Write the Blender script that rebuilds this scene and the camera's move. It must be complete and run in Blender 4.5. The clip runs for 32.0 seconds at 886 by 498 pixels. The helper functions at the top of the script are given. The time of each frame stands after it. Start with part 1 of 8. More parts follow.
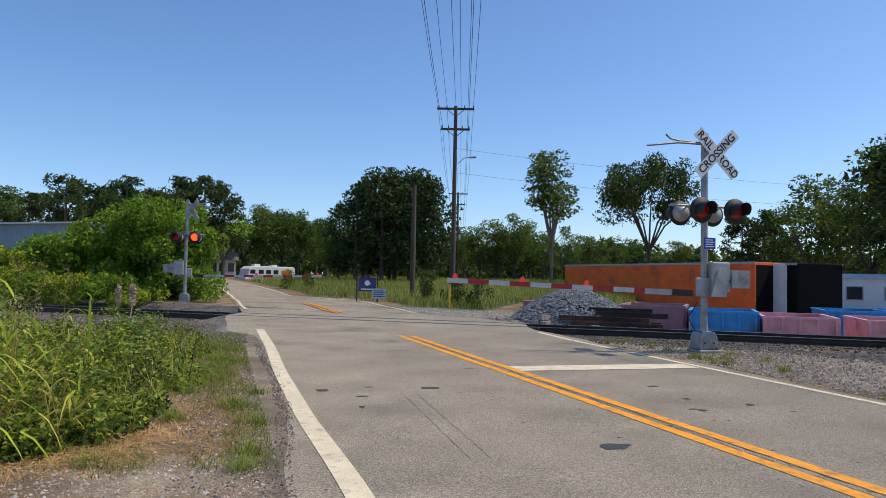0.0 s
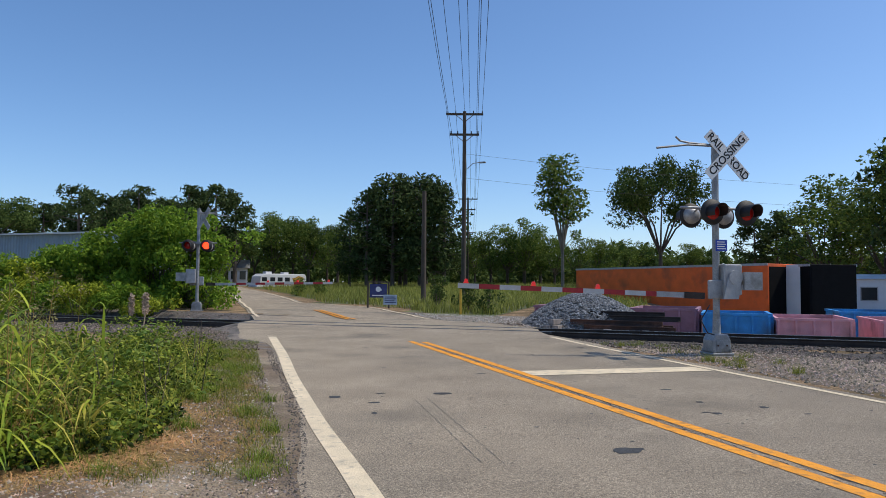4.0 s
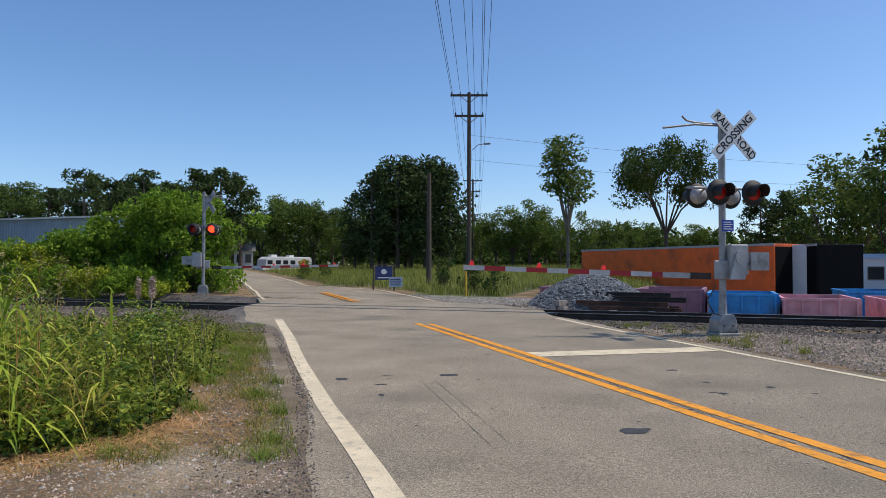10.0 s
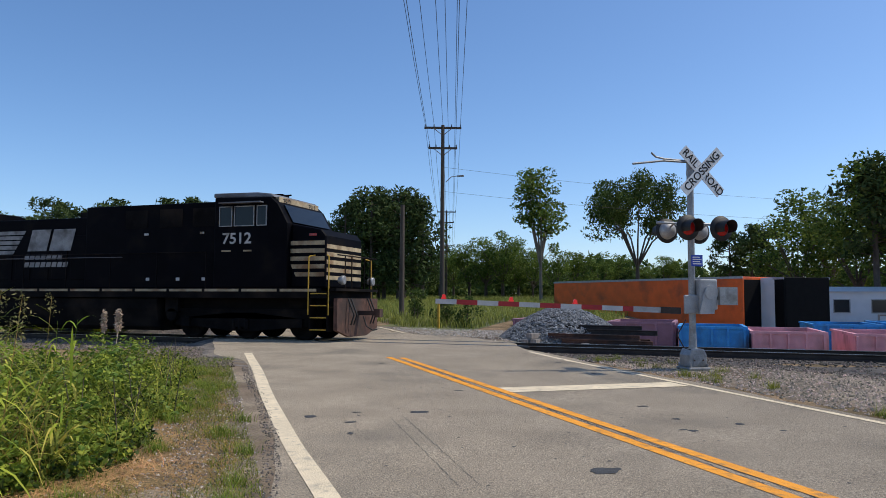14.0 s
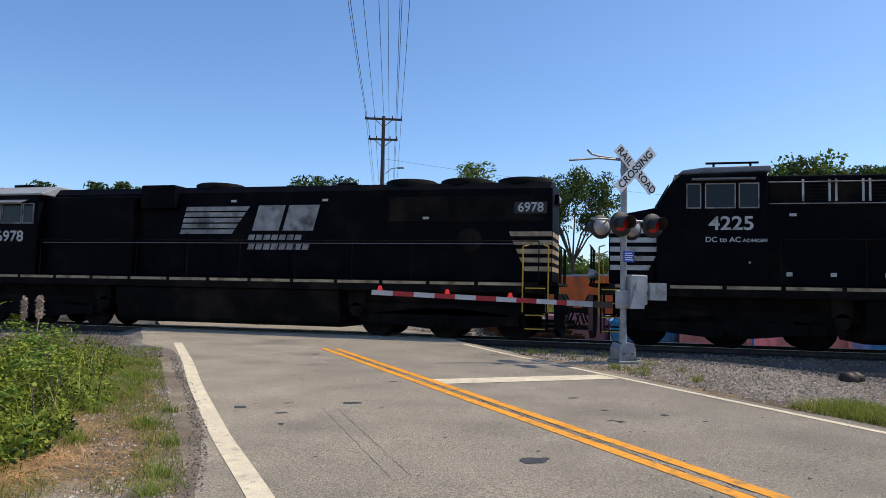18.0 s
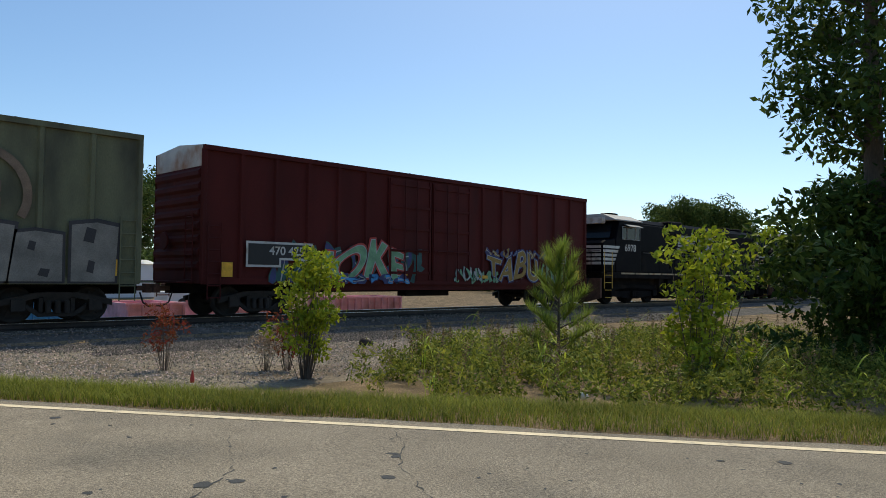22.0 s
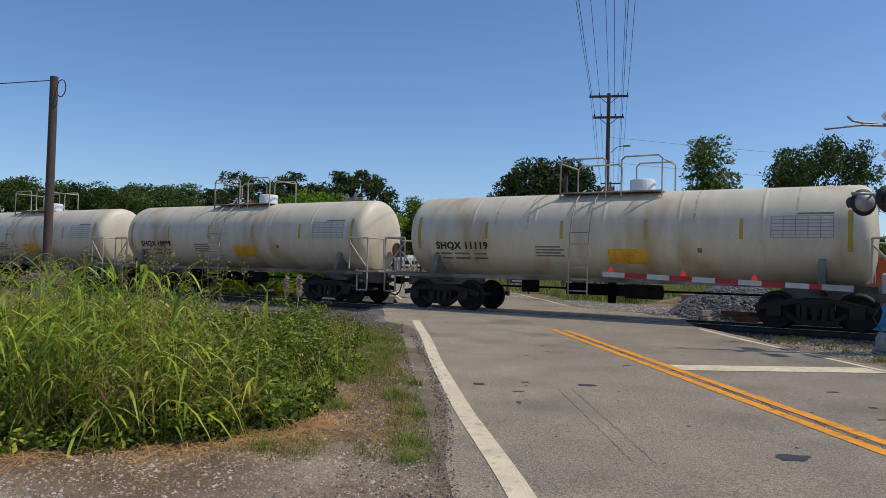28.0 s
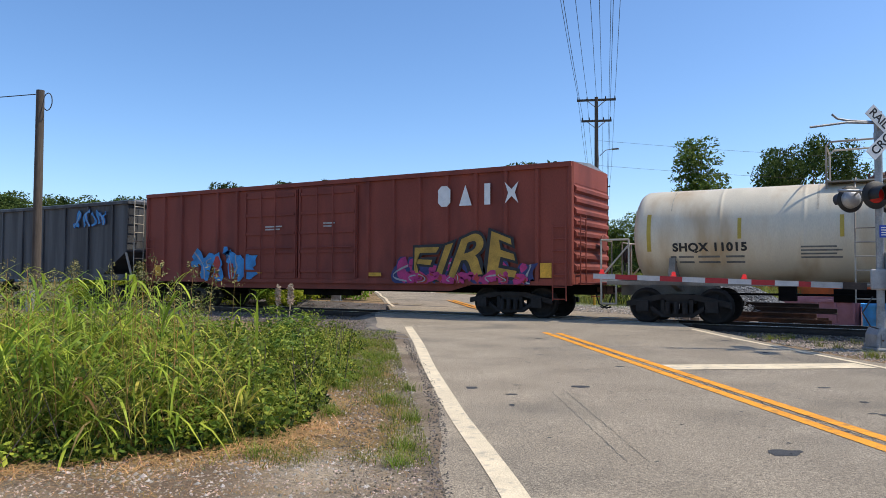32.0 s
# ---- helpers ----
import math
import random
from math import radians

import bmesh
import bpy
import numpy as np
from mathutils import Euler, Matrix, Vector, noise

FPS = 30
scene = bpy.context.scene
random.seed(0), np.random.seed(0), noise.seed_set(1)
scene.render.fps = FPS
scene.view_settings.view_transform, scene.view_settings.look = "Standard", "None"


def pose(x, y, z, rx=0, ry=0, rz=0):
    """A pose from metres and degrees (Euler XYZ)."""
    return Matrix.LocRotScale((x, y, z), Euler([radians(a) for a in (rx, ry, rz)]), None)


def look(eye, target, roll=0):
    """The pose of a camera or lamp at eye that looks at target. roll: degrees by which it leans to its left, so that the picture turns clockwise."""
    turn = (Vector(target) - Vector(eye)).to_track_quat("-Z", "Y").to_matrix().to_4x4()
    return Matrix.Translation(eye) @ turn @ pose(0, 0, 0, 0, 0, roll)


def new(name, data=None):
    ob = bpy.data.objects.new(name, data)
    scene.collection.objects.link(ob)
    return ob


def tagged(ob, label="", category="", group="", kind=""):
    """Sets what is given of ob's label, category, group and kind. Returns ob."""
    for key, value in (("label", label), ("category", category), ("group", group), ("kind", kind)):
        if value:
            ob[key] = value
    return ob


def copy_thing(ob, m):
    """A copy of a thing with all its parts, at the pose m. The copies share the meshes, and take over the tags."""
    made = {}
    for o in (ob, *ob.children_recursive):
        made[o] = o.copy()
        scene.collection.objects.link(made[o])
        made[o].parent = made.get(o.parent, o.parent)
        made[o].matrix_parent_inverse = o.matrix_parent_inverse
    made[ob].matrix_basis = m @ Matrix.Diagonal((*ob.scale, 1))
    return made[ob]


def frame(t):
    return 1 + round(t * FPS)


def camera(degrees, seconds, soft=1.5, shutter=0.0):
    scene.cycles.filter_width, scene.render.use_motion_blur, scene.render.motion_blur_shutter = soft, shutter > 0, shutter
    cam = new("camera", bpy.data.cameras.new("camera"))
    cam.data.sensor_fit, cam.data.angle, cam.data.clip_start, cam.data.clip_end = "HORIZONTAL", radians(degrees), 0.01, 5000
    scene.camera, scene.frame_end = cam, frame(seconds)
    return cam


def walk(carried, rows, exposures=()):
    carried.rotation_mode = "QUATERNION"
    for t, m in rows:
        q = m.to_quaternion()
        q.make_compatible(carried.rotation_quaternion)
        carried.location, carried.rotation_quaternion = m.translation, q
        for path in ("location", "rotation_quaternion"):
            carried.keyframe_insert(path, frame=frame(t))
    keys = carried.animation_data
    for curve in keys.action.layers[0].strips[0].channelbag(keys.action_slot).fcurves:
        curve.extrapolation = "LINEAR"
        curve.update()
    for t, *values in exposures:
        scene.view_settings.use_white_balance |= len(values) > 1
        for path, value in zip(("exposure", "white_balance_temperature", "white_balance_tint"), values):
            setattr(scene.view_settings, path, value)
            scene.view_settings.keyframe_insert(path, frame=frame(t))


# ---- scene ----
cam = camera(61.85, 32.0, soft=0.7)
PATH = [
    (0.0, pose(-0.010, -0.011, 1.477, 92.53, -1.12, 19.82)),
    (0.5, pose(-0.009, -0.004, 1.479, 92.84, -1.02, 19.79)),
    (1.0, pose(-0.010, -0.005, 1.479, 93.26, -1.01, 19.67)),
    (1.5, pose(-0.018, -0.001, 1.477, 93.51, -1.05, 19.72)),
    (2.0, pose(-0.014, -0.004, 1.473, 93.40, -0.82, 19.97)),
    (2.5, pose(-0.004, -0.005, 1.481, 92.82, -0.36, 20.33)),
    (3.0, pose(-0.003, -0.023, 1.480, 92.72, -0.40, 20.22)),
    (3.5, pose(-0.001, -0.022, 1.477, 92.98, -0.48, 20.47)),
    (5.5, pose(-0.008, -0.017, 1.478, 92.57, -0.33, 20.97)),
    (6.0, pose(-0.009, -0.013, 1.475, 92.45, -0.33, 21.16)),
    (6.5, pose(-0.001, -0.019, 1.476, 92.35, -0.23, 21.20)),
    (7.0, pose(-0.011, -0.010, 1.477, 92.33, -0.24, 21.08)),
    (7.5, pose(-0.012, -0.014, 1.476, 92.29, -0.22, 21.06)),
    (8.0, pose(-0.008, -0.013, 1.477, 92.06, -0.13, 21.04)),
    (8.5, pose(-0.009, -0.006, 1.473, 91.87, -0.11, 21.03)),
    (9.0, pose(-0.010, -0.011, 1.479, 91.65, -0.12, 20.99)),
    (9.5, pose(-0.018, -0.012, 1.480, 91.58, -0.08, 21.02)),
    (10.0, pose(-0.015, -0.012, 1.478, 91.54, -0.12, 21.08)),
    (10.5, pose(-0.004, -0.014, 1.477, 91.42, -0.22, 21.12)),
    (11.0, pose(-0.011, -0.005, 1.488, 91.55, -0.21, 21.05)),
    (11.5, pose(-0.014, -0.000, 1.529, 92.57, -0.15, 21.14)),
    (12.0, pose(-0.008, 0.001, 1.539, 93.66, -0.23, 21.19)),
    (12.5, pose(-0.000, 0.003, 1.536, 94.16, -0.29, 21.00)),
    (13.0, pose(0.001, 0.003, 1.534, 94.25, -0.35, 20.39)),
    (13.5, pose(0.006, 0.016, 1.534, 93.93, -0.36, 19.67)),
    (14.0, pose(0.006, 0.018, 1.541, 93.91, -0.30, 19.03)),
    (14.5, pose(0.004, 0.017, 1.545, 94.18, -0.13, 18.37)),
    (16.5, pose(0.018, 0.040, 1.527, 93.71, -0.93, 15.56)),
    (17.0, pose(0.034, 0.034, 1.525, 93.63, -0.91, 15.11)),
    (17.5, pose(0.024, 0.049, 1.527, 93.53, -1.11, 14.56)),
    (18.0, pose(0.033, 0.040, 1.522, 93.41, -1.17, 14.23)),
    (18.5, pose(0.025, 0.039, 1.530, 93.34, -1.25, 14.14)),
    (19.0, pose(0.029, 0.046, 1.530, 93.29, -1.18, 14.22)),
    (19.5, pose(0.059, 0.063, 1.519, 93.24, -1.08, 12.00)),
    (20.0, pose(0.170, 0.068, 1.527, 93.66, -1.14, -0.29)),
    (20.5, pose(0.260, 0.181, 1.519, 93.96, -0.64, -17.86)),
    (21.0, pose(0.331, 0.137, 1.538, 93.47, 0.19, -35.19)),
    (21.5, pose(0.382, 0.103, 1.538, 92.66, 0.05, -43.80)),
    (22.0, pose(0.394, 0.130, 1.541, 92.13, -0.67, -45.09)),
    (22.5, pose(0.398, 0.134, 1.553, 91.91, -0.81, -45.14)),
    (23.0, pose(0.391, 0.120, 1.566, 91.86, -0.73, -45.32)),
    (23.5, pose(0.344, 0.141, 1.573, 91.55, -1.18, -42.11)),
    (24.0, pose(0.274, 0.209, 1.539, 91.12, -1.42, -28.22)),
    (24.5, pose(0.191, 0.268, 1.512, 90.95, -1.33, -11.87)),
    (25.0, pose(0.097, 0.215, 1.528, 91.61, -0.82, 3.75)),
    (25.5, pose(0.005, 0.121, 1.531, 91.94, -1.01, 16.90)),
    (26.0, pose(-0.046, 0.034, 1.538, 92.28, -0.77, 26.14)),
    (26.5, pose(-0.095, 0.048, 1.531, 92.25, -1.05, 29.89)),
    (28.5, pose(-0.093, -0.041, 1.523, 91.41, -1.46, 31.38)),
    (29.0, pose(-0.082, -0.049, 1.517, 91.30, -1.40, 31.31)),
    (29.5, pose(-0.075, -0.042, 1.519, 91.49, -1.04, 31.32)),
    (30.0, pose(-0.079, -0.035, 1.521, 91.65, -0.79, 31.09)),
    (30.5, pose(-0.075, -0.026, 1.515, 91.83, -0.54, 30.97)),
    (31.0, pose(-0.071, -0.042, 1.510, 91.94, -0.34, 30.82)),
    (31.5, pose(-0.068, -0.022, 1.507, 92.05, -0.19, 30.80)),
    (32.0, pose(-0.072, -0.015, 1.498, 92.09, -0.25, 30.76)),
]
walk(cam, PATH, exposures=[(0.0, 0.0, 6500, 10), (3.0, 0.0, 6500, 10), (6.0, -0.3, 6500, 10), (9.0, -0.12, 6500, 10), (14.0, -0.05, 6500, 10), (17.0, 0.12, 6500, 10), (19.3, 0.14, 6500, 10), (20.2, 0.24, 7200, 3), (21.0, 0.0, 7200, 2), (22.0, -0.04, 7200, 2), (23.2, -0.05, 7200, 2), (24.0, -0.08, 6900, 5), (25.0, -0.15, 6500, 10), (26.0, -0.3, 6500, 10), (30.0, -0.34, 6500, 10), (31.0, -0.2, 6500, 10), (32.0, 0.26, 6500, 10)])

# ---- light ----
world = bpy.data.worlds.new("sky")
scene.world = world
world.use_nodes = True
_nt = world.node_tree
_sky = _nt.nodes.new("ShaderNodeTexSky")
_sky.sky_type = "NISHITA"
_sky.sun_disc = False
_sky.sun_elevation = radians(55.3)
_sky.sun_rotation = radians(63.4)
_sky.air_density, _sky.dust_density, _sky.ozone_density = 0.8, 0.75, 3.9
_nt.nodes["Background"].inputs["Strength"].default_value = 0.172
_hue = _nt.nodes.new("ShaderNodeHueSaturation")
_hue.inputs["Saturation"].default_value = 1.12
_nt.links.new(_sky.outputs["Color"], _hue.inputs["Color"])
_tint = _nt.nodes.new("ShaderNodeMix")
_tint.data_type, _tint.blend_type = "RGBA", "MULTIPLY"
_tint.inputs[0].default_value = 1.0
_tint.inputs[7].default_value = (1.0, 0.995, 1.0, 1)
_nt.links.new(_hue.outputs["Color"], _tint.inputs[6])
_nt.links.new(_tint.outputs[2], _nt.nodes["Background"].inputs["Color"])
sun = new("sun", bpy.data.lights.new("sun", "SUN"))
sun.data.energy, sun.data.angle, sun.data.color = 3.5, radians(0.55), (1.0, 0.925, 0.79)
sun.matrix_world = look((31, 15.5, 50), (0, 0, 0))

# ---- materials ----
MATS = {}


def mat(name, base, rough=0.7, metal=0.0, var=0.25, scale=3.0, bump=0.2, stain=None, stain_amount=0.0, stain_scale=0.8,
        emit=0.0, fine=40.0, per_object=0.0, island=0.0, stretch=None, translucent=0.0, spec=0.5, grain=0.0):
    """A procedural surface: base colour, mottling at two scales, stains of another colour, fine relief."""
    if name in MATS:
        return MATS[name]
    m = bpy.data.materials.new(name)
    m.use_nodes = True
    nt = m.node_tree
    bsdf = nt.nodes["Principled BSDF"]
    bsdf.inputs["Roughness"].default_value = rough
    bsdf.inputs["Metallic"].default_value = metal
    bsdf.inputs["Specular IOR Level"].default_value = 0.12 if translucent else spec
    bsdf.inputs["Diffuse Roughness"].default_value = 0.6 if rough > 0.84 else 0.0
    co = nt.nodes.new("ShaderNodeTexCoord")
    src = co.outputs["Object"]
    if stretch:
        mp = nt.nodes.new("ShaderNodeMapping")
        mp.inputs["Scale"].default_value = stretch
        nt.links.new(src, mp.inputs["Vector"])
        src = mp.outputs["Vector"]

    def noise_at(s, detail=4.0):
        n = nt.nodes.new("ShaderNodeTexNoise")
        n.inputs["Scale"].default_value, n.inputs["Detail"].default_value = s, detail
        nt.links.new(src, n.inputs["Vector"])
        return n.outputs["Fac"]

    def mix(kind, fac, a, b):
        n = nt.nodes.new("ShaderNodeMix")
        n.data_type, n.blend_type = "RGBA", kind
        for sock, v in ((n.inputs[0], fac), (n.inputs[6], a), (n.inputs[7], b)):
            if hasattr(v, "links"):
                nt.links.new(v, sock)
            elif isinstance(v, (int, float)):
                sock.default_value = v
            else:
                sock.default_value = (*v[:3], 1)
        return n.outputs[2]

    def ramp(fac, lo, hi, a=0.0, b=1.0):
        n = nt.nodes.new("ShaderNodeMapRange")
        n.inputs[1].default_value, n.inputs[2].default_value, n.inputs[3].default_value, n.inputs[4].default_value = lo, hi, a, b
        nt.links.new(fac, n.inputs[0])
        return n.outputs[0]

    lo = [c * (1 - var) for c in base]
    hi = [min(1, c * (1 + var)) for c in base]
    col = mix("MIX", ramp(noise_at(scale), 0.3, 0.7), lo, hi)
    fine_fac = noise_at(fine, 3.0)
    col = mix("MULTIPLY", 0.6 * min(1, var * 2.5), col, mix("MIX", ramp(fine_fac, 0.3, 0.7), (0.55, 0.55, 0.55), (1.3, 1.3, 1.3)))
    if stain:
        col = mix("MIX", ramp(noise_at(stain_scale, 6.0), 0.62 - stain_amount * 0.4, 0.78 - stain_amount * 0.3), col, stain)
    if grain:
        col = mix("MULTIPLY", grain, col, mix("MIX", ramp(noise_at(170, 2.0), 0.36, 0.64), (0.35, 0.35, 0.36), (1.55, 1.53, 1.5)))
        col = mix("MULTIPLY", grain, col, mix("MIX", ramp(noise_at(52, 2.0), 0.34, 0.66), (0.62, 0.62, 0.63), (1.34, 1.33, 1.3)))
    if per_object or island:
        if per_object:
            rnd = nt.nodes.new("ShaderNodeObjectInfo").outputs["Random"]
        else:
            rnd = nt.nodes.new("ShaderNodeNewGeometry").outputs["Random Per Island"]
        k = per_object or island
        hv = nt.nodes.new("ShaderNodeHueSaturation")
        nt.links.new(ramp(rnd, 0, 1, 1 - k, 1 + k), hv.inputs["Value"])
        nt.links.new(ramp(rnd, 0, 1, 0.5 + 0.06 * k, 0.5 - 0.06 * k), hv.inputs["Hue"])
        nt.links.new(col, hv.inputs["Color"])
        col = hv.outputs["Color"]
    nt.links.new(col, bsdf.inputs["Base Color"])
    if bump:
        b = nt.nodes.new("ShaderNodeBump")
        b.inputs["Strength"].default_value, b.inputs["Distance"].default_value = bump, 0.02
        nt.links.new(fine_fac, b.inputs["Height"])
        nt.links.new(b.outputs["Normal"], bsdf.inputs["Normal"])
    if emit:
        bsdf.inputs["Emission Color"].default_value = (*base, 1)
        bsdf.inputs["Emission Strength"].default_value = emit
    if translucent:
        tr = nt.nodes.new("ShaderNodeBsdfTranslucent")
        nt.links.new(col, tr.inputs["Color"])
        ms = nt.nodes.new("ShaderNodeMixShader")
        ms.inputs[0].default_value = translucent
        nt.links.new(bsdf.outputs[0], ms.inputs[1])
        nt.links.new(tr.outputs[0], ms.inputs[2])
        nt.links.new(ms.outputs[0], nt.nodes["Material Output"].inputs["Surface"])
    MATS[name] = m
    return m


asphalt = mat("asphalt", (0.385, 0.322, 0.24), 0.92, var=0.12, scale=0.9, fine=60, bump=0.6, stain=(0.26, 0.225, 0.175), stain_amount=0.25, stain_scale=0.5, grain=0.8, spec=0.12)
asphalt_dark = mat("asphalt_patch", (0.085, 0.082, 0.08), 0.9, var=0.2, scale=2, fine=50, bump=0.5)
stain_mat = mat("tar_stain", (0.055, 0.055, 0.055), 0.85, var=0.25, scale=9, fine=60, bump=0.3)
white_line = mat("white_road_paint", (0.72, 0.60, 0.41), 0.8, var=0.12, scale=4, fine=60, bump=0.4, stain=(0.36, 0.31, 0.24), stain_amount=0.15, stain_scale=9)
yellow_line = mat("yellow_road_paint", (0.82, 0.32, 0.010), 0.75, var=0.12, scale=4, fine=60, bump=0.4, stain=(0.42, 0.2, 0.04), stain_amount=0.26, stain_scale=9)
soil = mat("dry_soil", (0.31, 0.215, 0.125), 0.95, var=0.4, scale=1.6, fine=26, bump=0.9, stain=(0.19, 0.14, 0.075), stain_amount=0.4, stain_scale=1.3, grain=0.75, spec=0.1)
gravel_ground = mat("gravel_ground", (0.32, 0.255, 0.175), 0.95, var=0.4, scale=1.2, fine=22, bump=1.0, stain=(0.15, 0.10, 0.06), stain_amount=0.55, stain_scale=0.5, grain=0.7)
field = mat("field_ground", (0.11, 0.125, 0.04), 0.95, var=0.35, scale=0.12, fine=3, bump=0.6, stain=(0.22, 0.2, 0.08), stain_amount=0.3, stain_scale=0.1)
stone = mat("ballast_stone", (0.20, 0.16, 0.125), 0.9, var=0.3, scale=8, fine=40, bump=0.3, island=0.5)
stone_light = mat("pale_gravel_stone", (0.43, 0.35, 0.265), 0.9, var=0.3, scale=8, fine=40, bump=0.3, island=0.6)
stone_pale = mat("pale_grey_stone", (0.46, 0.42, 0.36), 0.9, var=0.3, scale=8, fine=40, bump=0.3, island=0.5)
stone_grey = mat("blue_grey_stone", (0.25, 0.255, 0.26), 0.9, var=0.3, scale=8, fine=40, bump=0.3, island=0.5)
steel_rail = mat("rusty_rail", (0.055, 0.042, 0.036), 0.6, 0.5, var=0.3, scale=3)
rail_top = mat("polished_rail_head", (0.45, 0.44, 0.43), 0.25, 1.0, var=0.1, scale=4)
tie_wood = mat("weathered_tie", (0.075, 0.058, 0.045), 0.95, var=0.35, scale=6, per_object=0.3)
rust_steel = mat("rusted_steel", (0.13, 0.065, 0.045), 0.85, 0.2, var=0.4, scale=4, stain=(0.05, 0.035, 0.03), stain_amount=0.4)
galv = mat("galvanised_steel", (0.31, 0.315, 0.32), 0.5, 0.45, var=0.22, scale=5, stain=(0.16, 0.15, 0.14), stain_amount=0.25, stain_scale=3)
alu = mat("weathered_aluminium", (0.38, 0.38, 0.385), 0.5, 0.4, var=0.15, scale=6)
lamp_black = mat("black_lamp_housing", (0.016, 0.016, 0.017), 0.6, var=0.2)
red_lens = mat("red_lens", (0.35, 0.012, 0.01), 0.2, var=0.1, bump=0)
arm_glow = mat("red_arm_lamp_lens", (0.75, 0.03, 0.03), 0.3, var=0.05, emit=0.35, bump=0)
red_glow = mat("glowing_red_lens", (1.0, 0.05, 0.015), 0.3, var=0.05, emit=3.0, bump=0)
red_glow_dim = mat("dim_red_lens", (0.42, 0.012, 0.01), 0.25, var=0.05, emit=0.01, bump=0)
sign_white = mat("white_reflective_sheet", (0.78, 0.78, 0.76), 0.5, var=0.06, scale=6, bump=0.05)
# white tape, its colour greyed for the shaded face of the arm
arm_white = mat("grey_white_reflective_tape", (0.5, 0.5, 0.5), 0.5, var=0.12, scale=6, bump=0.05)
gate_red = mat("red_reflective_tape", (0.36, 0.012, 0.018), 0.45, var=0.15, scale=8, bump=0.05)
sign_black = mat("black_lettering", (0.015, 0.015, 0.015), 0.6, var=0.1, bump=0)
sign_blue = mat("blue_sign", (0.015, 0.06, 0.42), 0.45, var=0.1, bump=0)
loco_black = mat("black_locomotive_paint", (0.0035, 0.0035, 0.0055), 0.55, spec=0.04, var=0.3, scale=1.2, stain=(0.010, 0.008, 0.007), stain_amount=0.22, stain_scale=1.2, bump=0.05)
loco_under = mat("grimy_underframe", (0.008, 0.007, 0.007), 0.85, spec=0.1, var=0.4, scale=2, stain=(0.03, 0.022, 0.017), stain_amount=0.3)
loco_roof_grey = mat("grey_cab_roof", (0.16, 0.165, 0.18), 0.6, var=0.2, scale=2, stain=(0.08, 0.06, 0.05), stain_amount=0.25)
livery_white = mat("faded_white_livery", (0.5, 0.5, 0.48), 0.6, var=0.15, scale=3, stain=(0.22, 0.17, 0.11), stain_amount=0.25, stain_scale=2.5, bump=0.05)
logo_grey = mat("faded_grey_logo_paint", (0.30, 0.30, 0.29), 0.65, var=0.3, scale=3, stain=(0.08, 0.07, 0.06), stain_amount=0.3, stain_scale=2, bump=0.05)
livery_tan = mat("rust_stained_white_stripe", (0.42, 0.33, 0.2), 0.65, var=0.3, scale=3, stain=(0.2, 0.11, 0.05), stain_amount=0.35, stain_scale=2, bump=0.05)
safety_yellow = mat("yellow_handrail_paint", (0.55, 0.33, 0.03), 0.6, var=0.2, scale=6)
cab_glass = mat("dark_cab_glass", (0.012, 0.016, 0.02), 0.12, spec=0.25, var=0.05, bump=0)
boxcar_red = mat("red_brown_boxcar_paint", (0.076, 0.0125, 0.011), 0.7, spec=0.15, var=0.2, scale=0.8, stain=(0.058, 0.012, 0.011), stain_amount=0.28, stain_scale=0.9, bump=0.08, stretch=(1, 1, 0.35))
boxcar_orange = mat("faded_boxcar_red", (0.25, 0.060, 0.040), 0.65, spec=0.3, var=0.18, scale=0.8, stain=(0.16, 0.04, 0.03), stain_amount=0.28, stain_scale=0.9, bump=0.08, stretch=(1, 1, 0.35))
boxcar_green = mat("dull_green_boxcar_paint", (0.145, 0.15, 0.088), 0.68, spec=0.25, var=0.2, scale=0.8, stain=(0.055, 0.055, 0.04), stain_amount=0.35, stain_scale=0.8, bump=0.08, stretch=(1, 1, 0.35))
roof_white = mat("rusty_galvanised_end", (0.58, 0.52, 0.46), 0.6, var=0.15, scale=2, stain=(0.35, 0.14, 0.05), stain_amount=0.45, stain_scale=1.1)
tank_cream = mat("cream_tank_paint", (0.70, 0.62, 0.47), 0.5, var=0.12, scale=0.7, stain=(0.50, 0.37, 0.22), stain_amount=0.3, stain_scale=0.7, bump=0.05, stretch=(1.6, 1, 0.35))
tank_tan = mat("tan_stained_tank_paint", (0.66, 0.57, 0.42), 0.55, var=0.14, scale=0.7, stain=(0.56, 0.36, 0.16), stain_amount=0.2, stain_scale=0.45, bump=0.05, stretch=(1, 1, 0.6))
tank_white = mat("white_tank_paint", (0.74, 0.715, 0.65), 0.42, var=0.06, scale=0.7, stain=(0.55, 0.5, 0.42), stain_amount=0.14, stain_scale=0.8, bump=0.04, stretch=(1.6, 1, 0.35))
tank_rust = mat("rust_streaked_tan_tank_paint", (0.20, 0.175, 0.10), 0.65, var=0.25, scale=0.6, stain=(0.28, 0.12, 0.035), stain_amount=0.35, stain_scale=0.5, bump=0.08)
tank_black = mat("black_tank_band", (0.02, 0.02, 0.022), 0.55, var=0.2)
frame_cream = mat("dirty_cream_steel", (0.5, 0.45, 0.37), 0.65, var=0.2, scale=2, stain=(0.2, 0.16, 0.12), stain_amount=0.35)
# darker than the cream steel for dirt and for shade painted into it
sill_grime_shade = mat("grimy_sill_paint", (0.24, 0.21, 0.17), 0.75, var=0.3, scale=2, stain=(0.09, 0.07, 0.055), stain_amount=0.4)
decal_black = mat("black_stencil", (0.02, 0.02, 0.022), 0.6, var=0.1, bump=0)
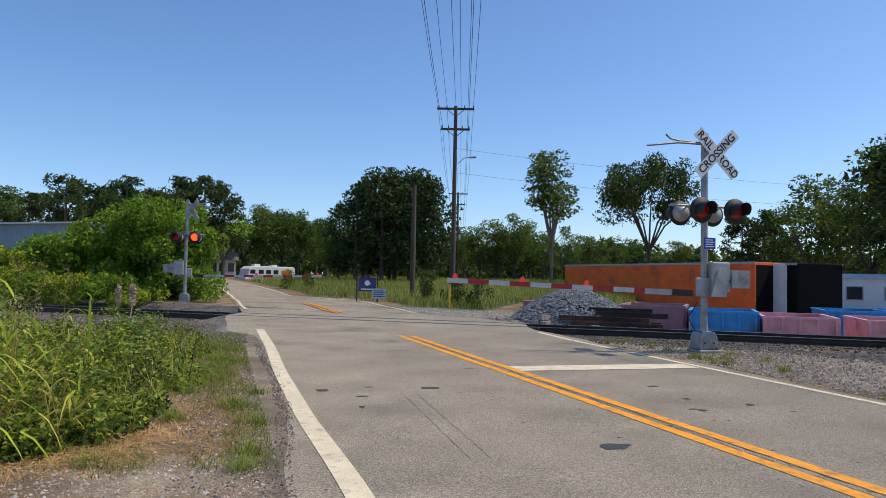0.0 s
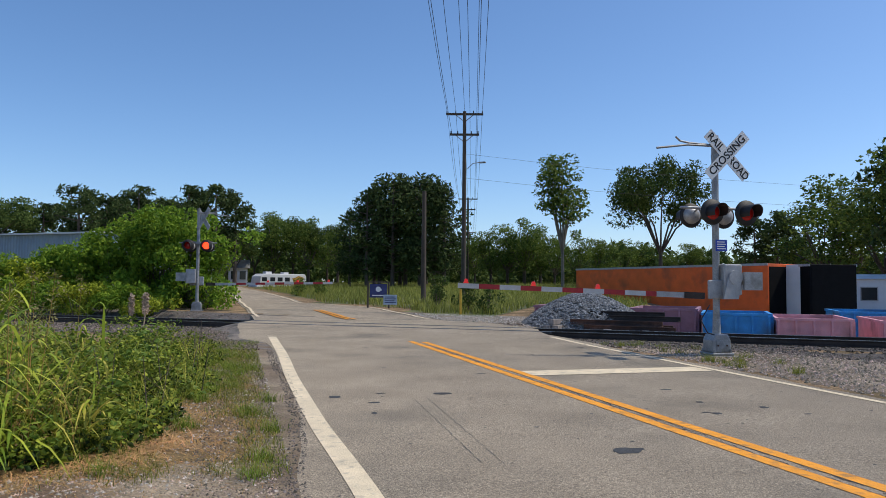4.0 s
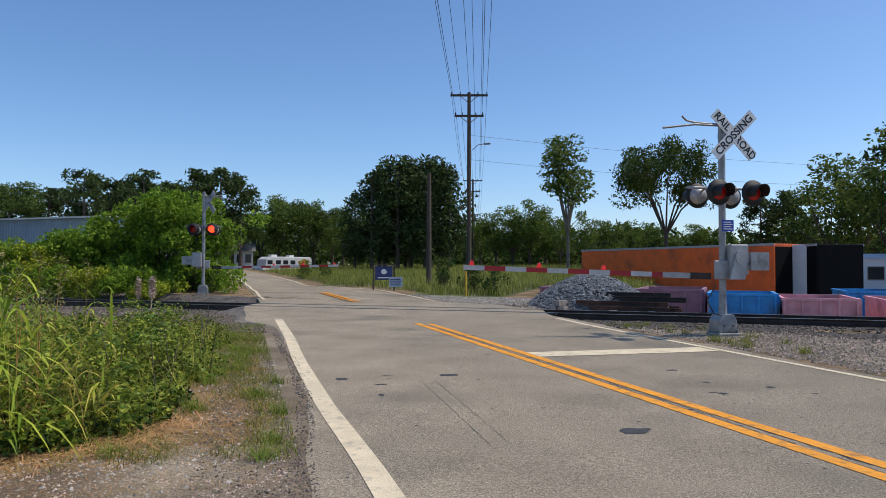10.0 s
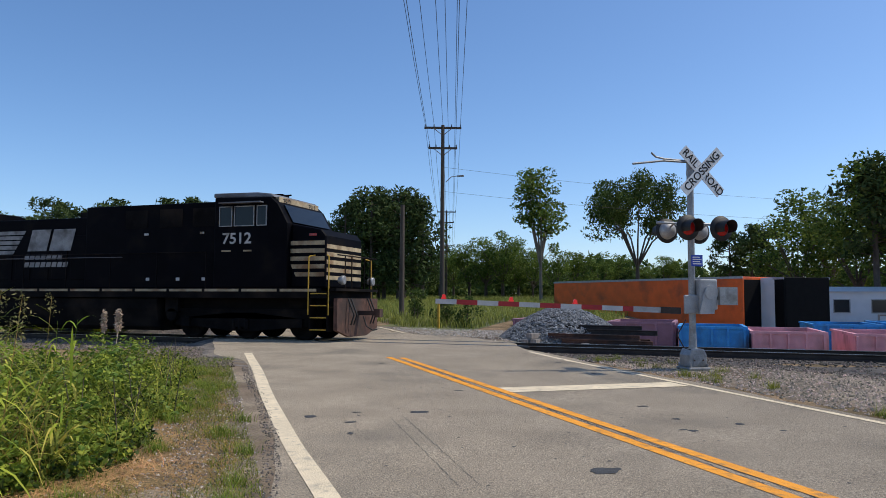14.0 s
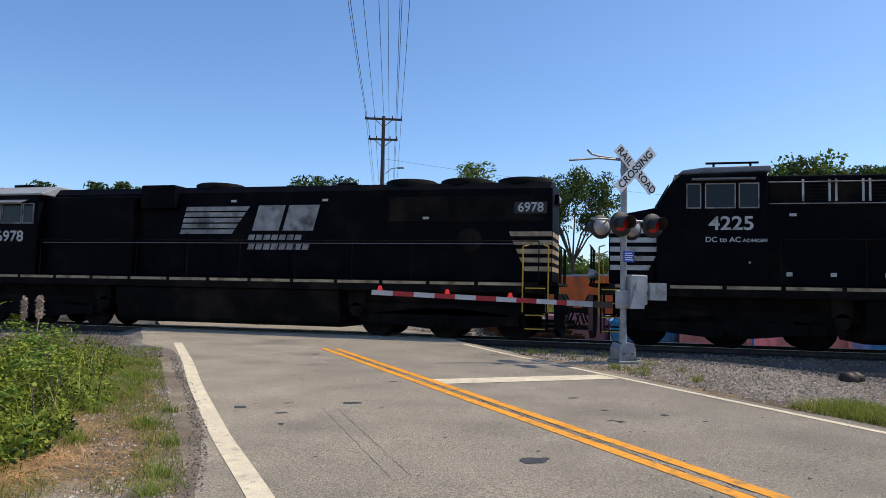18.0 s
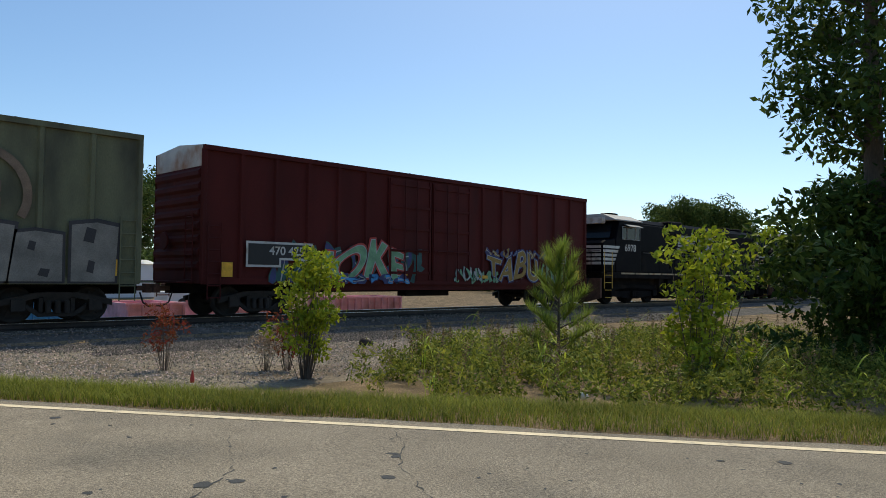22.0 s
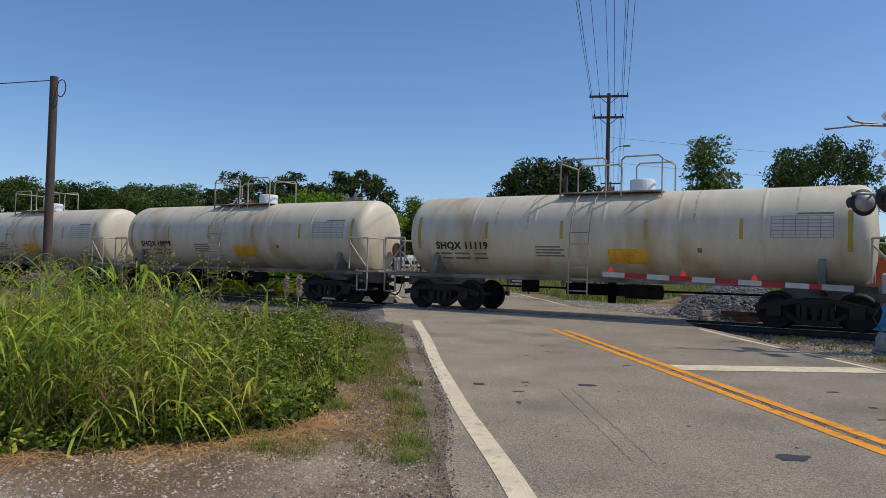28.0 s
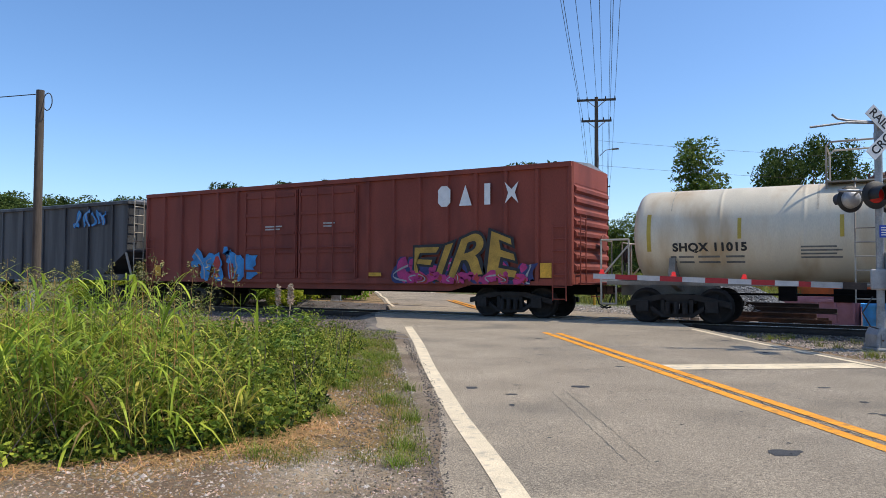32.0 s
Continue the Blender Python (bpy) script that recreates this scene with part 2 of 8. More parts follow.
decal_grey = mat("grey_stencil", (0.46, 0.45, 0.43), 0.6, var=0.1, bump=0)
decal_dark = mat("worn_black_stencil", (0.16, 0.155, 0.15), 0.6, var=0.3, scale=9, bump=0)
decal_yellow = mat("yellow_reflector", (0.5, 0.36, 0.05), 0.5, var=0.15, bump=0)
decal_blue = mat("pale_blue_stencil", (0.27, 0.31, 0.38), 0.6, var=0.2, bump=0)
decal_orange = mat("faded_orange_panel", (0.72, 0.38, 0.03), 0.55, var=0.2, scale=5, bump=0)
hopper_grey = mat("grey_hopper_paint", (0.095, 0.097, 0.10), 0.65, var=0.2, scale=0.8, stain=(0.04, 0.04, 0.042), stain_amount=0.5, stain_scale=1.1, stretch=(1.8, 1, 0.15))
wheel_steel = mat("dark_wheel_steel", (0.028, 0.023, 0.02), 0.7, 0.3, var=0.3, scale=6)
tar_black = mat("tarred_roof_black", (0.018, 0.016, 0.016), 0.75, var=0.3, scale=2, stain=(0.09, 0.07, 0.055), stain_amount=0.2, spec=0.2)
graf = {
    "gold": mat("gold_spray_paint", (0.26, 0.16, 0.03), 0.6, var=0.25, scale=4, bump=0),
    "white": mat("white_spray_paint", (0.34, 0.35, 0.35), 0.6, var=0.2, scale=3, bump=0),
    "green": mat("pale_green_spray_paint", (0.15, 0.32, 0.18), 0.6, var=0.3, scale=3, bump=0),
    "teal": mat("teal_spray_paint", (0.015, 0.08, 0.08), 0.6, var=0.3, scale=3, bump=0),
    "blue": mat("blue_spray_paint", (0.03, 0.25, 0.55), 0.6, var=0.3, scale=3, bump=0),
    "navy": mat("navy_spray_paint", (0.03, 0.04, 0.14), 0.6, var=0.3, scale=3, bump=0),
    "pink": mat("magenta_spray_paint", (0.45, 0.03, 0.16), 0.6, var=0.3, scale=3, bump=0),
    "black": mat("black_spray_paint", (0.02, 0.02, 0.022), 0.6, var=0.3, scale=3, bump=0),
    "yellow": mat("yellow_spray_paint", (0.46, 0.27, 0.04), 0.6, var=0.3, scale=3, bump=0),
    "grey": mat("grey_spray_paint", (0.11, 0.105, 0.10), 0.6, var=0.3, scale=3, bump=0),
    "silver": mat("dull_silver_spray_paint", (0.185, 0.172, 0.15), 0.6, var=0.3, scale=2, bump=0),
    "dusk": mat("dark_grey_spray_paint", (0.03, 0.027, 0.03), 0.6, var=0.3, scale=2, bump=0),
    "red": mat("red_spray_paint", (0.4, 0.04, 0.03), 0.6, var=0.3, scale=3, bump=0),
}
trailer_orange = mat("orange_trailer_paint", (0.85, 0.13, 0.012), 0.5, var=0.12, scale=1.5, stain=(0.42, 0.08, 0.02), stain_amount=0.2, bump=0.04)
# black paint of trailer and crate, also the painted dark of the rear doorway
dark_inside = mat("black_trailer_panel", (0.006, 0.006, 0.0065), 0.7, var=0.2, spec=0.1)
bin_pink = mat("pink_bin_paint", (0.72, 0.36, 0.40), 0.65, var=0.15, scale=2, stain=(0.4, 0.2, 0.2), stain_amount=0.25, bump=0.08)
bin_blue = mat("blue_bin_paint", (0.04, 0.31, 0.68), 0.6, var=0.2, scale=2, stain=(0.06, 0.12, 0.2), stain_amount=0.25, bump=0.08)
bin_mauve = mat("faded_mauve_bin_paint", (0.32, 0.17, 0.22), 0.65, var=0.2, scale=2, bump=0.08)
wood_pole = mat("weathered_pole_wood", (0.10, 0.078, 0.06), 0.9, var=0.3, scale=5, stretch=(1, 1, 0.1))
grey_wood = mat("grey_weathered_wood", (0.34, 0.29, 0.25), 0.9, var=0.3, scale=5, stretch=(1, 1, 0.1))
wire_mat = mat("dark_cable", (0.03, 0.03, 0.032), 0.6, var=0.1, bump=0)
bark = mat("bark", (0.11, 0.085, 0.065), 0.95, var=0.35, scale=6, bump=0.6, stretch=(1, 1, 0.25))
pale_bark = mat("pale_bark", (0.21, 0.18, 0.145), 0.95, var=0.3, scale=6, bump=0.5, stretch=(1, 1, 0.25))
leaf_dark = mat("dark_foliage", (0.075, 0.115, 0.028), 0.75, var=0.3, scale=0.5, fine=4, bump=0, island=0.45, translucent=0.25)
leaf_pine = mat("pine_foliage", (0.06, 0.09, 0.028), 0.75, var=0.3, scale=0.5, fine=4, bump=0, island=0.4, translucent=0.2)
leaf_mid = mat("mid_green_foliage", (0.12, 0.175, 0.034), 0.7, var=0.3, scale=0.5, fine=4, bump=0, island=0.45, translucent=0.3)
leaf_bright = mat("bright_green_foliage", (0.175, 0.285, 0.028), 0.6, var=0.25, scale=0.8, fine=6, bump=0, island=0.4, translucent=0.35)
leaf_weed = mat("weed_foliage", (0.20, 0.265, 0.035), 0.6, var=0.3, scale=1.5, fine=8, bump=0, island=0.6, translucent=0.3)
leaf_lime = mat("yellow_green_foliage", (0.29, 0.34, 0.03), 0.6, var=0.25, scale=1.5, fine=8, bump=0, island=0.35, translucent=0.35)
grass_green = mat("tall_green_grass", (0.40, 0.40, 0.07), 0.6, var=0.3, scale=1.0, fine=6, bump=0, island=0.6, translucent=0.3)
grass_dry = mat("dry_straw_grass", (0.46, 0.29, 0.10), 0.8, var=0.3, scale=1.0, fine=6, bump=0, island=0.4, translucent=0.25)
grass_verge = mat("short_verge_grass", (0.205, 0.235, 0.038), 0.7, var=0.3, scale=0.5, fine=6, bump=0, island=0.5, translucent=0.3)
dead_red = mat("dead_russet_foliage", (0.26, 0.075, 0.035), 0.8, var=0.3, scale=2, bump=0, island=0.4, translucent=0.2)
plume = mat("tan_seed_plume", (0.55, 0.42, 0.30), 0.9, var=0.2, scale=4, bump=0, island=0.3)
metal_blue = mat("pale_blue_corrugated_metal", (0.27, 0.34, 0.42), 0.5, 0.1, var=0.08, scale=1)
white_siding = mat("white_siding", (0.68, 0.69, 0.7), 0.6, var=0.06, scale=1.5)
grey_roof = mat("grey_shingle_roof", (0.2, 0.2, 0.2), 0.9, var=0.2, scale=3)
dark_glass = mat("dark_window_glass", (0.03, 0.035, 0.04), 0.08, var=0.05, bump=0)
rubber = mat("black_rubber", (0.02, 0.02, 0.02), 0.8, var=0.2)
concrete = mat("pale_concrete", (0.36, 0.34, 0.31), 0.9, var=0.15, scale=1.5, fine=30, bump=0.4)

# ---- mesh building ----


class Form:
    """Collects vertices and faces of one part."""

    def __init__(self):
        self.v, self.f, self.s = [], [], []

    def add(self, vs, fs, smooth=False):
        n = len(self.v)
        self.v += [tuple(p) for p in vs]
        self.f += [tuple(i + n for i in f) for f in fs]
        self.s += [smooth] * len(fs)
        return self

    def box(self, x0, x1, y0, y1, z0, z1, m=None):
        vs = [Vector((x, y, z)) for x in (x0, x1) for y in (y0, y1) for z in (z0, z1)]
        if m is not None:
            vs = [m @ p for p in vs]
        return self.add(vs, [(0, 1, 3, 2), (4, 6, 7, 5), (0, 4, 5, 1), (2, 3, 7, 6), (0, 2, 6, 4), (1, 5, 7, 3)])

    def rod(self, a, b, r, n=8, r2=None, caps=True):
        a, b = Vector(a), Vector(b)
        d = (b - a).normalized()
        u = d.orthogonal().normalized()
        w = d.cross(u)
        r2 = r if r2 is None else r2
        vs = []
        for p, q in ((a, r), (b, r2)):
            vs += [p + q * (math.cos(2 * math.pi * i / n) * u + math.sin(2 * math.pi * i / n) * w) for i in range(n)]
        self.add(vs, [(i, (i + 1) % n, n + (i + 1) % n, n + i) for i in range(n)], True)
        if caps:
            self.add(vs, [tuple(range(n - 1, -1, -1)), tuple(range(n, 2 * n))])
        return self

    def pipe(self, pts, r, n=6):
        for a, b in zip(pts, pts[1:]):
            self.rod(a, b, r, n)
        return self

    def prism(self, poly, axis, lo, hi):
        """poly: points in the two other axes, in order; extruded along axis."""
        k = "xyz".index(axis)

        def at(p, h):
            q = list(p)
            q.insert(k, h)
            return q
        n = len(poly)
        vs = [at(p, lo) for p in poly] + [at(p, hi) for p in poly]
        return self.add(vs, [tuple(range(n - 1, -1, -1)), tuple(range(n, 2 * n))] + [(i, (i + 1) % n, n + (i + 1) % n, n + i) for i in range(n)])

    def lathe(self, prof, c, axis="z", n=20):
        """prof: (radius, height) from one end to the other, turned about the axis through c."""
        k = "xyz".index(axis)
        vs, fs = [], []
        for r, h in prof:
            for i in range(n):
                a = 2 * math.pi * i / n
                p = [r * math.cos(a), r * math.sin(a)]
                p.insert(k, h)
                vs.append((p[0] + c[0], p[1] + c[1], p[2] + c[2]))
        for j in range(len(prof) - 1):
            fs += [(j * n + i, j * n + (i + 1) % n, (j + 1) * n + (i + 1) % n, (j + 1) * n + i) for i in range(n)]
        self.add(vs, fs, True)
        self.add(vs, [tuple(range(n)), tuple(range((len(prof) - 1) * n, len(prof) * n))])
        return self


def pieces(name, forms, material, parent, label=""):
    """Alike pieces, each an object of its own."""
    return [part(name, f, material, parent, label) for f in forms]


def mesh_of(name, form, material, bevel=0.0):
    me = bpy.data.meshes.new(name)
    me.from_pydata(form.v, [], form.f)
    me.polygons.foreach_set("use_smooth", form.s)
    me.materials.append(material)
    bm = bmesh.new()
    bm.from_mesh(me)
    bmesh.ops.recalc_face_normals(bm, faces=bm.faces)
    bm.to_mesh(me)
    bm.free()
    return me


def part(name, form, material, parent=None, label="", at=None, bevel=0.0):
    ob = new(name, mesh_of(name, form, material))
    if parent is not None:
        ob.parent = parent
    if at is not None:
        ob.matrix_basis = at
    if label:
        ob["label"] = label
    if bevel:
        mod = ob.modifiers.new("edge", "BEVEL")
        mod.width, mod.segments, mod.limit_method, mod.angle_limit = bevel, 2, "ANGLE", radians(50)
    return ob


def thing(name, at, label, category, group="", kind=""):
    ob = new(name)
    ob.empty_display_size = 0.2
    ob.matrix_basis = at
    return tagged(ob, label, category, group, kind)


def solo(name, form, material, label, category="", group="", kind="", at=None):
    return tagged(part(name, form, material, None, "", at), label, category, group, kind)


def lettering(name, words, size, material, parent, at, depth=0.002, squeeze=1.0, label="", shear=0.0):
    cu = bpy.data.curves.new(name, "FONT")
    cu.body, cu.size, cu.extrude, cu.align_x, cu.align_y, cu.shear = words, size, depth, "CENTER", "CENTER", shear
    cu.offset = 0.018 * size
    tmp = bpy.data.objects.new(name, cu)
    scene.collection.objects.link(tmp)
    me = bpy.data.meshes.new_from_object(tmp.evaluated_get(bpy.context.evaluated_depsgraph_get()))
    bpy.data.objects.remove(tmp)
    me.materials.clear()
    me.materials.append(material)
    ob = new(name, me)
    ob.parent = parent
    ob.matrix_basis = at @ Matrix.Diagonal((squeeze, 1, 1, 1))
    if label:
        ob["label"] = label
    return ob


def smooth(x, a, b):
    u = min(1.0, max(0.0, (x - a) / (b - a)))
    return u * u * (3 - 2 * u)


# ---- plan: road runs along ROAD, the track along x ----
ROAD, SIDE = Vector((-0.5925, 0.8056)), Vector((0.8056, 0.5925))
YC, RAIL = 21.2, 0.26
rng = random.Random(7)


def place(s, lat):
    return ROAD.x * s + SIDE.x * lat, ROAD.y * s + SIDE.y * lat


def ground_z(x, y):
    s, lat = ROAD.x * x + ROAD.y * y, SIDE.x * x + SIDE.y * y
    d = abs(y - YC)
    z = 0.011 * max(-30.0, min(15.0, s)) + 0.005
    if y > YC:
        z = 0.011 * min(45.0, s) + 0.005 - 0.07 * (1 - smooth(s, 28.0, 36.0))
    z += (RAIL - 0.215 - z) * (1 - smooth(d, 2.6, 4.4))
    z -= 0.26 * smooth(lat, 8.6, 11.5) * smooth(x, 1.0, 6.0) * (1 - smooth(y, 18.0, 20.0))
    z -= 0.20 * smooth(-lat, 1.0, 4.0) * (1 - smooth(y, 15.0, 19.0)) * smooth(y, 7.0, 11.0)
    bed = RAIL - 0.2 - max(0.0, abs(y - YC) - 1.9) * 0.4
    z -= 0.75 * smooth(x, -5.0, 0.5) * smooth(y, 24.2, 27.0) * (1 - smooth(y, 90, 130))
    z = max(z, bed)
    z += 0.021 * max(0.0, min(y, 110.0) - 31.0) * (1 - 0.75 * smooth(x, -14.0, 6.0))
    return z


def road_z(x, y):
    d = abs(y - YC)
    s = ROAD.x * x + ROAD.y * y
    base = 0.011 * max(-40.0, min(21.5, s)) + 0.012 + 0.011 * max(0.0, min(45.0, s) - 28.0)
    return max(base, 0.252 - 0.03 * max(0.0, d - 1.9)) + (max(0.0, ground_z(x, y) + 0.02 - base) if y > 26 else 0)


def sheet(name, xs, ys, fz, material, keep=None):
    f = Form()
    nx, ny = len(xs), len(ys)
    f.v = [(x, y, fz(x, y)) for x in xs for y in ys]
    for i in range(nx - 1):
        for j in range(ny - 1):
            if keep is None or keep(0.5 * (xs[i] + xs[i + 1]), 0.5 * (ys[j] + ys[j + 1])):
                f.f.append((i * ny + j, (i + 1) * ny + j, (i + 1) * ny + j + 1, i * ny + j + 1))
                f.s.append(True)
    return part(name, f, material)


def spread(lo, hi, fine_lo, fine_hi, step):
    out = [fine_lo + step * i for i in range(int((fine_hi - fine_lo) / step) + 1)]
    d, v = step, out[-1]
    while v < hi:
        d *= 1.35
        v += d
        out.append(v)
    d, v = step, out[0]
    while v > lo:
        d *= 1.35
        v -= d
        out.insert(0, v)
    return out


gx, gy = spread(-2500, 2500, -34, 30, 0.5), spread(-2500, 2500, -6, 34, 0.5)
ground = sheet("ground", gx, gy, ground_z, soil)
tagged(ground, "dry sandy soil with sparse grass reaching the horizon", "ground", kind="structure")


ballast_bed = sheet("ballast_bed", spread(-420, 420, -40, 40, 0.5), [YC - 4.4 + 0.4 * i for i in range(23)], lambda x, y: ground_z(x, y) + 0.006, mat("ballast_bed_stone", (0.115, 0.10, 0.088), 0.95, var=0.45, scale=2, fine=16, bump=1.0, stain=(0.08, 0.065, 0.055), stain_amount=0.4, stain_scale=0.7, grain=0.5))
tagged(ballast_bed, "grey and rust-brown crushed stone track bed", "ballast", kind="structure")


def strip(name, rows, material, lift=0.0, kind="structure", label="", cat="", parent=None, thick=0.0):
    """A band laid on the road: rows of (s, lateral left, lateral right)."""
    f = Form()
    for s, a, b in rows:
        n = 7
        for k in range(n):
            x, y = place(s, a + (b - a) * k / (n - 1))
            f.v.append((x, y, road_z(x, y) + lift))
    n = 7
    for i in range(len(rows) - 1):
        for k in range(n - 1):
            f.f.append((i * n + k, i * n + k + 1, (i + 1) * n + k + 1, (i + 1) * n + k))
            f.s.append(True)
    m = len(f.v)
    # side skirts, so that the slab has an edge
    if thick:
        edge = [i * n for i in range(len(rows))], [i * n + n - 1 for i in range(len(rows))]
        for line in edge:
            base = len(f.v)
            m = len(line)
            f.v += [f.v[i] for i in line] + [(f.v[i][0], f.v[i][1], f.v[i][2] - thick) for i in line]
            for i in range(m - 1):
                f.f.append((base + i, base + i + 1, base + m + i + 1, base + m + i))
                f.s.append(False)
    ob = part(name, f, material, parent)
    return tagged(ob, label, cat, kind=kind) if parent is None else ob


def road_edges(s):
    left = 0.42 + 0.29 * smooth(s, 5.0, 8.6) + 0.025 * math.sin(s * 1.3) + 0.012 * math.sin(s * 4.1)
    right = 8.0 + 0.06 * math.sin(s * 1.3) + 0.03 * math.sin(s * 4.1)
    left -= 0.62 * (smooth(s, 16.6, 18.8) - smooth(s, 25.0, 27.6))
    right += 0.6 * smooth(s, 18, 21) - 1.25 * smooth(s, 23.5, 26.5)
    if s > 27:
        u = s - 27
        left -= 0.03 * u + 0.0006 * u * u
        right -= 0.06 * u + 0.055 * max(0.0, s - 33.0) ** 2
        right = max(right, left + 3.4)
    return left, right


road_rows = [(s, *road_edges(s)) for s in [-60, -40, -25, -15] + [-8 + 0.4 * i for i in range(130)] + [46, 50, 55, 60, 66, 72, 80, 90]]
road = strip("road", road_rows, asphalt, label="weathered grey asphalt two-lane road with tar stains", cat="road", thick=0.08)


def line(name, s0, s1, lat, w, material, step=1.0, shift=None, lift=0.005):
    n = max(2, int((s1 - s0) / step))
    rows = [(s0 + (s1 - s0) * i / n, (shift(s0 + (s1 - s0) * i / n) if shift else lat) - w / 2, (shift(s0 + (s1 - s0) * i / n) if shift else lat) + w / 2) for i in range(n + 1)]
    return strip(name, rows, material, lift, parent=road)


line("edge_line", -60, 18.7, 0, 0.19, white_line, step=0.5, shift=lambda s: 0.88 - 0.07 * smooth(s, 4.8, 8.0) + 0.07 * smooth(s, 10.5, 15.0))
line("edge_line", -60, 17.4, 7.72, 0.12, white_line)
line("edge_line", 29.2, 60, 0.9, 0.12, white_line, shift=lambda s: road_edges(s)[0] + 0.18, lift=0.03, step=0.4)
line("edge_line", 27.0, 60, 7.5, 0.10, white_line, shift=lambda s: road_edges(s)[1] - 0.3, lift=0.03, step=0.4)
centre = lambda s: 4.46 - 0.022 * s
line("centre_line", -60, 16.9, 0, 0.15, yellow_line, shift=lambda s: centre(s) - 0.13)
line("centre_line", -60, 16.7, 0, 0.15, yellow_line, shift=lambda s: centre(s) + 0.13)
far_centre = lambda s: 4.1 - 0.09 * (s - 27.4) - 0.035 * max(0.0, s - 33.0) ** 2
for d in (-0.12, 0.12):
    line("centre_line", 27.0, 33.6, 0, 0.13, yellow_line, shift=lambda s, d=d: far_centre(s) + d, lift=0.03, step=0.4)
strip("stop_line", [(10.6, 4.42, 7.6), (11.16, 4.42, 7.6)], white_line, 0.006, parent=road)

gravel_apron_sheet = sheet("gravel_apron", [-4 + 0.4 * i for i in range(70)], [9.6 + 0.4 * i for i in range(19)], lambda x, y: ground_z(x, y) + 0.004, gravel_ground, lambda x, y: SIDE.x * x + SIDE.y * y > 8.3 and y > 10.2 - 0.03 * x)
tagged(gravel_apron_sheet, "tan and grey gravel apron between road and track", "gravel", kind="structure")
shoulder_sheet = sheet("gravel_shoulder", [-9 + 0.25 * i for i in range(40)], [-2 + 0.25 * i for i in range(30)], lambda x, y: ground_z(x, y) + 0.004, gravel_ground, lambda x, y: SIDE.x * x + SIDE.y * y < 0.6 and ROAD.x * x + ROAD.y * y < 5.8 + 0.25 * math.sin(3 * x) + 0.2 * math.sin(7 * y))
tagged(shoulder_sheet, "pale grey gravel shoulder beside the road", "gravel", kind="structure")

strip("gravel_edge", [(s, 0.28 - 0.25 * smooth(s, 14.0, 17.0) + 0.12 * math.sin(s * 2.7) + 0.07 * math.sin(s * 6.3), road_edges(s)[0] + 0.02) for s in [4.5 + 0.2 * i for i in range(66)]], gravel_ground, -0.004, label="grey gravel crumbling along the asphalt edge", cat="gravel")
# ---- track ----
track = thing("railroad_track", pose(0, 0, 0), "single railway track with dark rails on grey ballast", "railway track", kind="structure")
for side in (-1, 1):
    y = YC + side * 0.752
    f = Form()
    f.prism([(y - 0.07, RAIL - 0.17), (y + 0.07, RAIL - 0.17), (y + 0.07, RAIL - 0.155), (y + 0.012, RAIL - 0.13), (y + 0.012, RAIL - 0.045),
             (y + 0.036, RAIL - 0.03), (y + 0.036, RAIL - 0.006), (y - 0.036, RAIL - 0.006), (y - 0.036, RAIL - 0.03), (y - 0.012, RAIL - 0.045),
             (y - 0.012, RAIL - 0.13), (y - 0.07, RAIL - 0.155)], "x", -400, 400)
    part("rail", f, steel_rail, track, "rusty steel rail")
    part("rail_head", Form().box(-400, 400, y - 0.034, y + 0.034, RAIL - 0.006, RAIL), rail_top, track, "polished rail running surface")


ramp = Form()
ramp_s = [15.4 + 0.3 * i for i in range(40)]
for s in ramp_s:
    edge = road_edges(s)[0]
    wide = 0.75 + 0.2 * math.sin(s * 2.1) + 0.12 * math.sin(s * 5.3)
    for k in range(6):
        x, y = place(s, edge + 0.03 - wide * k / 5)
        u = smooth(k / 5, 0.0, 1.0)
        ramp.v.append((x, y, (road_z(x, y) - 0.004) * (1 - u) + (ground_z(x, y) + 0.01) * u + 0.012 * math.sin(9 * s + 4 * k) * (0 < k < 5)))
for i in range(len(ramp_s) - 1):
    for k in range(5):
        ramp.f.append((6 * i + k, 6 * i + k + 1, 6 * i + 7 + k, 6 * i + 6 + k))
        ramp.s.append(True)
crossing_ramp = part("crossing_ramp", ramp, mat("crumbled_asphalt", (0.13, 0.115, 0.10), 0.95, var=0.4, scale=3, fine=22, bump=1.0, stain=(0.24, 0.20, 0.16), stain_amount=0.35, stain_scale=1.5, grain=0.6))
tagged(crossing_ramp, "dark crumbled asphalt sloping down beside the crossing", "asphalt", kind="structure")


def in_road(x, y, pad=0.0):
    s, lat = ROAD.x * x + ROAD.y * y, SIDE.x * x + SIDE.y * y
    a, b = road_edges(s)
    return a - pad < lat < b + pad


# dark flangeway gaps beside the rails where the road crosses
for side in (-1, 1):
    for d in (-0.075, 0.075):
        y = YC + side * 0.752 + d
        s0, s1 = (y - SIDE.y * 0.3) / ROAD.y, (y - SIDE.y * 8.4) / ROAD.y
        part("flangeway", Form().box(place(s0, 0.2)[0], place(s1, 8.5)[0], y - 0.04, y + 0.04, 0.2, 0.2575), asphalt_dark, track, "dark flangeway gap")

# ---- train ----


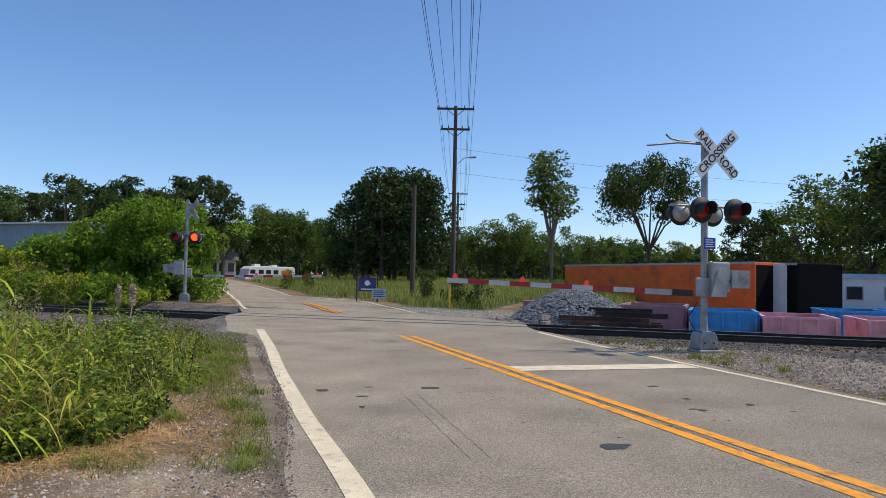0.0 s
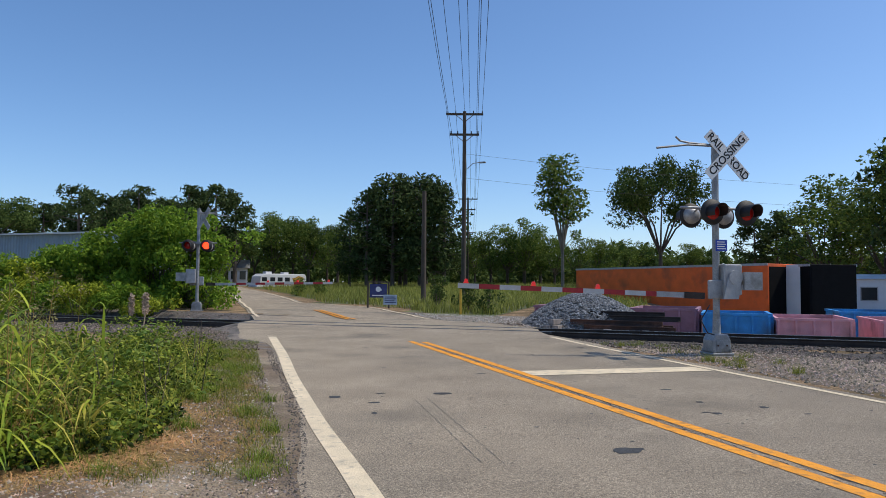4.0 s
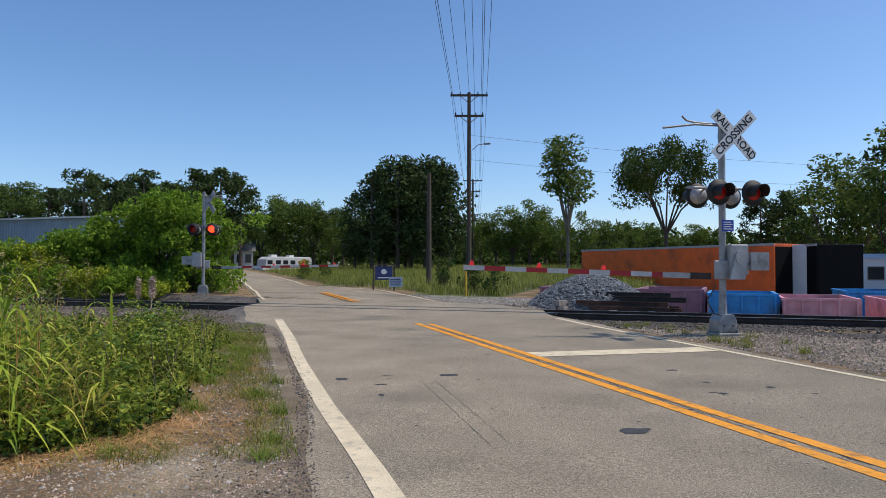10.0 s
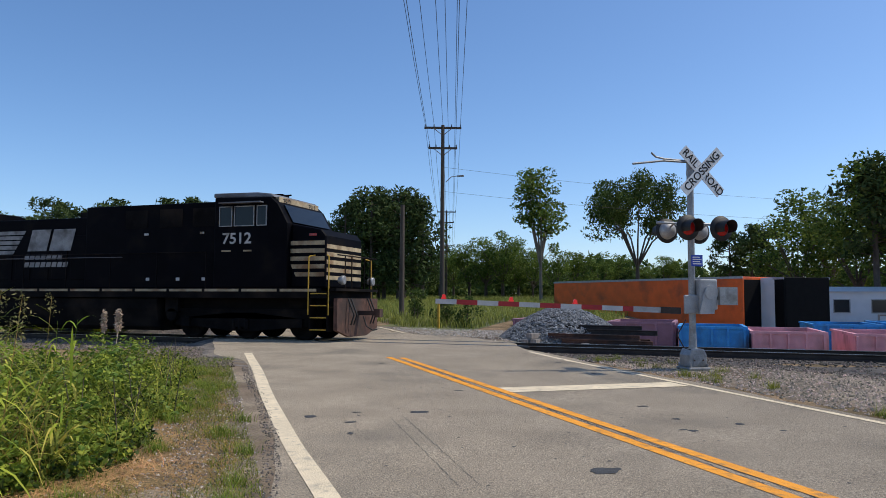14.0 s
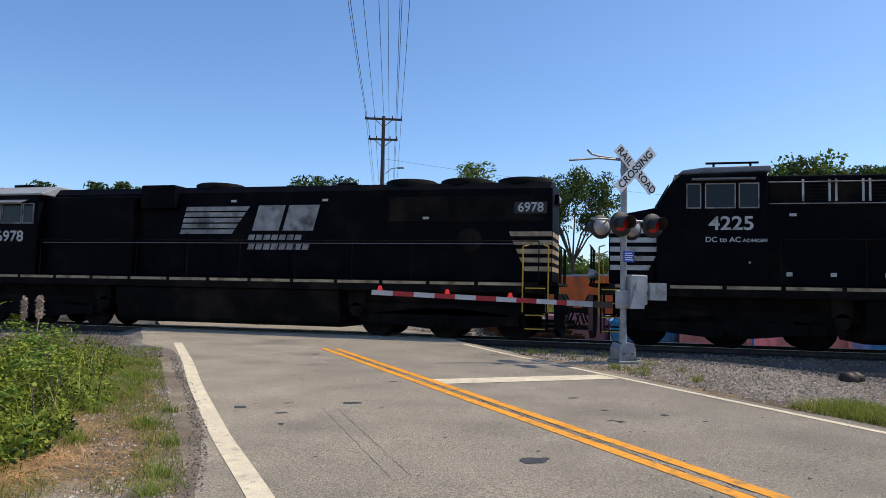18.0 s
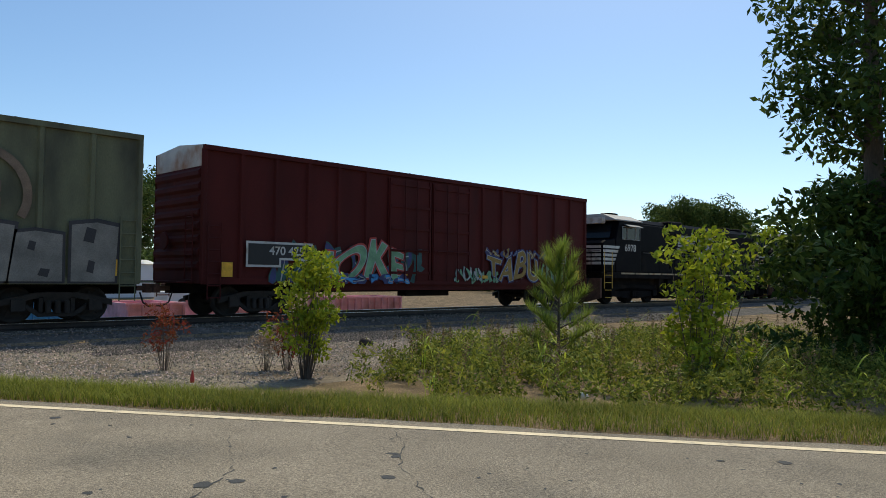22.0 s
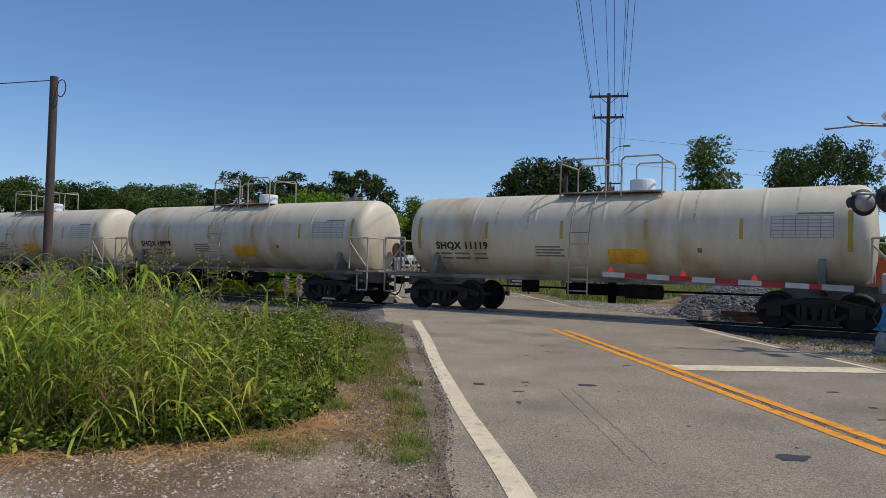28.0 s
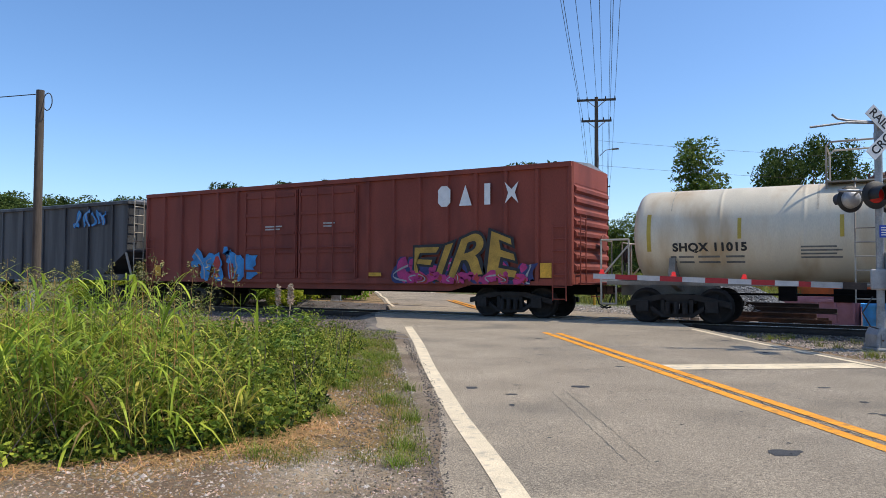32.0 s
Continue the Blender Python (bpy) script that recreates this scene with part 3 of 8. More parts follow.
def truck(parent, x, axles=(-0.9, 0.9), r=0.46, heavy=False, dark=None):
    """One bogie: side frames, bolster, wheelsets with axle."""
    mt = dark or wheel_steel
    L = axles[-1] + 0.45
    tr = part("truck", Form().box(x - 0.3, x + 0.3, -1.1, 1.1, r + 0.05, r + 0.32), mt, parent, "cast steel bogie bolster")
    for sgn in (-1, 1):
        f = Form()
        y0, y1 = sgn * 1.02, sgn * 1.14
        a, b = min(y0, y1), max(y0, y1)
        poly = [(x - L, r + 0.10), (x - L, r - 0.10), (x - axles[-1] + 0.3, r - 0.14), (x - 0.42, r - 0.27), (x + 0.42, r - 0.27), (x + axles[-1] - 0.3, r - 0.14),
                (x + L, r - 0.10), (x + L, r + 0.10), (x + 0.5, r + 0.3), (x - 0.5, r + 0.3)]
        if heavy:
            f.prism(poly, "y", a, b)
        else:
            q = axles[-1]
            f.prism([(x - L, r + 0.12), (x - 0.5, r + 0.31), (x + 0.5, r + 0.31), (x + L, r + 0.12), (x + L, r - 0.03), (x + 0.46, r + 0.17), (x - 0.46, r + 0.17), (x - L, r - 0.03)], "y", a, b)
            f.prism([(x - q + 0.2, r + 0.02), (x - q + 0.2, r - 0.09), (x - 0.42, r - 0.29), (x + 0.42, r - 0.29), (x + q - 0.2, r - 0.09), (x + q - 0.2, r + 0.02), (x + 0.4, r - 0.18), (x - 0.4, r - 0.18)], "y", a, b)
            for dx in (-0.37, 0.37):
                f.box(x + dx - 0.05, x + dx + 0.05, a, b, r - 0.2, r + 0.2)
        if heavy:
            f.box(x - L, x + L, a, b, r + 0.12, r + 0.42)
        part("side_frame", f, mt, tr, "cast steel side frame")
        for dx in (-0.22, 0, 0.22):
            part("spring", Form().rod((x + dx, sgn * 1.19, r - 0.2), (x + dx, sgn * 1.19, r + 0.1), 0.075, 8), mt, tr)
        for ax in axles:
            part("axle_box", Form().box(x + ax - 0.16, x + ax + 0.16, sgn * 1.14 if sgn > 0 else -1.24, 1.24 if sgn > 0 else sgn * 1.14, r - 0.14, r + 0.14), mt, tr)
    for ax in axles:
        w = Form()
        for sgn in (-1, 1):
            w.lathe([(r * 0.18, sgn * 0.68), (r * 0.3, sgn * 0.70), (r * 0.82, sgn * 0.72), (r * 0.86, sgn * 0.69), (r + 0.03, sgn * 0.69), (r + 0.028, sgn * 0.715),
                     (r, sgn * 0.73), (r - 0.006, sgn * 0.82), (r * 0.86, sgn * 0.825), (r * 0.82, sgn * 0.79), (r * 0.3, sgn * 0.83), (r * 0.18, sgn * 0.86)], (0, 0, 0), "y", 20)
            for k in range(5):
                a = 2 * math.pi * k / 5
                w.box(-0.03, 0.03, sgn * 0.80 - 0.03, sgn * 0.80 + 0.03, r * 0.4, r * 0.7, Euler((0, a, 0)).to_matrix().to_4x4())
        w.rod((0, -0.95, 0), (0, 0.95, 0), 0.08, 10)
        ob = part("wheelset", w, mt, tr, at=pose(x + ax, 0, r))
        WHEELS.append((parent, ob, x + ax, r))
    return tr


WHEELS = []


def coupler(parent, half):
    for sgn in (-1, 1):
        f = Form().box(sgn * half - 0.09, sgn * half + 0.09, -0.12, 0.12, 0.72, 0.98)
        f.box(min(sgn * (half - 0.7), sgn * half), max(sgn * (half - 0.7), sgn * half), -0.07, 0.07, 0.78, 0.92)
        c = part("coupler", f, rust_steel, parent, "rusty knuckle coupler")
        hose = [(sgn * (half - 0.35), -0.35, 0.75), (sgn * (half - 0.25), -0.35, 0.45), (sgn * (half - 0.05), -0.3, 0.33), (sgn * (half + 0.05), -0.2, 0.36)]
        part("air_hose", Form().pipe(hose, 0.022), rubber, c)


def bars(parent, name, material, rects, y, sgn, depth=0.004):
    """Flat painted marks on the side at y: (x0, x1, z0, z1) each, joined into one mark."""
    f = Form()
    for x0, x1, z0, z1 in rects:
        f.box(x0, x1, min(y, y + sgn * depth), max(y, y + sgn * depth), z0, z1)
    return part(name, f, material, parent)


def slanted(parent, name, material, quads, y, sgn, depth=0.004, label=""):
    f = Form()
    for q in quads:
        f.prism(q, "y", min(y, y + sgn * depth), max(y, y + sgn * depth))
    return part(name, f, material, parent, label)


def side_text(parent, name, words, size, material, x, y, z, sgn, squeeze=1.0, shear=0.0, label=""):
    at = Matrix.Translation((x, y + sgn * 0.004, z)) @ Euler((radians(90), 0, 0 if sgn < 0 else radians(180))).to_matrix().to_4x4()
    return lettering(name, words, size, material, parent, at, 0.002, squeeze, label, shear)


def rail_logo(parent, x, y, z, sgn, size=1.0, flip=1):
    """Speed lines and three slanted blocks in place of the railway's mark, with two lines of bars below."""
    k = size * flip
    lines = []
    for i in range(5):
        z0 = z + (0.42 - i * 0.2) * size
        lines.append([(x - 3.4 * k - 0.05 * i * k, z0), (x - 0.95 * k - 0.14 * i * k, z0), (x - 1.05 * k - 0.14 * i * k, z0 - 0.15 * size), (x - 3.45 * k - 0.05 * i * k, z0 - 0.15 * size)])
    for q in lines:
        slanted(parent, "speed_stripe", logo_grey, [q], y, sgn, label="faded white speed stripe")
    blocks = []
    for a, w in ((-0.72, 1.0), (0.42, 1.12)):
        blocks.append([(x + (a + 0.12) * k, z + 0.45 * size), (x + (a + w + 0.12) * k, z + 0.45 * size), (x + (a + w - 0.12) * k, z - 0.42 * size), (x + (a - 0.12) * k, z - 0.42 * size)])
    for q in blocks:
        slanted(parent, "logo_block", logo_grey, [q], y, sgn, label="white slanted logo block")
    rows = []
    for n, zz in ((7, -0.66), (8, -0.97)):
        for i in range(n):
            a = x + (-1.0 + i * 0.29) * k
            rows.append([(a + 0.06 * k, z + (zz + 0.1) * size), (a + 0.29 * k, z + (zz + 0.1) * size), (a + 0.235 * k, z + (zz - 0.1) * size), (a, z + (zz - 0.1) * size)])
    for q in rows:
        slanted(parent, "name_bar", logo_grey, [q], y, sgn, label="white slanted lettering bar")


def handrail(parent, x0, x1, y, z0, z1, n, material, label=""):
    f = Form().rod((x0, y, z1), (x1, y, z1), 0.018, 6)
    for i in range(n + 1):
        x = x0 + (x1 - x0) * i / n
        f.rod((x, y, z0), (x, y, z1), 0.016, 6)
    return part("handrail", f, material, parent, label)


def loco_steps(parent, x, sgn, yellow):
    for ys in (-1, 1):
        f = Form()
        for i in range(4):
            z = 0.35 + i * 0.36
            f.box(x - 0.28, x + 0.28, ys * 1.15 if ys > 0 else -1.5, 1.5 if ys > 0 else ys * 1.15, z, z + 0.04)
        f.box(x - 0.31, x - 0.28, min(ys * 1.1, ys * 1.5), max(ys * 1.1, ys * 1.5), 0.3, 1.6)
        f.box(x + 0.28, x + 0.31, min(ys * 1.1, ys * 1.5), max(ys * 1.1, ys * 1.5), 0.3, 1.6)
        st = part("step", f, loco_under, parent, "dark stepwell")
        for i in range(4):
            part("step_edge", Form().box(x - 0.27, x + 0.27, ys * 1.5 - 0.012, ys * 1.5 + 0.012, 0.345 + i * 0.36, 0.375 + i * 0.36), safety_yellow if yellow else livery_tan, st, "yellow step edge")
        for dx in (-0.34, 0.34):
            h = Form().pipe([(x + dx, ys * 1.5, 0.8), (x + dx, ys * 1.5, 2.55), (x + dx * 0.6, ys * 1.35, 2.6)], 0.02)
            part("grab_rail", h, safety_yellow if yellow else livery_white, st, "yellow grab rail")


def loco_base(parent, half, tank, truck_x, axles):
    part("frame", Form().box(-half + 0.95, half - 0.95, -1.5, 1.5, 1.3, 1.6), loco_under, parent, "grimy black frame sill")
    f = Form()
    x = -half + 1.6
    while x < half - 2.4:
        for y in (-1.504, 1.504):
            part("reflective_stripe", Form().box(x, x + 1.25, y - 0.004, y + 0.004, 1.5, 1.58), livery_tan, parent, "faded white sill stripe")
        x += 1.36
    a, b = tank
    a, b = a - 0.5, b + 0.5
    part("belly_frame", Form().box(-half + 1.3, half - 1.3, -0.98, 0.98, 0.72, 1.3), loco_under, parent, "dark underframe")
    part("fuel_tank", Form().prism([(-1.4, 0.95), (-1.25, 0.35), (-1.05, 0.22), (1.05, 0.22), (1.25, 0.35), (1.4, 0.95), (1.4, 1.28), (-1.4, 1.28)], "x", a, b), loco_under, parent, "black fuel tank", bevel=0.03)
    f = Form()
    for x in (a - 0.5, b + 0.5):
        for y in (-1.15, 1.15):
            part("air_reservoir", Form().rod((x, y - 0.15, 0.75), (x, y + 0.15, 0.75), 0.2, 12), loco_under, parent)
        part("equipment_box", Form().box(x - 0.25, x + 0.25, -1.3, 1.3, 0.85, 1.3), loco_under, parent)
    for x in truck_x:
        truck(parent, x, axles, 0.53, True, loco_under)
    for sgn in (-1, 1):
        part("pilot", Form().prism([(-1.45, 1.3), (-1.45, 0.35), (-0.6, 0.12), (0.6, 0.12), (1.45, 0.35), (1.45, 1.3)], "x", sgn * (half - 0.75) - 0.06, sgn * (half - 0.75) + 0.06), rust_steel if sgn > 0 else loco_under, parent, "rusty pilot plate")
        part("end_platform", Form().box(sgn * (half - 0.95) - 0.25, sgn * (half - 0.95) + 0.25, -1.5, 1.5, 1.52, 1.6), loco_under, parent)
        loco_steps(parent, sgn * (half - 1.3), sgn, True)
        f = Form()
        for y in (-0.9, -0.45, 0.45, 0.9):
            f.rod((sgn * (half - 0.72), y, 1.6), (sgn * (half - 0.72), y, 2.6), 0.02)
        f.rod((sgn * (half - 0.72), -1.4, 2.6), (sgn * (half - 0.72), 1.4, 2.6), 0.02)
        part("end_handrail", f, loco_under, parent)
        for y in (-0.8, -0.6, 0.6, 0.8):
            f = Form().pipe([(sgn * (half - 0.66), y, 1.3), (sgn * (half - 0.45), y, 0.8), (sgn * (half - 0.55), y, 0.5)], 0.025)
            part("brake_hose", f, rubber, parent)
    coupler(parent, half)


def stripe_set(parent, x0, x1, slope, y, sgn, material, n=5, z_top=3.05, z_step=0.24):
    quads = []
    for i in range(n):
        z = z_top - i * z_step
        e = x1 - slope * i
        quads.append([(x0, z), (e, z), (e - slope * 0.55, z - 0.13), (x0, z - 0.13)])
    for q in quads:
        slanted(parent, "nose_stripe", material, [q], y, sgn, label="white horizontal warning stripe")


def cab_windows(parent, xs, y, sgn, z0=3.56, z1=4.14):
    for a, b in xs:
        w = part("window", Form().box(a, b, min(y, y + sgn * 0.012), max(y, y + sgn * 0.012), z0, z1), cab_glass, parent, "dark cab side window")
        f = Form()
        yy = sorted((y, y + sgn * 0.03))
        f.box(a - 0.03, a, *yy, z0 - 0.03, z1 + 0.03).box(b, b + 0.03, *yy, z0 - 0.03, z1 + 0.03).box(a, b, *yy, z1, z1 + 0.03).box(a, b, *yy, z0 - 0.03, z0)
        part("window_frame", f, logo_grey, w, "worn aluminium window frame")


def ge_locomotive(number, vis, label, nose_mat, roof_mat, logo_x):
    half = 10.95
    t = thing("locomotive", pose(0, 0, 0), label, "locomotive", "train locomotives")
    loco_base(t, half, (-2.9, 3.2), (-6.75, 6.75), (-2.05, 0, 2.05))
    # cab: profile with sloped windscreen
    cab = part("cab", Form().prism([(5.9, 1.6), (8.55, 1.6), (8.55, 3.6), (8.2, 4.2), (7.95, 4.42), (5.9, 4.47)], "y", -1.5, 1.5), loco_black, t, "black wide-nose cab", bevel=0.05)
    part("cab_roof", Form().prism([(5.8, 4.47), (8.05, 4.42), (7.9, 4.54), (7.4, 4.6), (5.8, 4.62)], "y", -1.42, 1.42), roof_mat, cab, "weathered cab roof", bevel=0.04)
    part("windscreen", Form().prism([(8.56, 3.64), (8.585, 3.64), (8.26, 4.2), (8.23, 4.2)], "y", -1.2, 1.2), cab_glass, cab, "blue-tinted windscreen")
    part("number_board", Form().box(7.98, 8.1, -1.25, 1.25, 4.2, 4.45), livery_tan, cab, "cream number board")
    for yb in (-0.8, 0.8):
        lettering("board_number", number, 0.24, sign_black, cab, Matrix.Translation((8.103, yb, 4.32)) @ Euler((radians(90), 0, radians(90))).to_matrix().to_4x4(), 0.002, 0.95, "black number on the board")
    nose = part("nose", Form().prism([(8.55, 1.6), (9.75, 1.6), (9.75, 3.2), (9.58, 3.4), (8.55, 3.6)], "y", -1.28, 1.28), loco_black, t, "black sloped nose", bevel=0.07)
    for sgn in (-1, 1):
        stripe_set(nose, 9.72, 8.2, -0.12, sgn * 1.282, sgn, nose_mat)
        part("marker", Form().box(9.2, 9.45, min(sgn * 1.282, sgn * 1.30), max(sgn * 1.282, sgn * 1.30), 3.2, 3.27), red_lens, nose, "red marker reflector")
    f = Form()
    for i in range(5):
        f.box(9.752, 9.757, -1.2, 1.2, 2.82 - i * 0.24, 2.95 - i * 0.24)
    part("nose_stripe", f, nose_mat, nose, "stained nose stripes")
    for y in (-1.05, 1.05):
        part("ditch_light", Form().lathe([(0.1, 0), (0.14, 0.1), (0.14, 0.18), (0.11, 0.19)], (half - 0.85, y, 1.85), "x", 14), galv, t, "round ditch light")
    cab_windows(cab, ((5.98 + 0.15, 6.55), (6.68, 7.35), (7.5, 7.8)) if vis else (), vis * 1.5, vis)
    part("sunshade", Form().box(6.2, 7.7, min(vis * 1.5, vis * 1.72), max(vis * 1.5, vis * 1.72), 4.24, 4.28), loco_roof_grey, cab, "grey window awning")
    f = Form()
    for x, y in ((6.2, -0.5), (6.6, 0.4), (7.2, 0.0)):
        part("roof_antenna", Form().box(x, x + 0.35, y - 0.25, y + 0.25, 4.58, 4.7), loco_black, cab, "black roof antenna")
    part("roof_rail", Form().rod((6.0, 0.8, 4.8), (7.3, 0.8, 4.8), 0.03).rod((6.2, 0.8, 4.68), (6.2, 0.8, 4.8), 0.03).rod((7.1, 0.8, 4.66), (7.1, 0.8, 4.8), 0.03), loco_black, cab)
    # hood, in steps
    part("hood", Form().box(0.5, 5.9, -1.25, 1.25, 1.6, 4.38), loco_black, t, "black hood with equipment cabinets", bevel=0.04)
    part("engine_hood", Form().box(-5.2, 0.5, -0.92, 0.92, 1.6, 4.08), loco_black, t, "black engine hood", bevel=0.04)
    rad = part("radiator", Form().prism([(-0.92, 1.6), (0.92, 1.6), (0.92, 3.55), (1.5, 3.95), (1.5, 4.35), (1.1, 4.5), (-1.1, 4.5), (-1.5, 4.35), (-1.5, 3.95), (-0.92, 3.55)], "x", -9.9, -5.2), loco_black, t, "flared radiator hood")
    f = Form()
    for i in range(9):
        f.box(-9.6 + i * 0.48, -9.25 + i * 0.48, -1.515, 1.515, 3.98, 4.3)
    part("radiator_grille", f, loco_under, rad, "black radiator grille")
    part("exhaust_stack", Form().box(-0.5, 0.5, -0.5, 0.5, 4.08, 4.32), loco_under, t, "exhaust stack")
    for i in range(6):
        part("hood_door", Form().box(-4.7 + i * 0.85, -4.7 + i * 0.85 + 0.7, -0.945, 0.945, 1.9, 3.45), loco_black, t, bevel=0.02)
    f = Form()
    for x in (2.2, 3.6, 4.9):
        f.box(x, x + 0.9, -1.262, 1.262, 3.6, 4.2)
    part("louvre", f, loco_under, t, "louvred cabinet grille")
    f = Form()
    for x in (-8.2, -4.4, 1.2, 3.0, 5.2):
        part("placard", Form().box(x, x + 0.16, -1.275, 1.275, 3.35, 3.42) if x > 1.5 else Form().box(x, x + 0.16, -0.955, 0.955, 3.55, 3.62), livery_white, t, "small white placard")
    for sgn in (-1, 1):
        handrail(t, -9.6, 5.6, sgn * 1.46, 1.6, 2.75, 8, loco_under, "black side handrail")
    yv = vis * 1.255
    if vis > 0:
        for xx in (5.05, 4.45, 4.3, 3.7, 3.55, 2.95):
            part("grille_post", Form().box(xx - 0.025, xx + 0.025, yv, yv + 0.03, 3.72, 4.27), livery_white, t, "pale grille post")
        for k in range(6):
            part("louvre_slat", Form().box(2.98, 5.02, yv, yv + 0.02, 3.75 + k * 0.085, 3.79 + k * 0.085), loco_under, t)
        part("hood_rail", Form().rod((5.85, yv + 0.08, 4.2), (2.95, yv + 0.08, 4.2), 0.015, 6).rod((5.85, yv + 0.08, 3.66), (2.95, yv + 0.08, 3.66), 0.015, 6), logo_grey, t, "grey hood grab rail")
        part("drain_pipe", Form().pipe([(2.55, yv + 0.03, 4.3), (1.62, yv + 0.03, 3.12), (1.6, yv + 0.03, 2.62)], 0.022), livery_white, t, "pale slanting pipe")
        side_text(t, "cab_lettering", "DC to AC", 0.18, livery_white, 6.95, vis * 1.5, 2.74, vis, 1.1, label="small white cab lettering")
        side_text(t, "cab_lettering", "AC44C6M", 0.12, livery_white, 6.2, vis * 1.5, 2.72, vis, 1.1, label="small white cab lettering")
    for xx, zz in ((5.3, 1.85), (4.3, 1.85), (3.1, 1.85)):
        part("sill_placard", Form().box(xx, xx + 0.14, min(yv, yv + vis * 0.004), max(yv, yv + vis * 0.004), zz, zz + 0.1), livery_white, t, "small white placard")
    part("side_rail", Form().rod((-9.4, vis * 1.47, 2.63), (2.3, vis * 1.47, 2.63), 0.012, 6), loco_roof_grey, t, "worn grey side rail")
    flip = 1 if vis < 0 else -1
    rail_logo(t, logo_x, vis * 0.95, 3.3, vis, 0.88, flip)
    side_text(t, "road_number", number, 0.48, livery_white, 6.75, vis * 1.5, 3.14, vis, 1.12, label="white cab-side number")
    bars(t, "small_marking", livery_tan, [(6.2, 6.55, 2.74, 2.79), (7.0, 7.3, 2.74, 2.79)] if vis < 0 else [(6.3, 6.35, 2.15, 2.2)], vis * 1.5, vis)
    stripe_set(t, -9.88, -8.6, 0.12, vis * 0.93, vis, livery_tan, 5, 2.9, 0.22)
    return t


def emd_locomotive(number, vis, label):
    half = 10.82
    t = thing("locomotive", pose(0, 0, 0), label, "locomotive", "train locomotives")
    loco_base(t, half, (-3.4, 3.0), (-6.9, 6.6), (-2.0, 0, 2.0))
    cab = part("cab", Form().prism([(6.45, 1.6), (8.85, 1.6), (8.85, 3.2), (8.55, 4.12), (6.45, 4.18)], "y", -1.5, 1.5), loco_black, t, "black cab", bevel=0.04)
    part("cab_roof", Form().prism([(-1.52, 4.14), (1.52, 4.14), (1.52, 4.2), (0.8, 4.5), (-0.8, 4.5), (-1.52, 4.2)], "x", 6.3, 8.95), mat("pale_grey_cab_roof", (0.30, 0.30, 0.30), 0.6, var=0.15, scale=2, stain=(0.25, 0.2, 0.16), stain_amount=0.25), cab, "weathered pale grey cab roof with overhang", bevel=0.03)
    part("windscreen", Form().prism([(8.86, 3.3), (8.88, 3.3), (8.64, 3.98), (8.62, 3.98)], "y", -1.15, 1.15), cab_glass, cab, "windscreen")
    nose = part("nose", Form().prism([(8.85, 1.6), (10.0, 1.6), (10.0, 2.98), (9.8, 3.12), (8.85, 3.25)], "y", -1.49, 1.49), loco_black, t, "black short nose", bevel=0.06)
    part("headlight", Form().box(8.95, 9.24, -0.95, 0.95, 4.0, 4.3), livery_white, cab, "number board and headlight")
    for sgn in (-1, 1):
        stripe_set(nose, 9.98, 8.5, -0.12, sgn * 1.503, sgn, livery_white, 5, 2.88, 0.2)
    f = Form()
    for i in range(5):
        f.box(10.001, 10.006, -1.4, 1.4, 2.75 - i * 0.2, 2.88 - i * 0.2)
    part("nose_stripe", f, livery_white, nose)
    cab_windows(cab, ((6.62, 6.98), (7.08, 7.8), (7.9, 8.25)), vis * 1.5, vis, 3.25, 3.85)
    part("sunshade", Form().prism([(vis * 1.5, 4.0), (vis * 1.5, 3.97), (vis * 1.85, 3.84), (vis * 1.85, 3.87)], "x", 6.85, 8.1), loco_roof_grey, cab, "grey window awning")
    f = Form().box(7.2, 8.0, -0.9, -0.4, 4.45, 4.58).box(7.4, 8.2, 0.2, 0.7, 4.45, 4.6)
    part("roof_box", f, loco_black, cab, "roof air conditioner")
    part("hood", Form().prism([(-0.95, 1.6), (0.95, 1.6), (0.95, 4.2), (0.75, 4.4), (-0.75, 4.4), (-0.95, 4.2)], "x", -9.9, 6.45), loco_black, t, "long black hood", bevel=0.05)
    part("blower_housing", Form().box(3.1, 6.45, -1.22, 1.22, 1.6, 4.1), loco_black, t, "black blower housing", bevel=0.04)
    part("dynamic_brake", Form().box(1.7, 2.9, -1.2, 1.2, 3.7, 4.44), loco_black, t, "dynamic brake bulge", bevel=0.05)
    for x in (-9.0, -7.3, -5.6, 0.8):
        part("roof_fan", Form().lathe([(0.78, 4.38), (0.78, 4.53), (0.7, 4.57), (0.15, 4.59)], (x, 0, 0), "z", 24), loco_under, t, "round roof fan")
    for i in range(14):
        part("hood_door", Form().box(-5.0 + i * 0.58, -5.0 + i * 0.58 + 0.5, -0.965, 0.965, 1.85, 3.3), loco_black, t, bevel=0.015)
    f = Form().box(-9.7, -5.2, -0.962, 0.962, 3.3, 4.0)
    part("radiator_grille", f, loco_under, t, "black radiator grille")
    part("horn", Form().rod((-3.9, 0.2, 4.52), (-3.3, 0.2, 4.52), 0.05).rod((-3.6, -0.2, 4.5), (-3.0, -0.2, 4.5), 0.05).box(-3.6, -3.4, -0.2, 0.3, 4.38, 4.55), loco_under, t)
    part("emblem", Form().lathe([(0.28, 0), (0.34, 0.01), (0.34, 0.02)], (-7.6, vis * 0.952, 2.75), "y", 20), loco_under, t, "round dark emblem")
    for sgn in (-1, 1):
        handrail(t, -9.6, 6.3, sgn * 1.46, 1.6, 2.7, 9, loco_under, "black side handrail")
    flip = 1 if vis < 0 else -1
    rail_logo(t, -1.6, vis * 0.972, 3.4, vis, 0.88, flip)
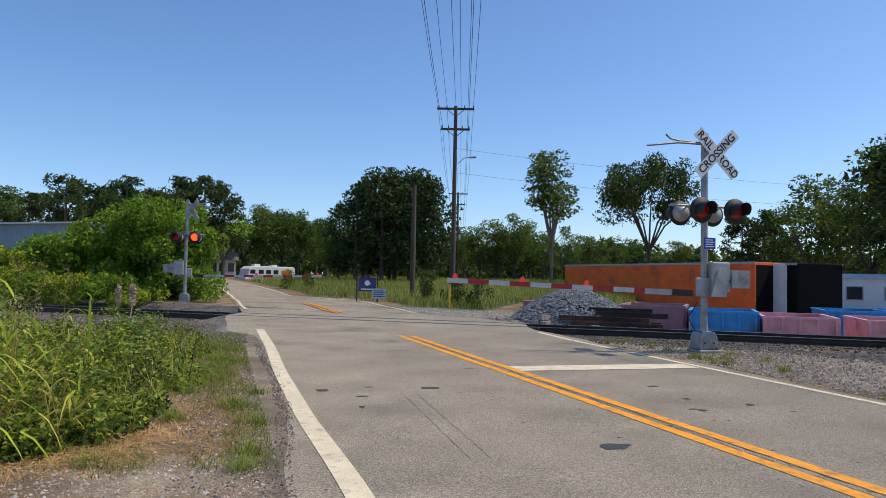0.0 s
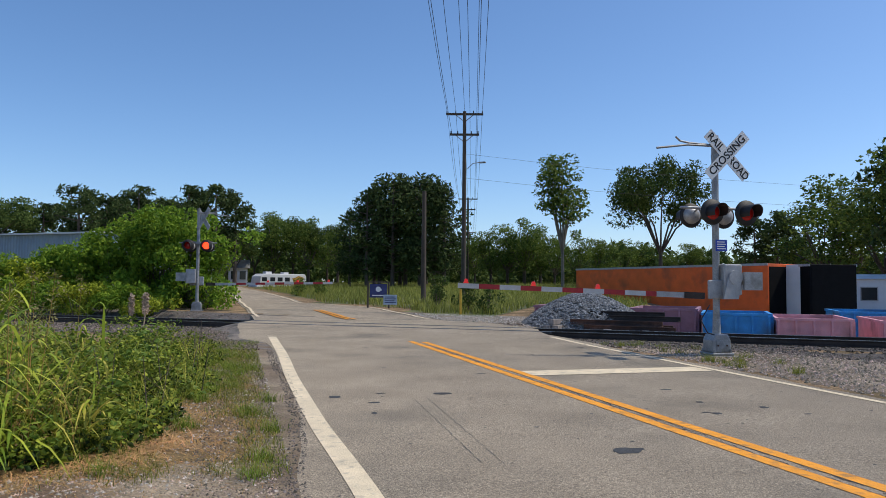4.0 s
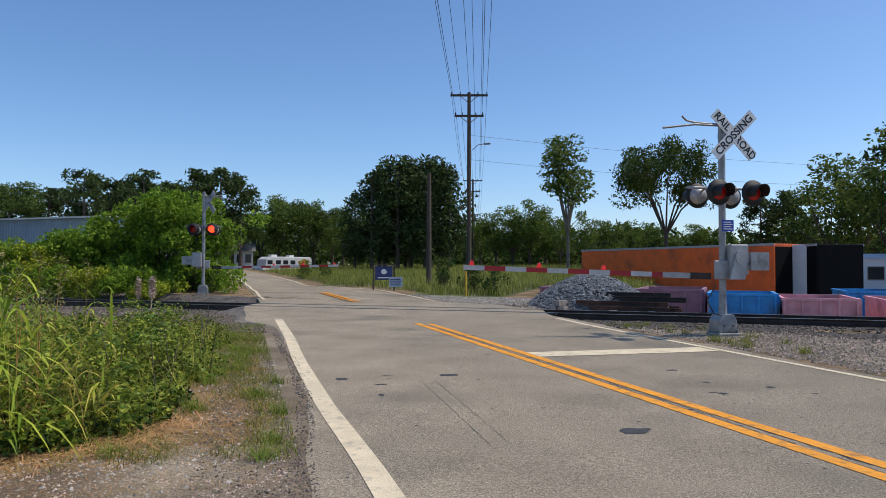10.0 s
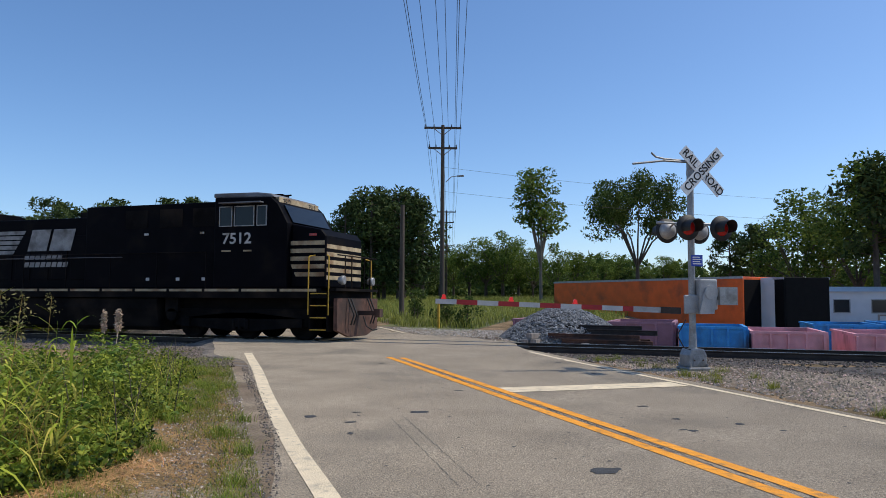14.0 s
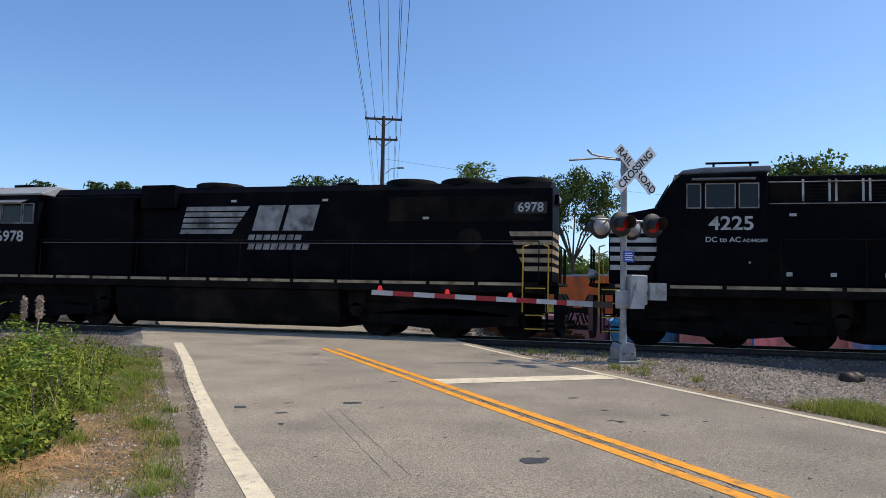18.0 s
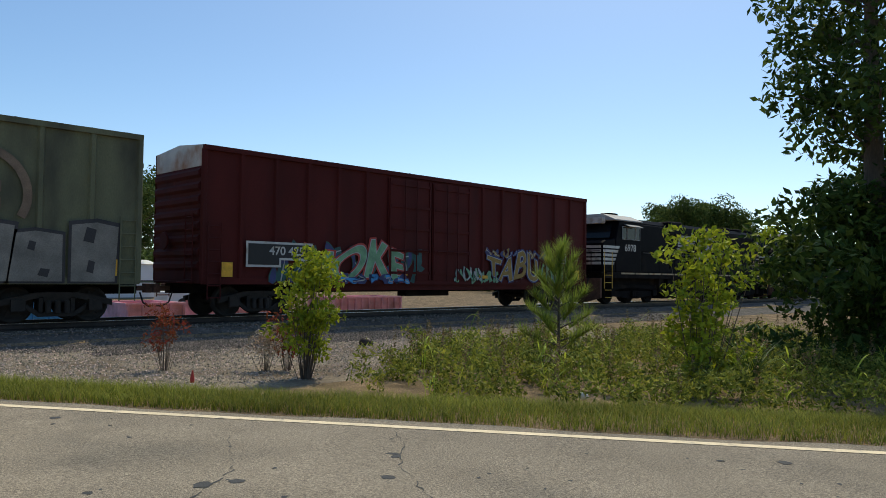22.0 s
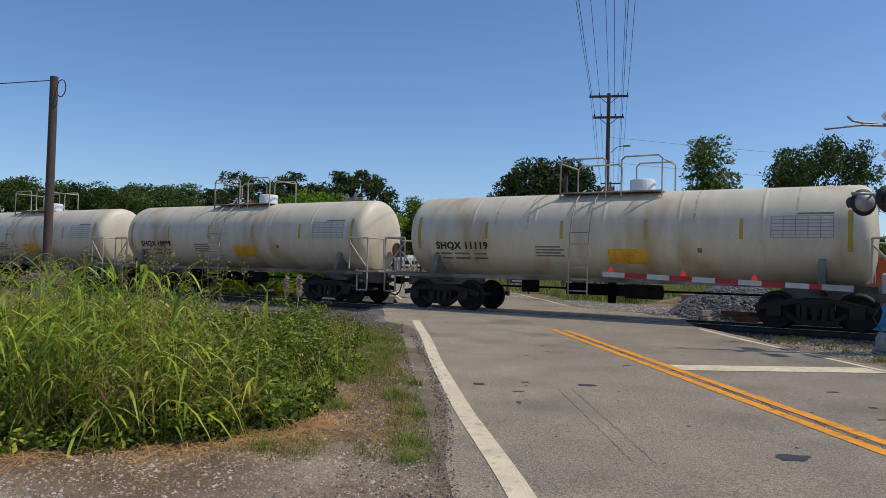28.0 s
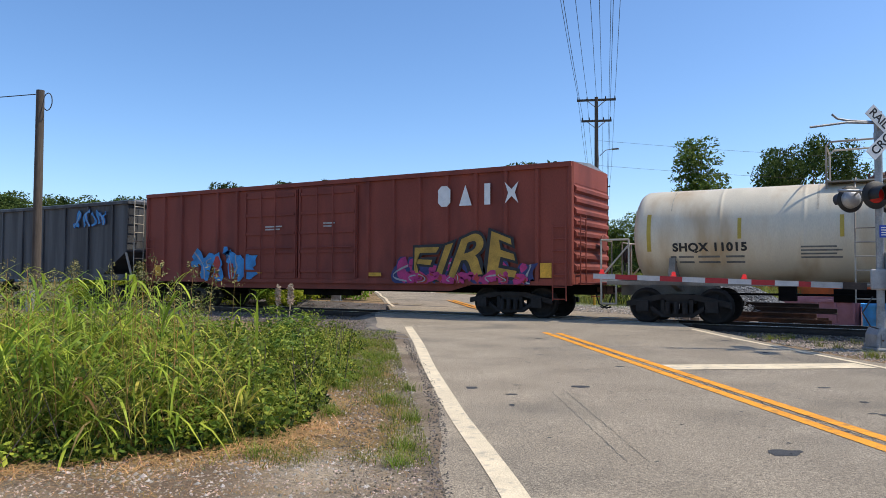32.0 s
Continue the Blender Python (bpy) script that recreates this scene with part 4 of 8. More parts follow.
    side_text(t, "road_number", number, 0.48, livery_white, 7.5, vis * 1.5, 2.8, vis, 1.12, label="white cab-side number")
    stripe_set(t, -9.88, -8.7, 0.1, vis * 0.953, vis, livery_tan, 5, 3.0, 0.24)
    f = Form()
    for i in range(5):
        f.box(-9.906, -9.901, -0.9, 0.9, 2.87 - i * 0.24, 3.0 - i * 0.24)
    part("end_stripe", f, livery_tan, t, "tan end stripes")
    brd = part("number_board", Form().box(-9.75, -8.85, min(vis * 0.952, vis * 0.97), max(vis * 0.952, vis * 0.97), 3.5, 3.82), sign_black, t, "black rear number board")
    side_text(brd, "board_number", number, 0.36, livery_white, -9.3, vis * 0.972, 3.66, vis, 1.0, label="white rear number")
    hl = part("rear_headlight", Form().box(-10.0, -9.9, -0.3, 0.3, 3.85, 4.1), loco_black, t, "rear headlight housing")
    for yy in (-0.14, 0.14):
        part("lens", Form().rod((-10.0, yy, 3.98), (-10.02, yy, 3.98), 0.09, 14), livery_white, hl, "pale headlight lens")
    part("side_rail", Form().rod((-9.4, vis * 1.47, 2.62), (6.2, vis * 1.47, 2.62), 0.012, 6), loco_roof_grey, t, "worn grey side rail")
    f = Form()
    for x, z in ((5.4, 3.95), (4.6, 3.95), (-0.3, 3.9), (-3.3, 3.9), (-6.4, 3.35)):
        part("placard", Form().box(x, x + 0.18, -0.975, 0.975, z, z + 0.07), livery_white, t)
    return t


def splash(parent, x0, x1, z0, z1, y, colours, seed, n=9, outline="black", fat=1.0):
    """Spray-painted shapes without words: fat crooked strokes with an outline, a fill and a thin highlight."""
    r = random.Random(seed)
    strokes = []
    w = (x1 - x0) / n
    for i in range(n):
        c = x0 + (i + 0.5) * w
        for k in range(2):
            xs = [c + w * (r.random() - 0.5) * 1.25 for _ in range(4)]
            zs = sorted((z0 + (z1 - z0) * r.random() for _ in range(4)), reverse=k == 1)
            if k == 0:
                zs[0], zs[3] = z0 + 0.05, z1 - 0.05 - 0.2 * (z1 - z0) * r.random()
            pts = []
            for j in range(9):
                u = j / 8
                m = (1 - u) ** 3, 3 * u * (1 - u) ** 2, 3 * u * u * (1 - u), u ** 3
                pts.append((sum(q * v for q, v in zip(m, xs)), sum(q * v for q, v in zip(m, zs))))
            strokes.append((pts, w * fat * (0.22 + 0.12 * r.random()), colours[(i + k) % len(colours)]))
    for layer, grow in ((0, 1.5), (1, 1.0), (2, 0.22)):
        for i, (pts, wd, c) in enumerate(strokes):
            if layer == 2 and i % 3:
                continue
            f = Form()
            for j, (px, pz) in enumerate(pts):
                qx, qz = pts[min(j + 1, 8)][0] - pts[max(j - 1, 0)][0], pts[min(j + 1, 8)][1] - pts[max(j - 1, 0)][1]
                d = math.hypot(qx, qz) or 1
                hw = wd * 0.5 * grow * (0.8 + 0.35 * math.sin(j * 1.1 + i))
                yy = y - 0.003 * layer - 0.0002 * (i % 14)
                for e in (-hw, hw):
                    f.v.append((px - qz / d * e, yy, min(z1 + 0.1, max(1.0, pz + qx / d * e))))
            f.f = [(2 * j, 2 * j + 1, 2 * j + 3, 2 * j + 2) for j in range(8)]
            f.s = [False] * 8
            cc = (outline, c, "white")[layer]
            part("graffiti", f, graf[cc], parent, cc + " spray-painted stroke")


def tag(parent, words, x, z, size, fill, edge, squeeze):
    """Fat painted letters with an outline, leaning a little."""
    for off, c, dy in ((0.10, edge, 0.0), (0.05, "white" if edge != "black" else "black", 0.005), (0.022, fill, 0.010)):
        cu = bpy.data.curves.new("graffiti", "FONT")
        cu.body, cu.size, cu.extrude, cu.offset, cu.align_x, cu.align_y, cu.shear = words, size, 0.003, off, "CENTER", "CENTER", 0.12
        cu.space_character = 1.05
        tmp = bpy.data.objects.new("graffiti", cu)
        scene.collection.objects.link(tmp)
        me = bpy.data.meshes.new_from_object(tmp.evaluated_get(bpy.context.evaluated_depsgraph_get()))
        bpy.data.objects.remove(tmp)
        for v in me.vertices:
            qx, qy = v.co.x, v.co.y
            v.co.x = qx + 0.09 * math.sin(2.6 * qy + 1.7 * qx) * size
            v.co.y = qy * (1 + 0.22 * math.sin(2.1 * qx / size + 0.6)) + 0.1 * size * math.sin(3.3 * qx / size)
        me.materials.clear()
        me.materials.append(graf[c])
        ob = new("graffiti", me)
        ob.parent = parent
        ob["label"] = c + " spray-painted letters"
        ob.matrix_basis = Matrix.Translation((x, -1.592 - dy, z)) @ Euler((radians(90), 0, 0)).to_matrix().to_4x4() @ Matrix.Diagonal((squeeze, 1, 1, 1))


def blocks(parent, x0, x1, z0, z1, y, fill, edge, seed, n=5):
    """Fat square-cut spray shapes with dark hollows, side by side and a little crooked."""
    r = random.Random(seed)
    w = (x1 - x0) / n
    for i in range(n):
        a, b = x0 + w * i - 0.06 * w, x0 + w * (i + 1) + 0.02 * w
        top = z1 - 0.18 * (z1 - z0) * r.random()
        k = [r.uniform(-0.1, 0.1) * w for _ in range(4)]
        outer = [(a + k[0], z0), (b + k[1], z0), (b + k[2], top), (0.5 * (a + b) + k[0], top + 0.08 * (z1 - z0) * r.random()), (a + k[3], top)]
        cx, cz = 0.5 * (a + b), 0.5 * (z0 + top)
        for grow, c, dy in ((1.13, edge, 0.0), (1.0, fill, 0.004)):
            f = Form().prism([(cx + (px - cx) * grow, max(1.0, cz + (pz - cz) * grow)) for px, pz in outer], "y", y - dy - 0.002 - 0.0004 * i, y)
            part("graffiti", f, graf[c], parent, c + " spray-painted block shape")
        for q in range(2):
            hx, hz = a + w * (0.28 + 0.4 * r.random()), z0 + (top - z0) * (0.12 + 0.5 * q + 0.12 * r.random())
            hw, hh = w * (0.09 + 0.1 * r.random()), (top - z0) * (0.12 + 0.12 * r.random())
            f = Form().prism([(hx - hw, hz), (hx + hw * 0.6, hz - 0.05), (hx + hw, hz + hh), (hx - hw * 0.5, hz + hh * 1.2)], "y", y - 0.012, y)
            part("graffiti", f, graf[edge], parent, edge + " hollow in a sprayed shape")


def boxcar(length, eave, body, label, end_mat, door, style, ribs=14, inset=0.62):
    """A boxcar: ribbed sides, double door, corrugated ends, peaked roof, ladders, sill and trucks. length: over couplers."""
    half = length / 2
    h = half - inset
    y = 1.5
    z0 = 1.0
    t = thing("boxcar", pose(0, 0, 0), label, "boxcar", "boxcars of the train")
    b = part("body", Form().box(-h, h, -y, y, z0, eave), body, t)
    d0, d1 = door
    n = ribs
    for i in range(n + 1):
        x = -h + 0.05 + (2 * h - 0.1) * i / n
        if d0 - 0.25 < x < d1 + 0.25:
            continue
        for s in (-1, 1):
            part("side_post", Form().prism([(x - 0.09, s * y), (x - 0.05, s * (y + 0.075)), (x + 0.05, s * (y + 0.075)), (x + 0.09, s * y)], "z", z0 + 0.05, eave - 0.1), body, b)
    for s in (-1, 1):
        part("top_chord", Form().box(-h, h, min(s * y, s * (y + 0.1)), max(s * y, s * (y + 0.1)), eave - 0.12, eave + 0.02), body, b)
        part("side_sill", Form().box(-h, h, min(s * y, s * (y + 0.06)), max(s * y, s * (y + 0.06)), z0 - 0.02, z0 + 0.16), body, b)
        part("sill_skirt", Form().prism([(-h + 3.2, z0), (h - 3.2, z0), (h - 4.0, z0 - 0.22), (-h + 4.0, z0 - 0.22)], "y", min(s * 1.35, s * 1.45), max(s * 1.35, s * 1.45)), body, b)
    part("roof", Form().prism([(-y - 0.06, eave + 0.02), (0, eave + 0.16), (y + 0.06, eave + 0.02)], "x", -h, h), {"red": roof_white, "green": tar_black}.get(style, galv), t, "weathered peaked roof")
    for i in range(18):
        x = -h + 0.4 + (2 * h - 0.8) * i / 17
        part("roof_rib", Form().prism([(-y - 0.07, eave + 0.03), (0, eave + 0.19), (y + 0.07, eave + 0.03)], "x", x - 0.04, x + 0.04), tar_black if style == "green" else galv, t)
    # doors
    mid = 0.5 * (d0 + d1)
    for s in (-1, 1):
        for a, c in ((d0, mid - 0.03), (mid + 0.03, d1)):
            g = Form()
            yy = (s * (y + 0.01), s * (y + 0.07))
            g.box(a, c, min(yy), max(yy), z0 + 0.12, eave - 0.2)
            dr = part("door", g, body, t, "plug door with stiffening ribs", bevel=0.01)
            g = Form()
            yy = (s * (y + 0.07), s * (y + 0.11))
            for k in range(5):
                zz = z0 + 0.35 + k * (eave - z0 - 0.8) / 4
                g.box(a + 0.08, c - 0.08, min(yy), max(yy), zz, zz + 0.09)
            for xx in (a + 0.04, c - 0.12):
                g.box(xx, xx + 0.08, min(yy), max(yy), z0 + 0.14, eave - 0.22)
            part("door_rib", g, body, dr)
            g = Form()
            yb = s * (y + 0.15)
            for xx in (a + (c - a) * 0.35, a + (c - a) * 0.62):
                g.rod((xx, yb, z0 + 0.1), (xx, yb, eave - 0.2), 0.02)
            g.rod((a + 0.2, yb, z0 + 1.2), (c - 0.2, yb, z0 + 1.2), 0.018)
            part("lock_rod", g, body, dr)
    # corrugated ends
    for e in (-1, 1):
        rows = 8
        en = part("end_wall", Form().box(min(e * h, e * (h + 0.012)), max(e * h, e * (h + 0.012)), -y + 0.04, y - 0.04, z0, eave - 0.58), boxcar_orange if style == "gatx" else body, t, "steel end wall")
        for k in range(rows):
            zz = z0 + 0.35 + k * (eave - z0 - 0.9) / rows
            hh = (eave - z0 - 0.9) / rows
            part("corrugation", Form().prism([(e * h, zz), (e * (h + 0.09), zz + hh * 0.25), (e * (h + 0.09), zz + hh * 0.55), (e * h, zz + hh * 0.8)], "y", -y + 0.08, y - 0.08), boxcar_orange if style == "gatx" else body, en)
        part("end_panel", Form().box(min(e * h, e * (h + 0.02)), max(e * h, e * (h + 0.02)), -y + 0.02, y - 0.02, eave - 0.58, eave + 0.02), end_mat, en, "bleached upper end panel")
        g = Form()
        for yy in (-1.25, -0.8):
            g.rod((e * (h + 0.14), yy, z0), (e * (h + 0.14), yy, z0 + 2.0), 0.018)
        for k in range(6):
            g.rod((e * (h + 0.14), -1.25, z0 + 0.1 + k * 0.36), (e * (h + 0.14), -0.8, z0 + 0.1 + k * 0.36), 0.016)
        g.box(e * (h + 0.3) - 0.25, e * (h + 0.3) + 0.25, -1.2, 1.2, z0 + 0.02, z0 + 0.06)
        g.lathe([(0.25, 0), (0.28, 0.03), (0.25, 0.06)], (e * (h + 0.2), 0.5, z0 + 1.25), "x", 16)
        part("end_ladder", g, body, en, "end ladder and brake platform")
        for s in (-1, 1):
            g = Form()
            xl = e * (h - 0.35)
            for dx in (-0.2, 0.2):
                g.rod((xl + dx, s * (y + 0.13), z0 - 0.45), (xl + dx, s * (y + 0.13), z0 + 1.75), 0.018)
            for k in range(7):
                g.rod((xl - 0.2, s * (y + 0.13), z0 - 0.4 + k * 0.34), (xl + 0.2, s * (y + 0.13), z0 - 0.4 + k * 0.34), 0.016)
            part("side_ladder", g, body, t, "side ladder")
    part("underframe", Form().box(-half + 0.4, half - 0.4, -0.25, 0.25, 0.7, 1.0).box(-h + 2, h - 2, -1.2, 1.2, 0.9, 1.0).box(-1.2, 1.0, -1.0, -0.5, 0.55, 0.95), loco_under, t, "dark underframe")
    for s in (-1, 1):
        truck(t, s * (half - 2.75))
    coupler(t, half)
    for q in [(h - 0.95, h - 0.6, z0 + 0.2, z0 + 0.62), (-h + 0.6, -h + 0.95, z0 + 0.2, z0 + 0.62), (d0 + 0.4, d0 + 0.9, z0 + 0.3, z0 + 0.4), (d1 + 0.5, d1 + 1.0, z0 + 0.22, z0 + 0.34)]:
        bars(t, "reflector", decal_orange, [q], -y - 0.085, -1)
    return t


def tank_car(length, label, paint, radius=1.27, zc=2.37, belly=None, marks=4, orange=True, dome="cream", number="", inset=0.75, mark=""):
    """A tank car: domed shell, cradles, side sills, top platform with rails, ladders, end platforms and trucks."""
    half = length / 2
    h = half - inset
    t = thing("tank_car", pose(0, 0, 0), label, "tank car", "tank cars of the train")
    n = 40
    pale = rust_steel if paint is tank_rust else frame_cream
    prof = [(0.02, -h + 0.02), (radius * 0.5, -h + 0.06), (radius * 0.8, -h + 0.14), (radius * 0.93, -h + 0.23), (radius * 0.985, -h + 0.34), (radius, -h + 0.45)]
    for k in range(1, 6):
        x = -h + 0.45 + (2 * h - 0.9) * k / 6
        prof += [(radius, x - 0.09), (radius, x - 0.03), (radius + 0.005, x - 0.02), (radius + 0.005, x + 0.02), (radius, x + 0.03), (radius, x + 0.09)]
    prof += [(r, -x) for r, x in prof[5::-1]]
    shell = part("shell", Form().lathe(prof, (0, 0, zc), "x", n), paint, t)
    if belly:
        f = Form()
        a0, a1 = radians(226), radians(314)
        vs, fs = [], []
        m = 16
        for x in (-h + 0.45, h - 0.45):
            for i in range(m + 1):
                a = a0 + (a1 - a0) * i / m
                vs.append((x, (radius + 0.008) * math.cos(a), zc + (radius + 0.008) * math.sin(a)))
        fs = [(i, i + 1, m + 1 + i + 1, m + 1 + i) for i in range(m)]
        f.add(vs, fs, True)
        part("belly_band", f, belly, shell, "black lower shell band")
    f = Form()
    for s in (-1, 1):
        f.box(-half + 0.55, half - 0.55, s * 1.42 - 0.04, s * 1.42 + 0.04, 1.02, 1.13)
        f.box(s * (half - 1.9) - 1.3, s * (half - 1.9) + 1.3, -0.3, 0.3, 0.72, 1.15)
        f.prism([(-1.38, 1.08), (-1.15, 1.75), (-0.95, 1.5), (0.95, 1.5), (1.15, 1.75), (1.38, 1.08), (0.4, 0.85), (-0.4, 0.85)], "x", s * (h - 1.2) - 0.08, s * (h - 1.2) + 0.08)
    part("cradle_frame", f, sill_grime_shade if not belly else tank_black, t, "side sill and tank cradle")
    f = Form()
    f.box(-1.4, 0.2, -0.35, 0.35, 0.62, 0.95).rod((0.6, -0.9, 0.78), (1.6, -0.9, 0.78), 0.2, 14).rod((-0.1, 0, 0.4), (-0.1, 0, 1.4), 0.12, 12)
    f.rod((-h + 2, -0.5, 0.8), (h - 2, -0.5, 0.8), 0.03).box(-2.6, -2.2, -0.9, -0.5, 0.65, 1.1)
    part("brake_rigging", f, loco_under, t, "brake cylinder, reservoir and outlet valve")
    # top fittings
    top = zc + radius
    f = Form().box(-1.5, 1.5, -0.75, 0.75, top - 0.05, top - 0.02)
    plat = part("top_platform", f, pale, t, "grated top platform")
    for sy in (-1, 1):
        for x0, x1 in ((-1.5, -0.1), (0.35, 1.5)):
            g = Form().pipe([(x0, sy * 0.72, top - 0.2), (x0, sy * 0.72, top + 0.85), (x0 + 0.1, sy * 0.72, top + 0.95), (x1 - 0.1, sy * 0.72, top + 0.95), (x1, sy * 0.72, top + 0.85), (x1, sy * 0.72, top - 0.2)], 0.025)
            part("top_rail", g, pale, plat, "bent pipe safety rail")
    for x in (-1.5, 1.5):
        g = Form().pipe([(x, -0.72, top + 0.85), (x, 0.72, top + 0.85)], 0.022)
        part("cross_rail", g, pale, plat)
    part("manway", Form().lathe([(0.36, top - 0.06), (0.36, top + 0.32), (0.33, top + 0.36), (0.05, top + 0.38)], (0.75, 0, 0), "z", 20), {"cream": paint, "white": white_siding}.get(dome, paint), plat, "round manway housing")
    g = Form().lathe([(0.28, top), (0.28, top + 0.08), (0.2, top + 0.12), (0.1, top + 0.2)], (-0.35, 0, 0), "z", 14)
    for k in range(6):
        a = k * math.pi / 3
        g.rod((-0.35 + 0.24 * math.cos(a), 0.24 * math.sin(a), top + 0.05), (-0.35 + 0.24 * math.cos(a), 0.24 * math.sin(a), top + 0.2), 0.03, 6)
    part("valve", g, rust_steel, plat, "rusty valve fitting")
    # ladders at the middle
    for s in (-1, 1):
        g = Form()
        for x in (-0.28, 0.28):
            pts = [(x - 0.6, s * 1.5, 0.65), (x - 0.6, s * 1.45, 2.3)]
            for k in range(1, 6):
                a = radians(k * 16)
                pts.append((x - 0.6, s * (radius + 0.1) * math.cos(a), zc + (radius + 0.1) * math.sin(a)))
            g.pipe(pts, 0.02)
        for k in range(6):
            g.rod((-0.88, s * 1.51, 0.75 + k * 0.33), (-0.32, s * 1.51, 0.75 + k * 0.33), 0.016)
        part("ladder", g, pale, t, "pale steel ladder")
    # ends
    for e in (-1, 1):
        xe = e * (half - 0.6)
        ep = part("end_platform", Form().box(xe - 0.25, xe + 0.25, -1.45, 1.45, 1.1, 1.16), pale if not belly else tank_black, t)
        for s in (-1, 1):
            g = Form().pipe([(xe - e * 0.55, s * 1.42, 1.2), (xe - e * 0.55, s * 1.42, 2.25), (xe + e * 0.22, s * 1.42, 2.25), (xe + e * 0.22, s * 1.42, 0.5), (xe - e * 0.2, s * 1.42, 0.5), (xe - e * 0.2, s * 1.42, 1.2)], 0.028)
            g.pipe([(xe - e * 0.55, s * 1.42, 2.1), (xe + e * 0.2, s * 1.42, 1.25)], 0.026)
            g.pipe([(xe + e * 0.22, s * 1.42, 2.25), (xe + e * 0.22, s * 0.5, 2.25), (xe + e * 0.22, s * 0.5, 1.2)], 0.025)
            part("end_rail", g, pale, ep, "pale end handrails")
        g = Form().lathe([(0.24, 0), (0.27, 0.03), (0.24, 0.06)], (xe + e * 0.1, 0.4, 1.9), "x", 16).rod((xe, 0.4, 1.15), (xe, 0.4, 1.9), 0.03)
        part("brake_wheel", g, rust_steel, ep)
        truck(t, e * (half - 2.35))
    coupler(t, half)
    # painted marks laid on the shell's near side
    ang = lambda z: math.asin(max(-1, min(1, (z - zc) / radius)))

    def patch(name, x0, x1, z_lo, z_hi, material, lab="", lift=0.006):
        f = Form()
        m = 6
        vs = []
        for x in (x0, x1):
            for i in range(m + 1):
                a = ang(z_lo) + (ang(z_hi) - ang(z_lo)) * i / m
                vs.append((x, -(radius + lift) * math.cos(a), zc + (radius + lift) * math.sin(a)))
        f.add(vs, [(i, i + 1, m + 2 + i, m + 1 + i) for i in range(m)], True)
        return part(name, f, material, shell, lab)
    for k in range(marks):
        x = -h + 0.6 + (2 * h - 1.2) * k / (marks - 1) if marks > 1 else 0
        wide = 0.045 if 0 < k < marks - 1 else 0.055
        patch("reflector", x - wide, x + wide, zc - (0.15 if 0 < k < marks - 1 else 0.45), zc + (0.38 if 0 < k < marks - 1 else 0.55), decal_yellow, "faded yellow reflector")
    def curved_text(name, words, x, z, width, size, material, lab):
        """Stencilled words wrapped on the near side of the shell, fitted to a width."""
        cu = bpy.data.curves.new(name, "FONT")
        cu.body, cu.size, cu.extrude, cu.align_x, cu.align_y, cu.offset = words, size, 0.0, "CENTER", "CENTER", 0.045 * size
        cu.space_character = 1.12
        tmp = bpy.data.objects.new(name, cu)
        scene.collection.objects.link(tmp)
        me = bpy.data.meshes.new_from_object(tmp.evaluated_get(bpy.context.evaluated_depsgraph_get()))
        bpy.data.objects.remove(tmp)
        xs = [v.co.x for v in me.vertices]
        k = width / (max(xs) - min(xs))
        for v in me.vertices:
            a = ang(z) + v.co.y / radius
            v.co = (x + v.co.x * k, -(radius + 0.011) * math.cos(a), zc + (radius + 0.011) * math.sin(a))
        me.materials.clear()
        me.materials.append(material)
        ob = new(name, me)
        ob.parent = shell
        ob["label"] = lab

    if mark:
        curved_text("reporting_mark", mark + " " + number, -h + 2.15, zc - 0.36, 1.85, 0.3, decal_black, "black stencilled reporting mark and number")
    else:
        for i in range(4):
            patch("reporting_mark", -h + 1.1 + i * 0.24, -h + 1.28 + i * 0.24, zc - 0.46, zc - 0.25, decal_black, "black reporting mark bar")
        curved_text("car_number", number, -h + 2.65, zc - 0.36, 1.0, 0.31, decal_black, "black stencilled car number")
    for k in range(2):
        for x0, x1 in ((1.15, 1.3), (1.36, 1.75), (1.86, 2.4), (2.55, 3.0)):
            patch("data_text", -h + x0, -h + x1, zc - 0.62 - 0.14 * k, zc - 0.57 - 0.14 * k, decal_dark)
    for k in range(7):
        patch("data_panel", h - 2.35, h - 0.95, zc - 0.12 + k * 0.09, zc - 0.105 + k * 0.09, decal_blue, "blue-grey data table line")
    for k in range(6):
        patch("data_panel", h - 2.35 + 0.277 * k, h - 2.335 + 0.277 * k, zc - 0.12, zc + 0.43, decal_blue, "blue-grey data table line", 0.007)
    patch("data_text", h - 1.75, h - 0.95, zc + 0.47, zc + 0.51, decal_dark)
    for k in range(4):
        patch("data_text", -2.05, -1.15 - 0.12 * (k % 2), zc - 0.65 + k * 0.085, zc - 0.61 + k * 0.085, decal_dark)
    srng = random.Random(int(number or 7))
    for k in range(7 if number == "64900" else 5):
        xs_ = -1.3 + 2.7 * srng.random() if number == "64900" else -h + 1 + (2 * h - 2) * srng.random()
        patch("rust_streak" if number == "64900" else "grime_streak", xs_, xs_ + 0.02 + 0.035 * srng.random(), zc + radius * (0.1 + 0.5 * srng.random()), zc + radius * 0.975, rust_streak if number == "64900" else grime_streak, "stain running down the shell", 0.004)
    dm = Form()
    za = zc - 0.62
    ca = -(radius * math.cos(math.asin(0.62 / radius)) + 0.12)
    if number == "11102":
        dm.prism([(h - 2.9, za), (h - 2.72, za + 0.18), (h - 2.54, za), (h - 2.72, za - 0.18)], "y", ca - 0.004, ca + 0.004)
        part("placard", dm, sign_white, shell, "white diamond placard")
    else:
        patch("stencil_mark", h - 4.12, h - 4.0, zc - 0.5, zc - 0.38, decal_dark, "small dark stencil mark")
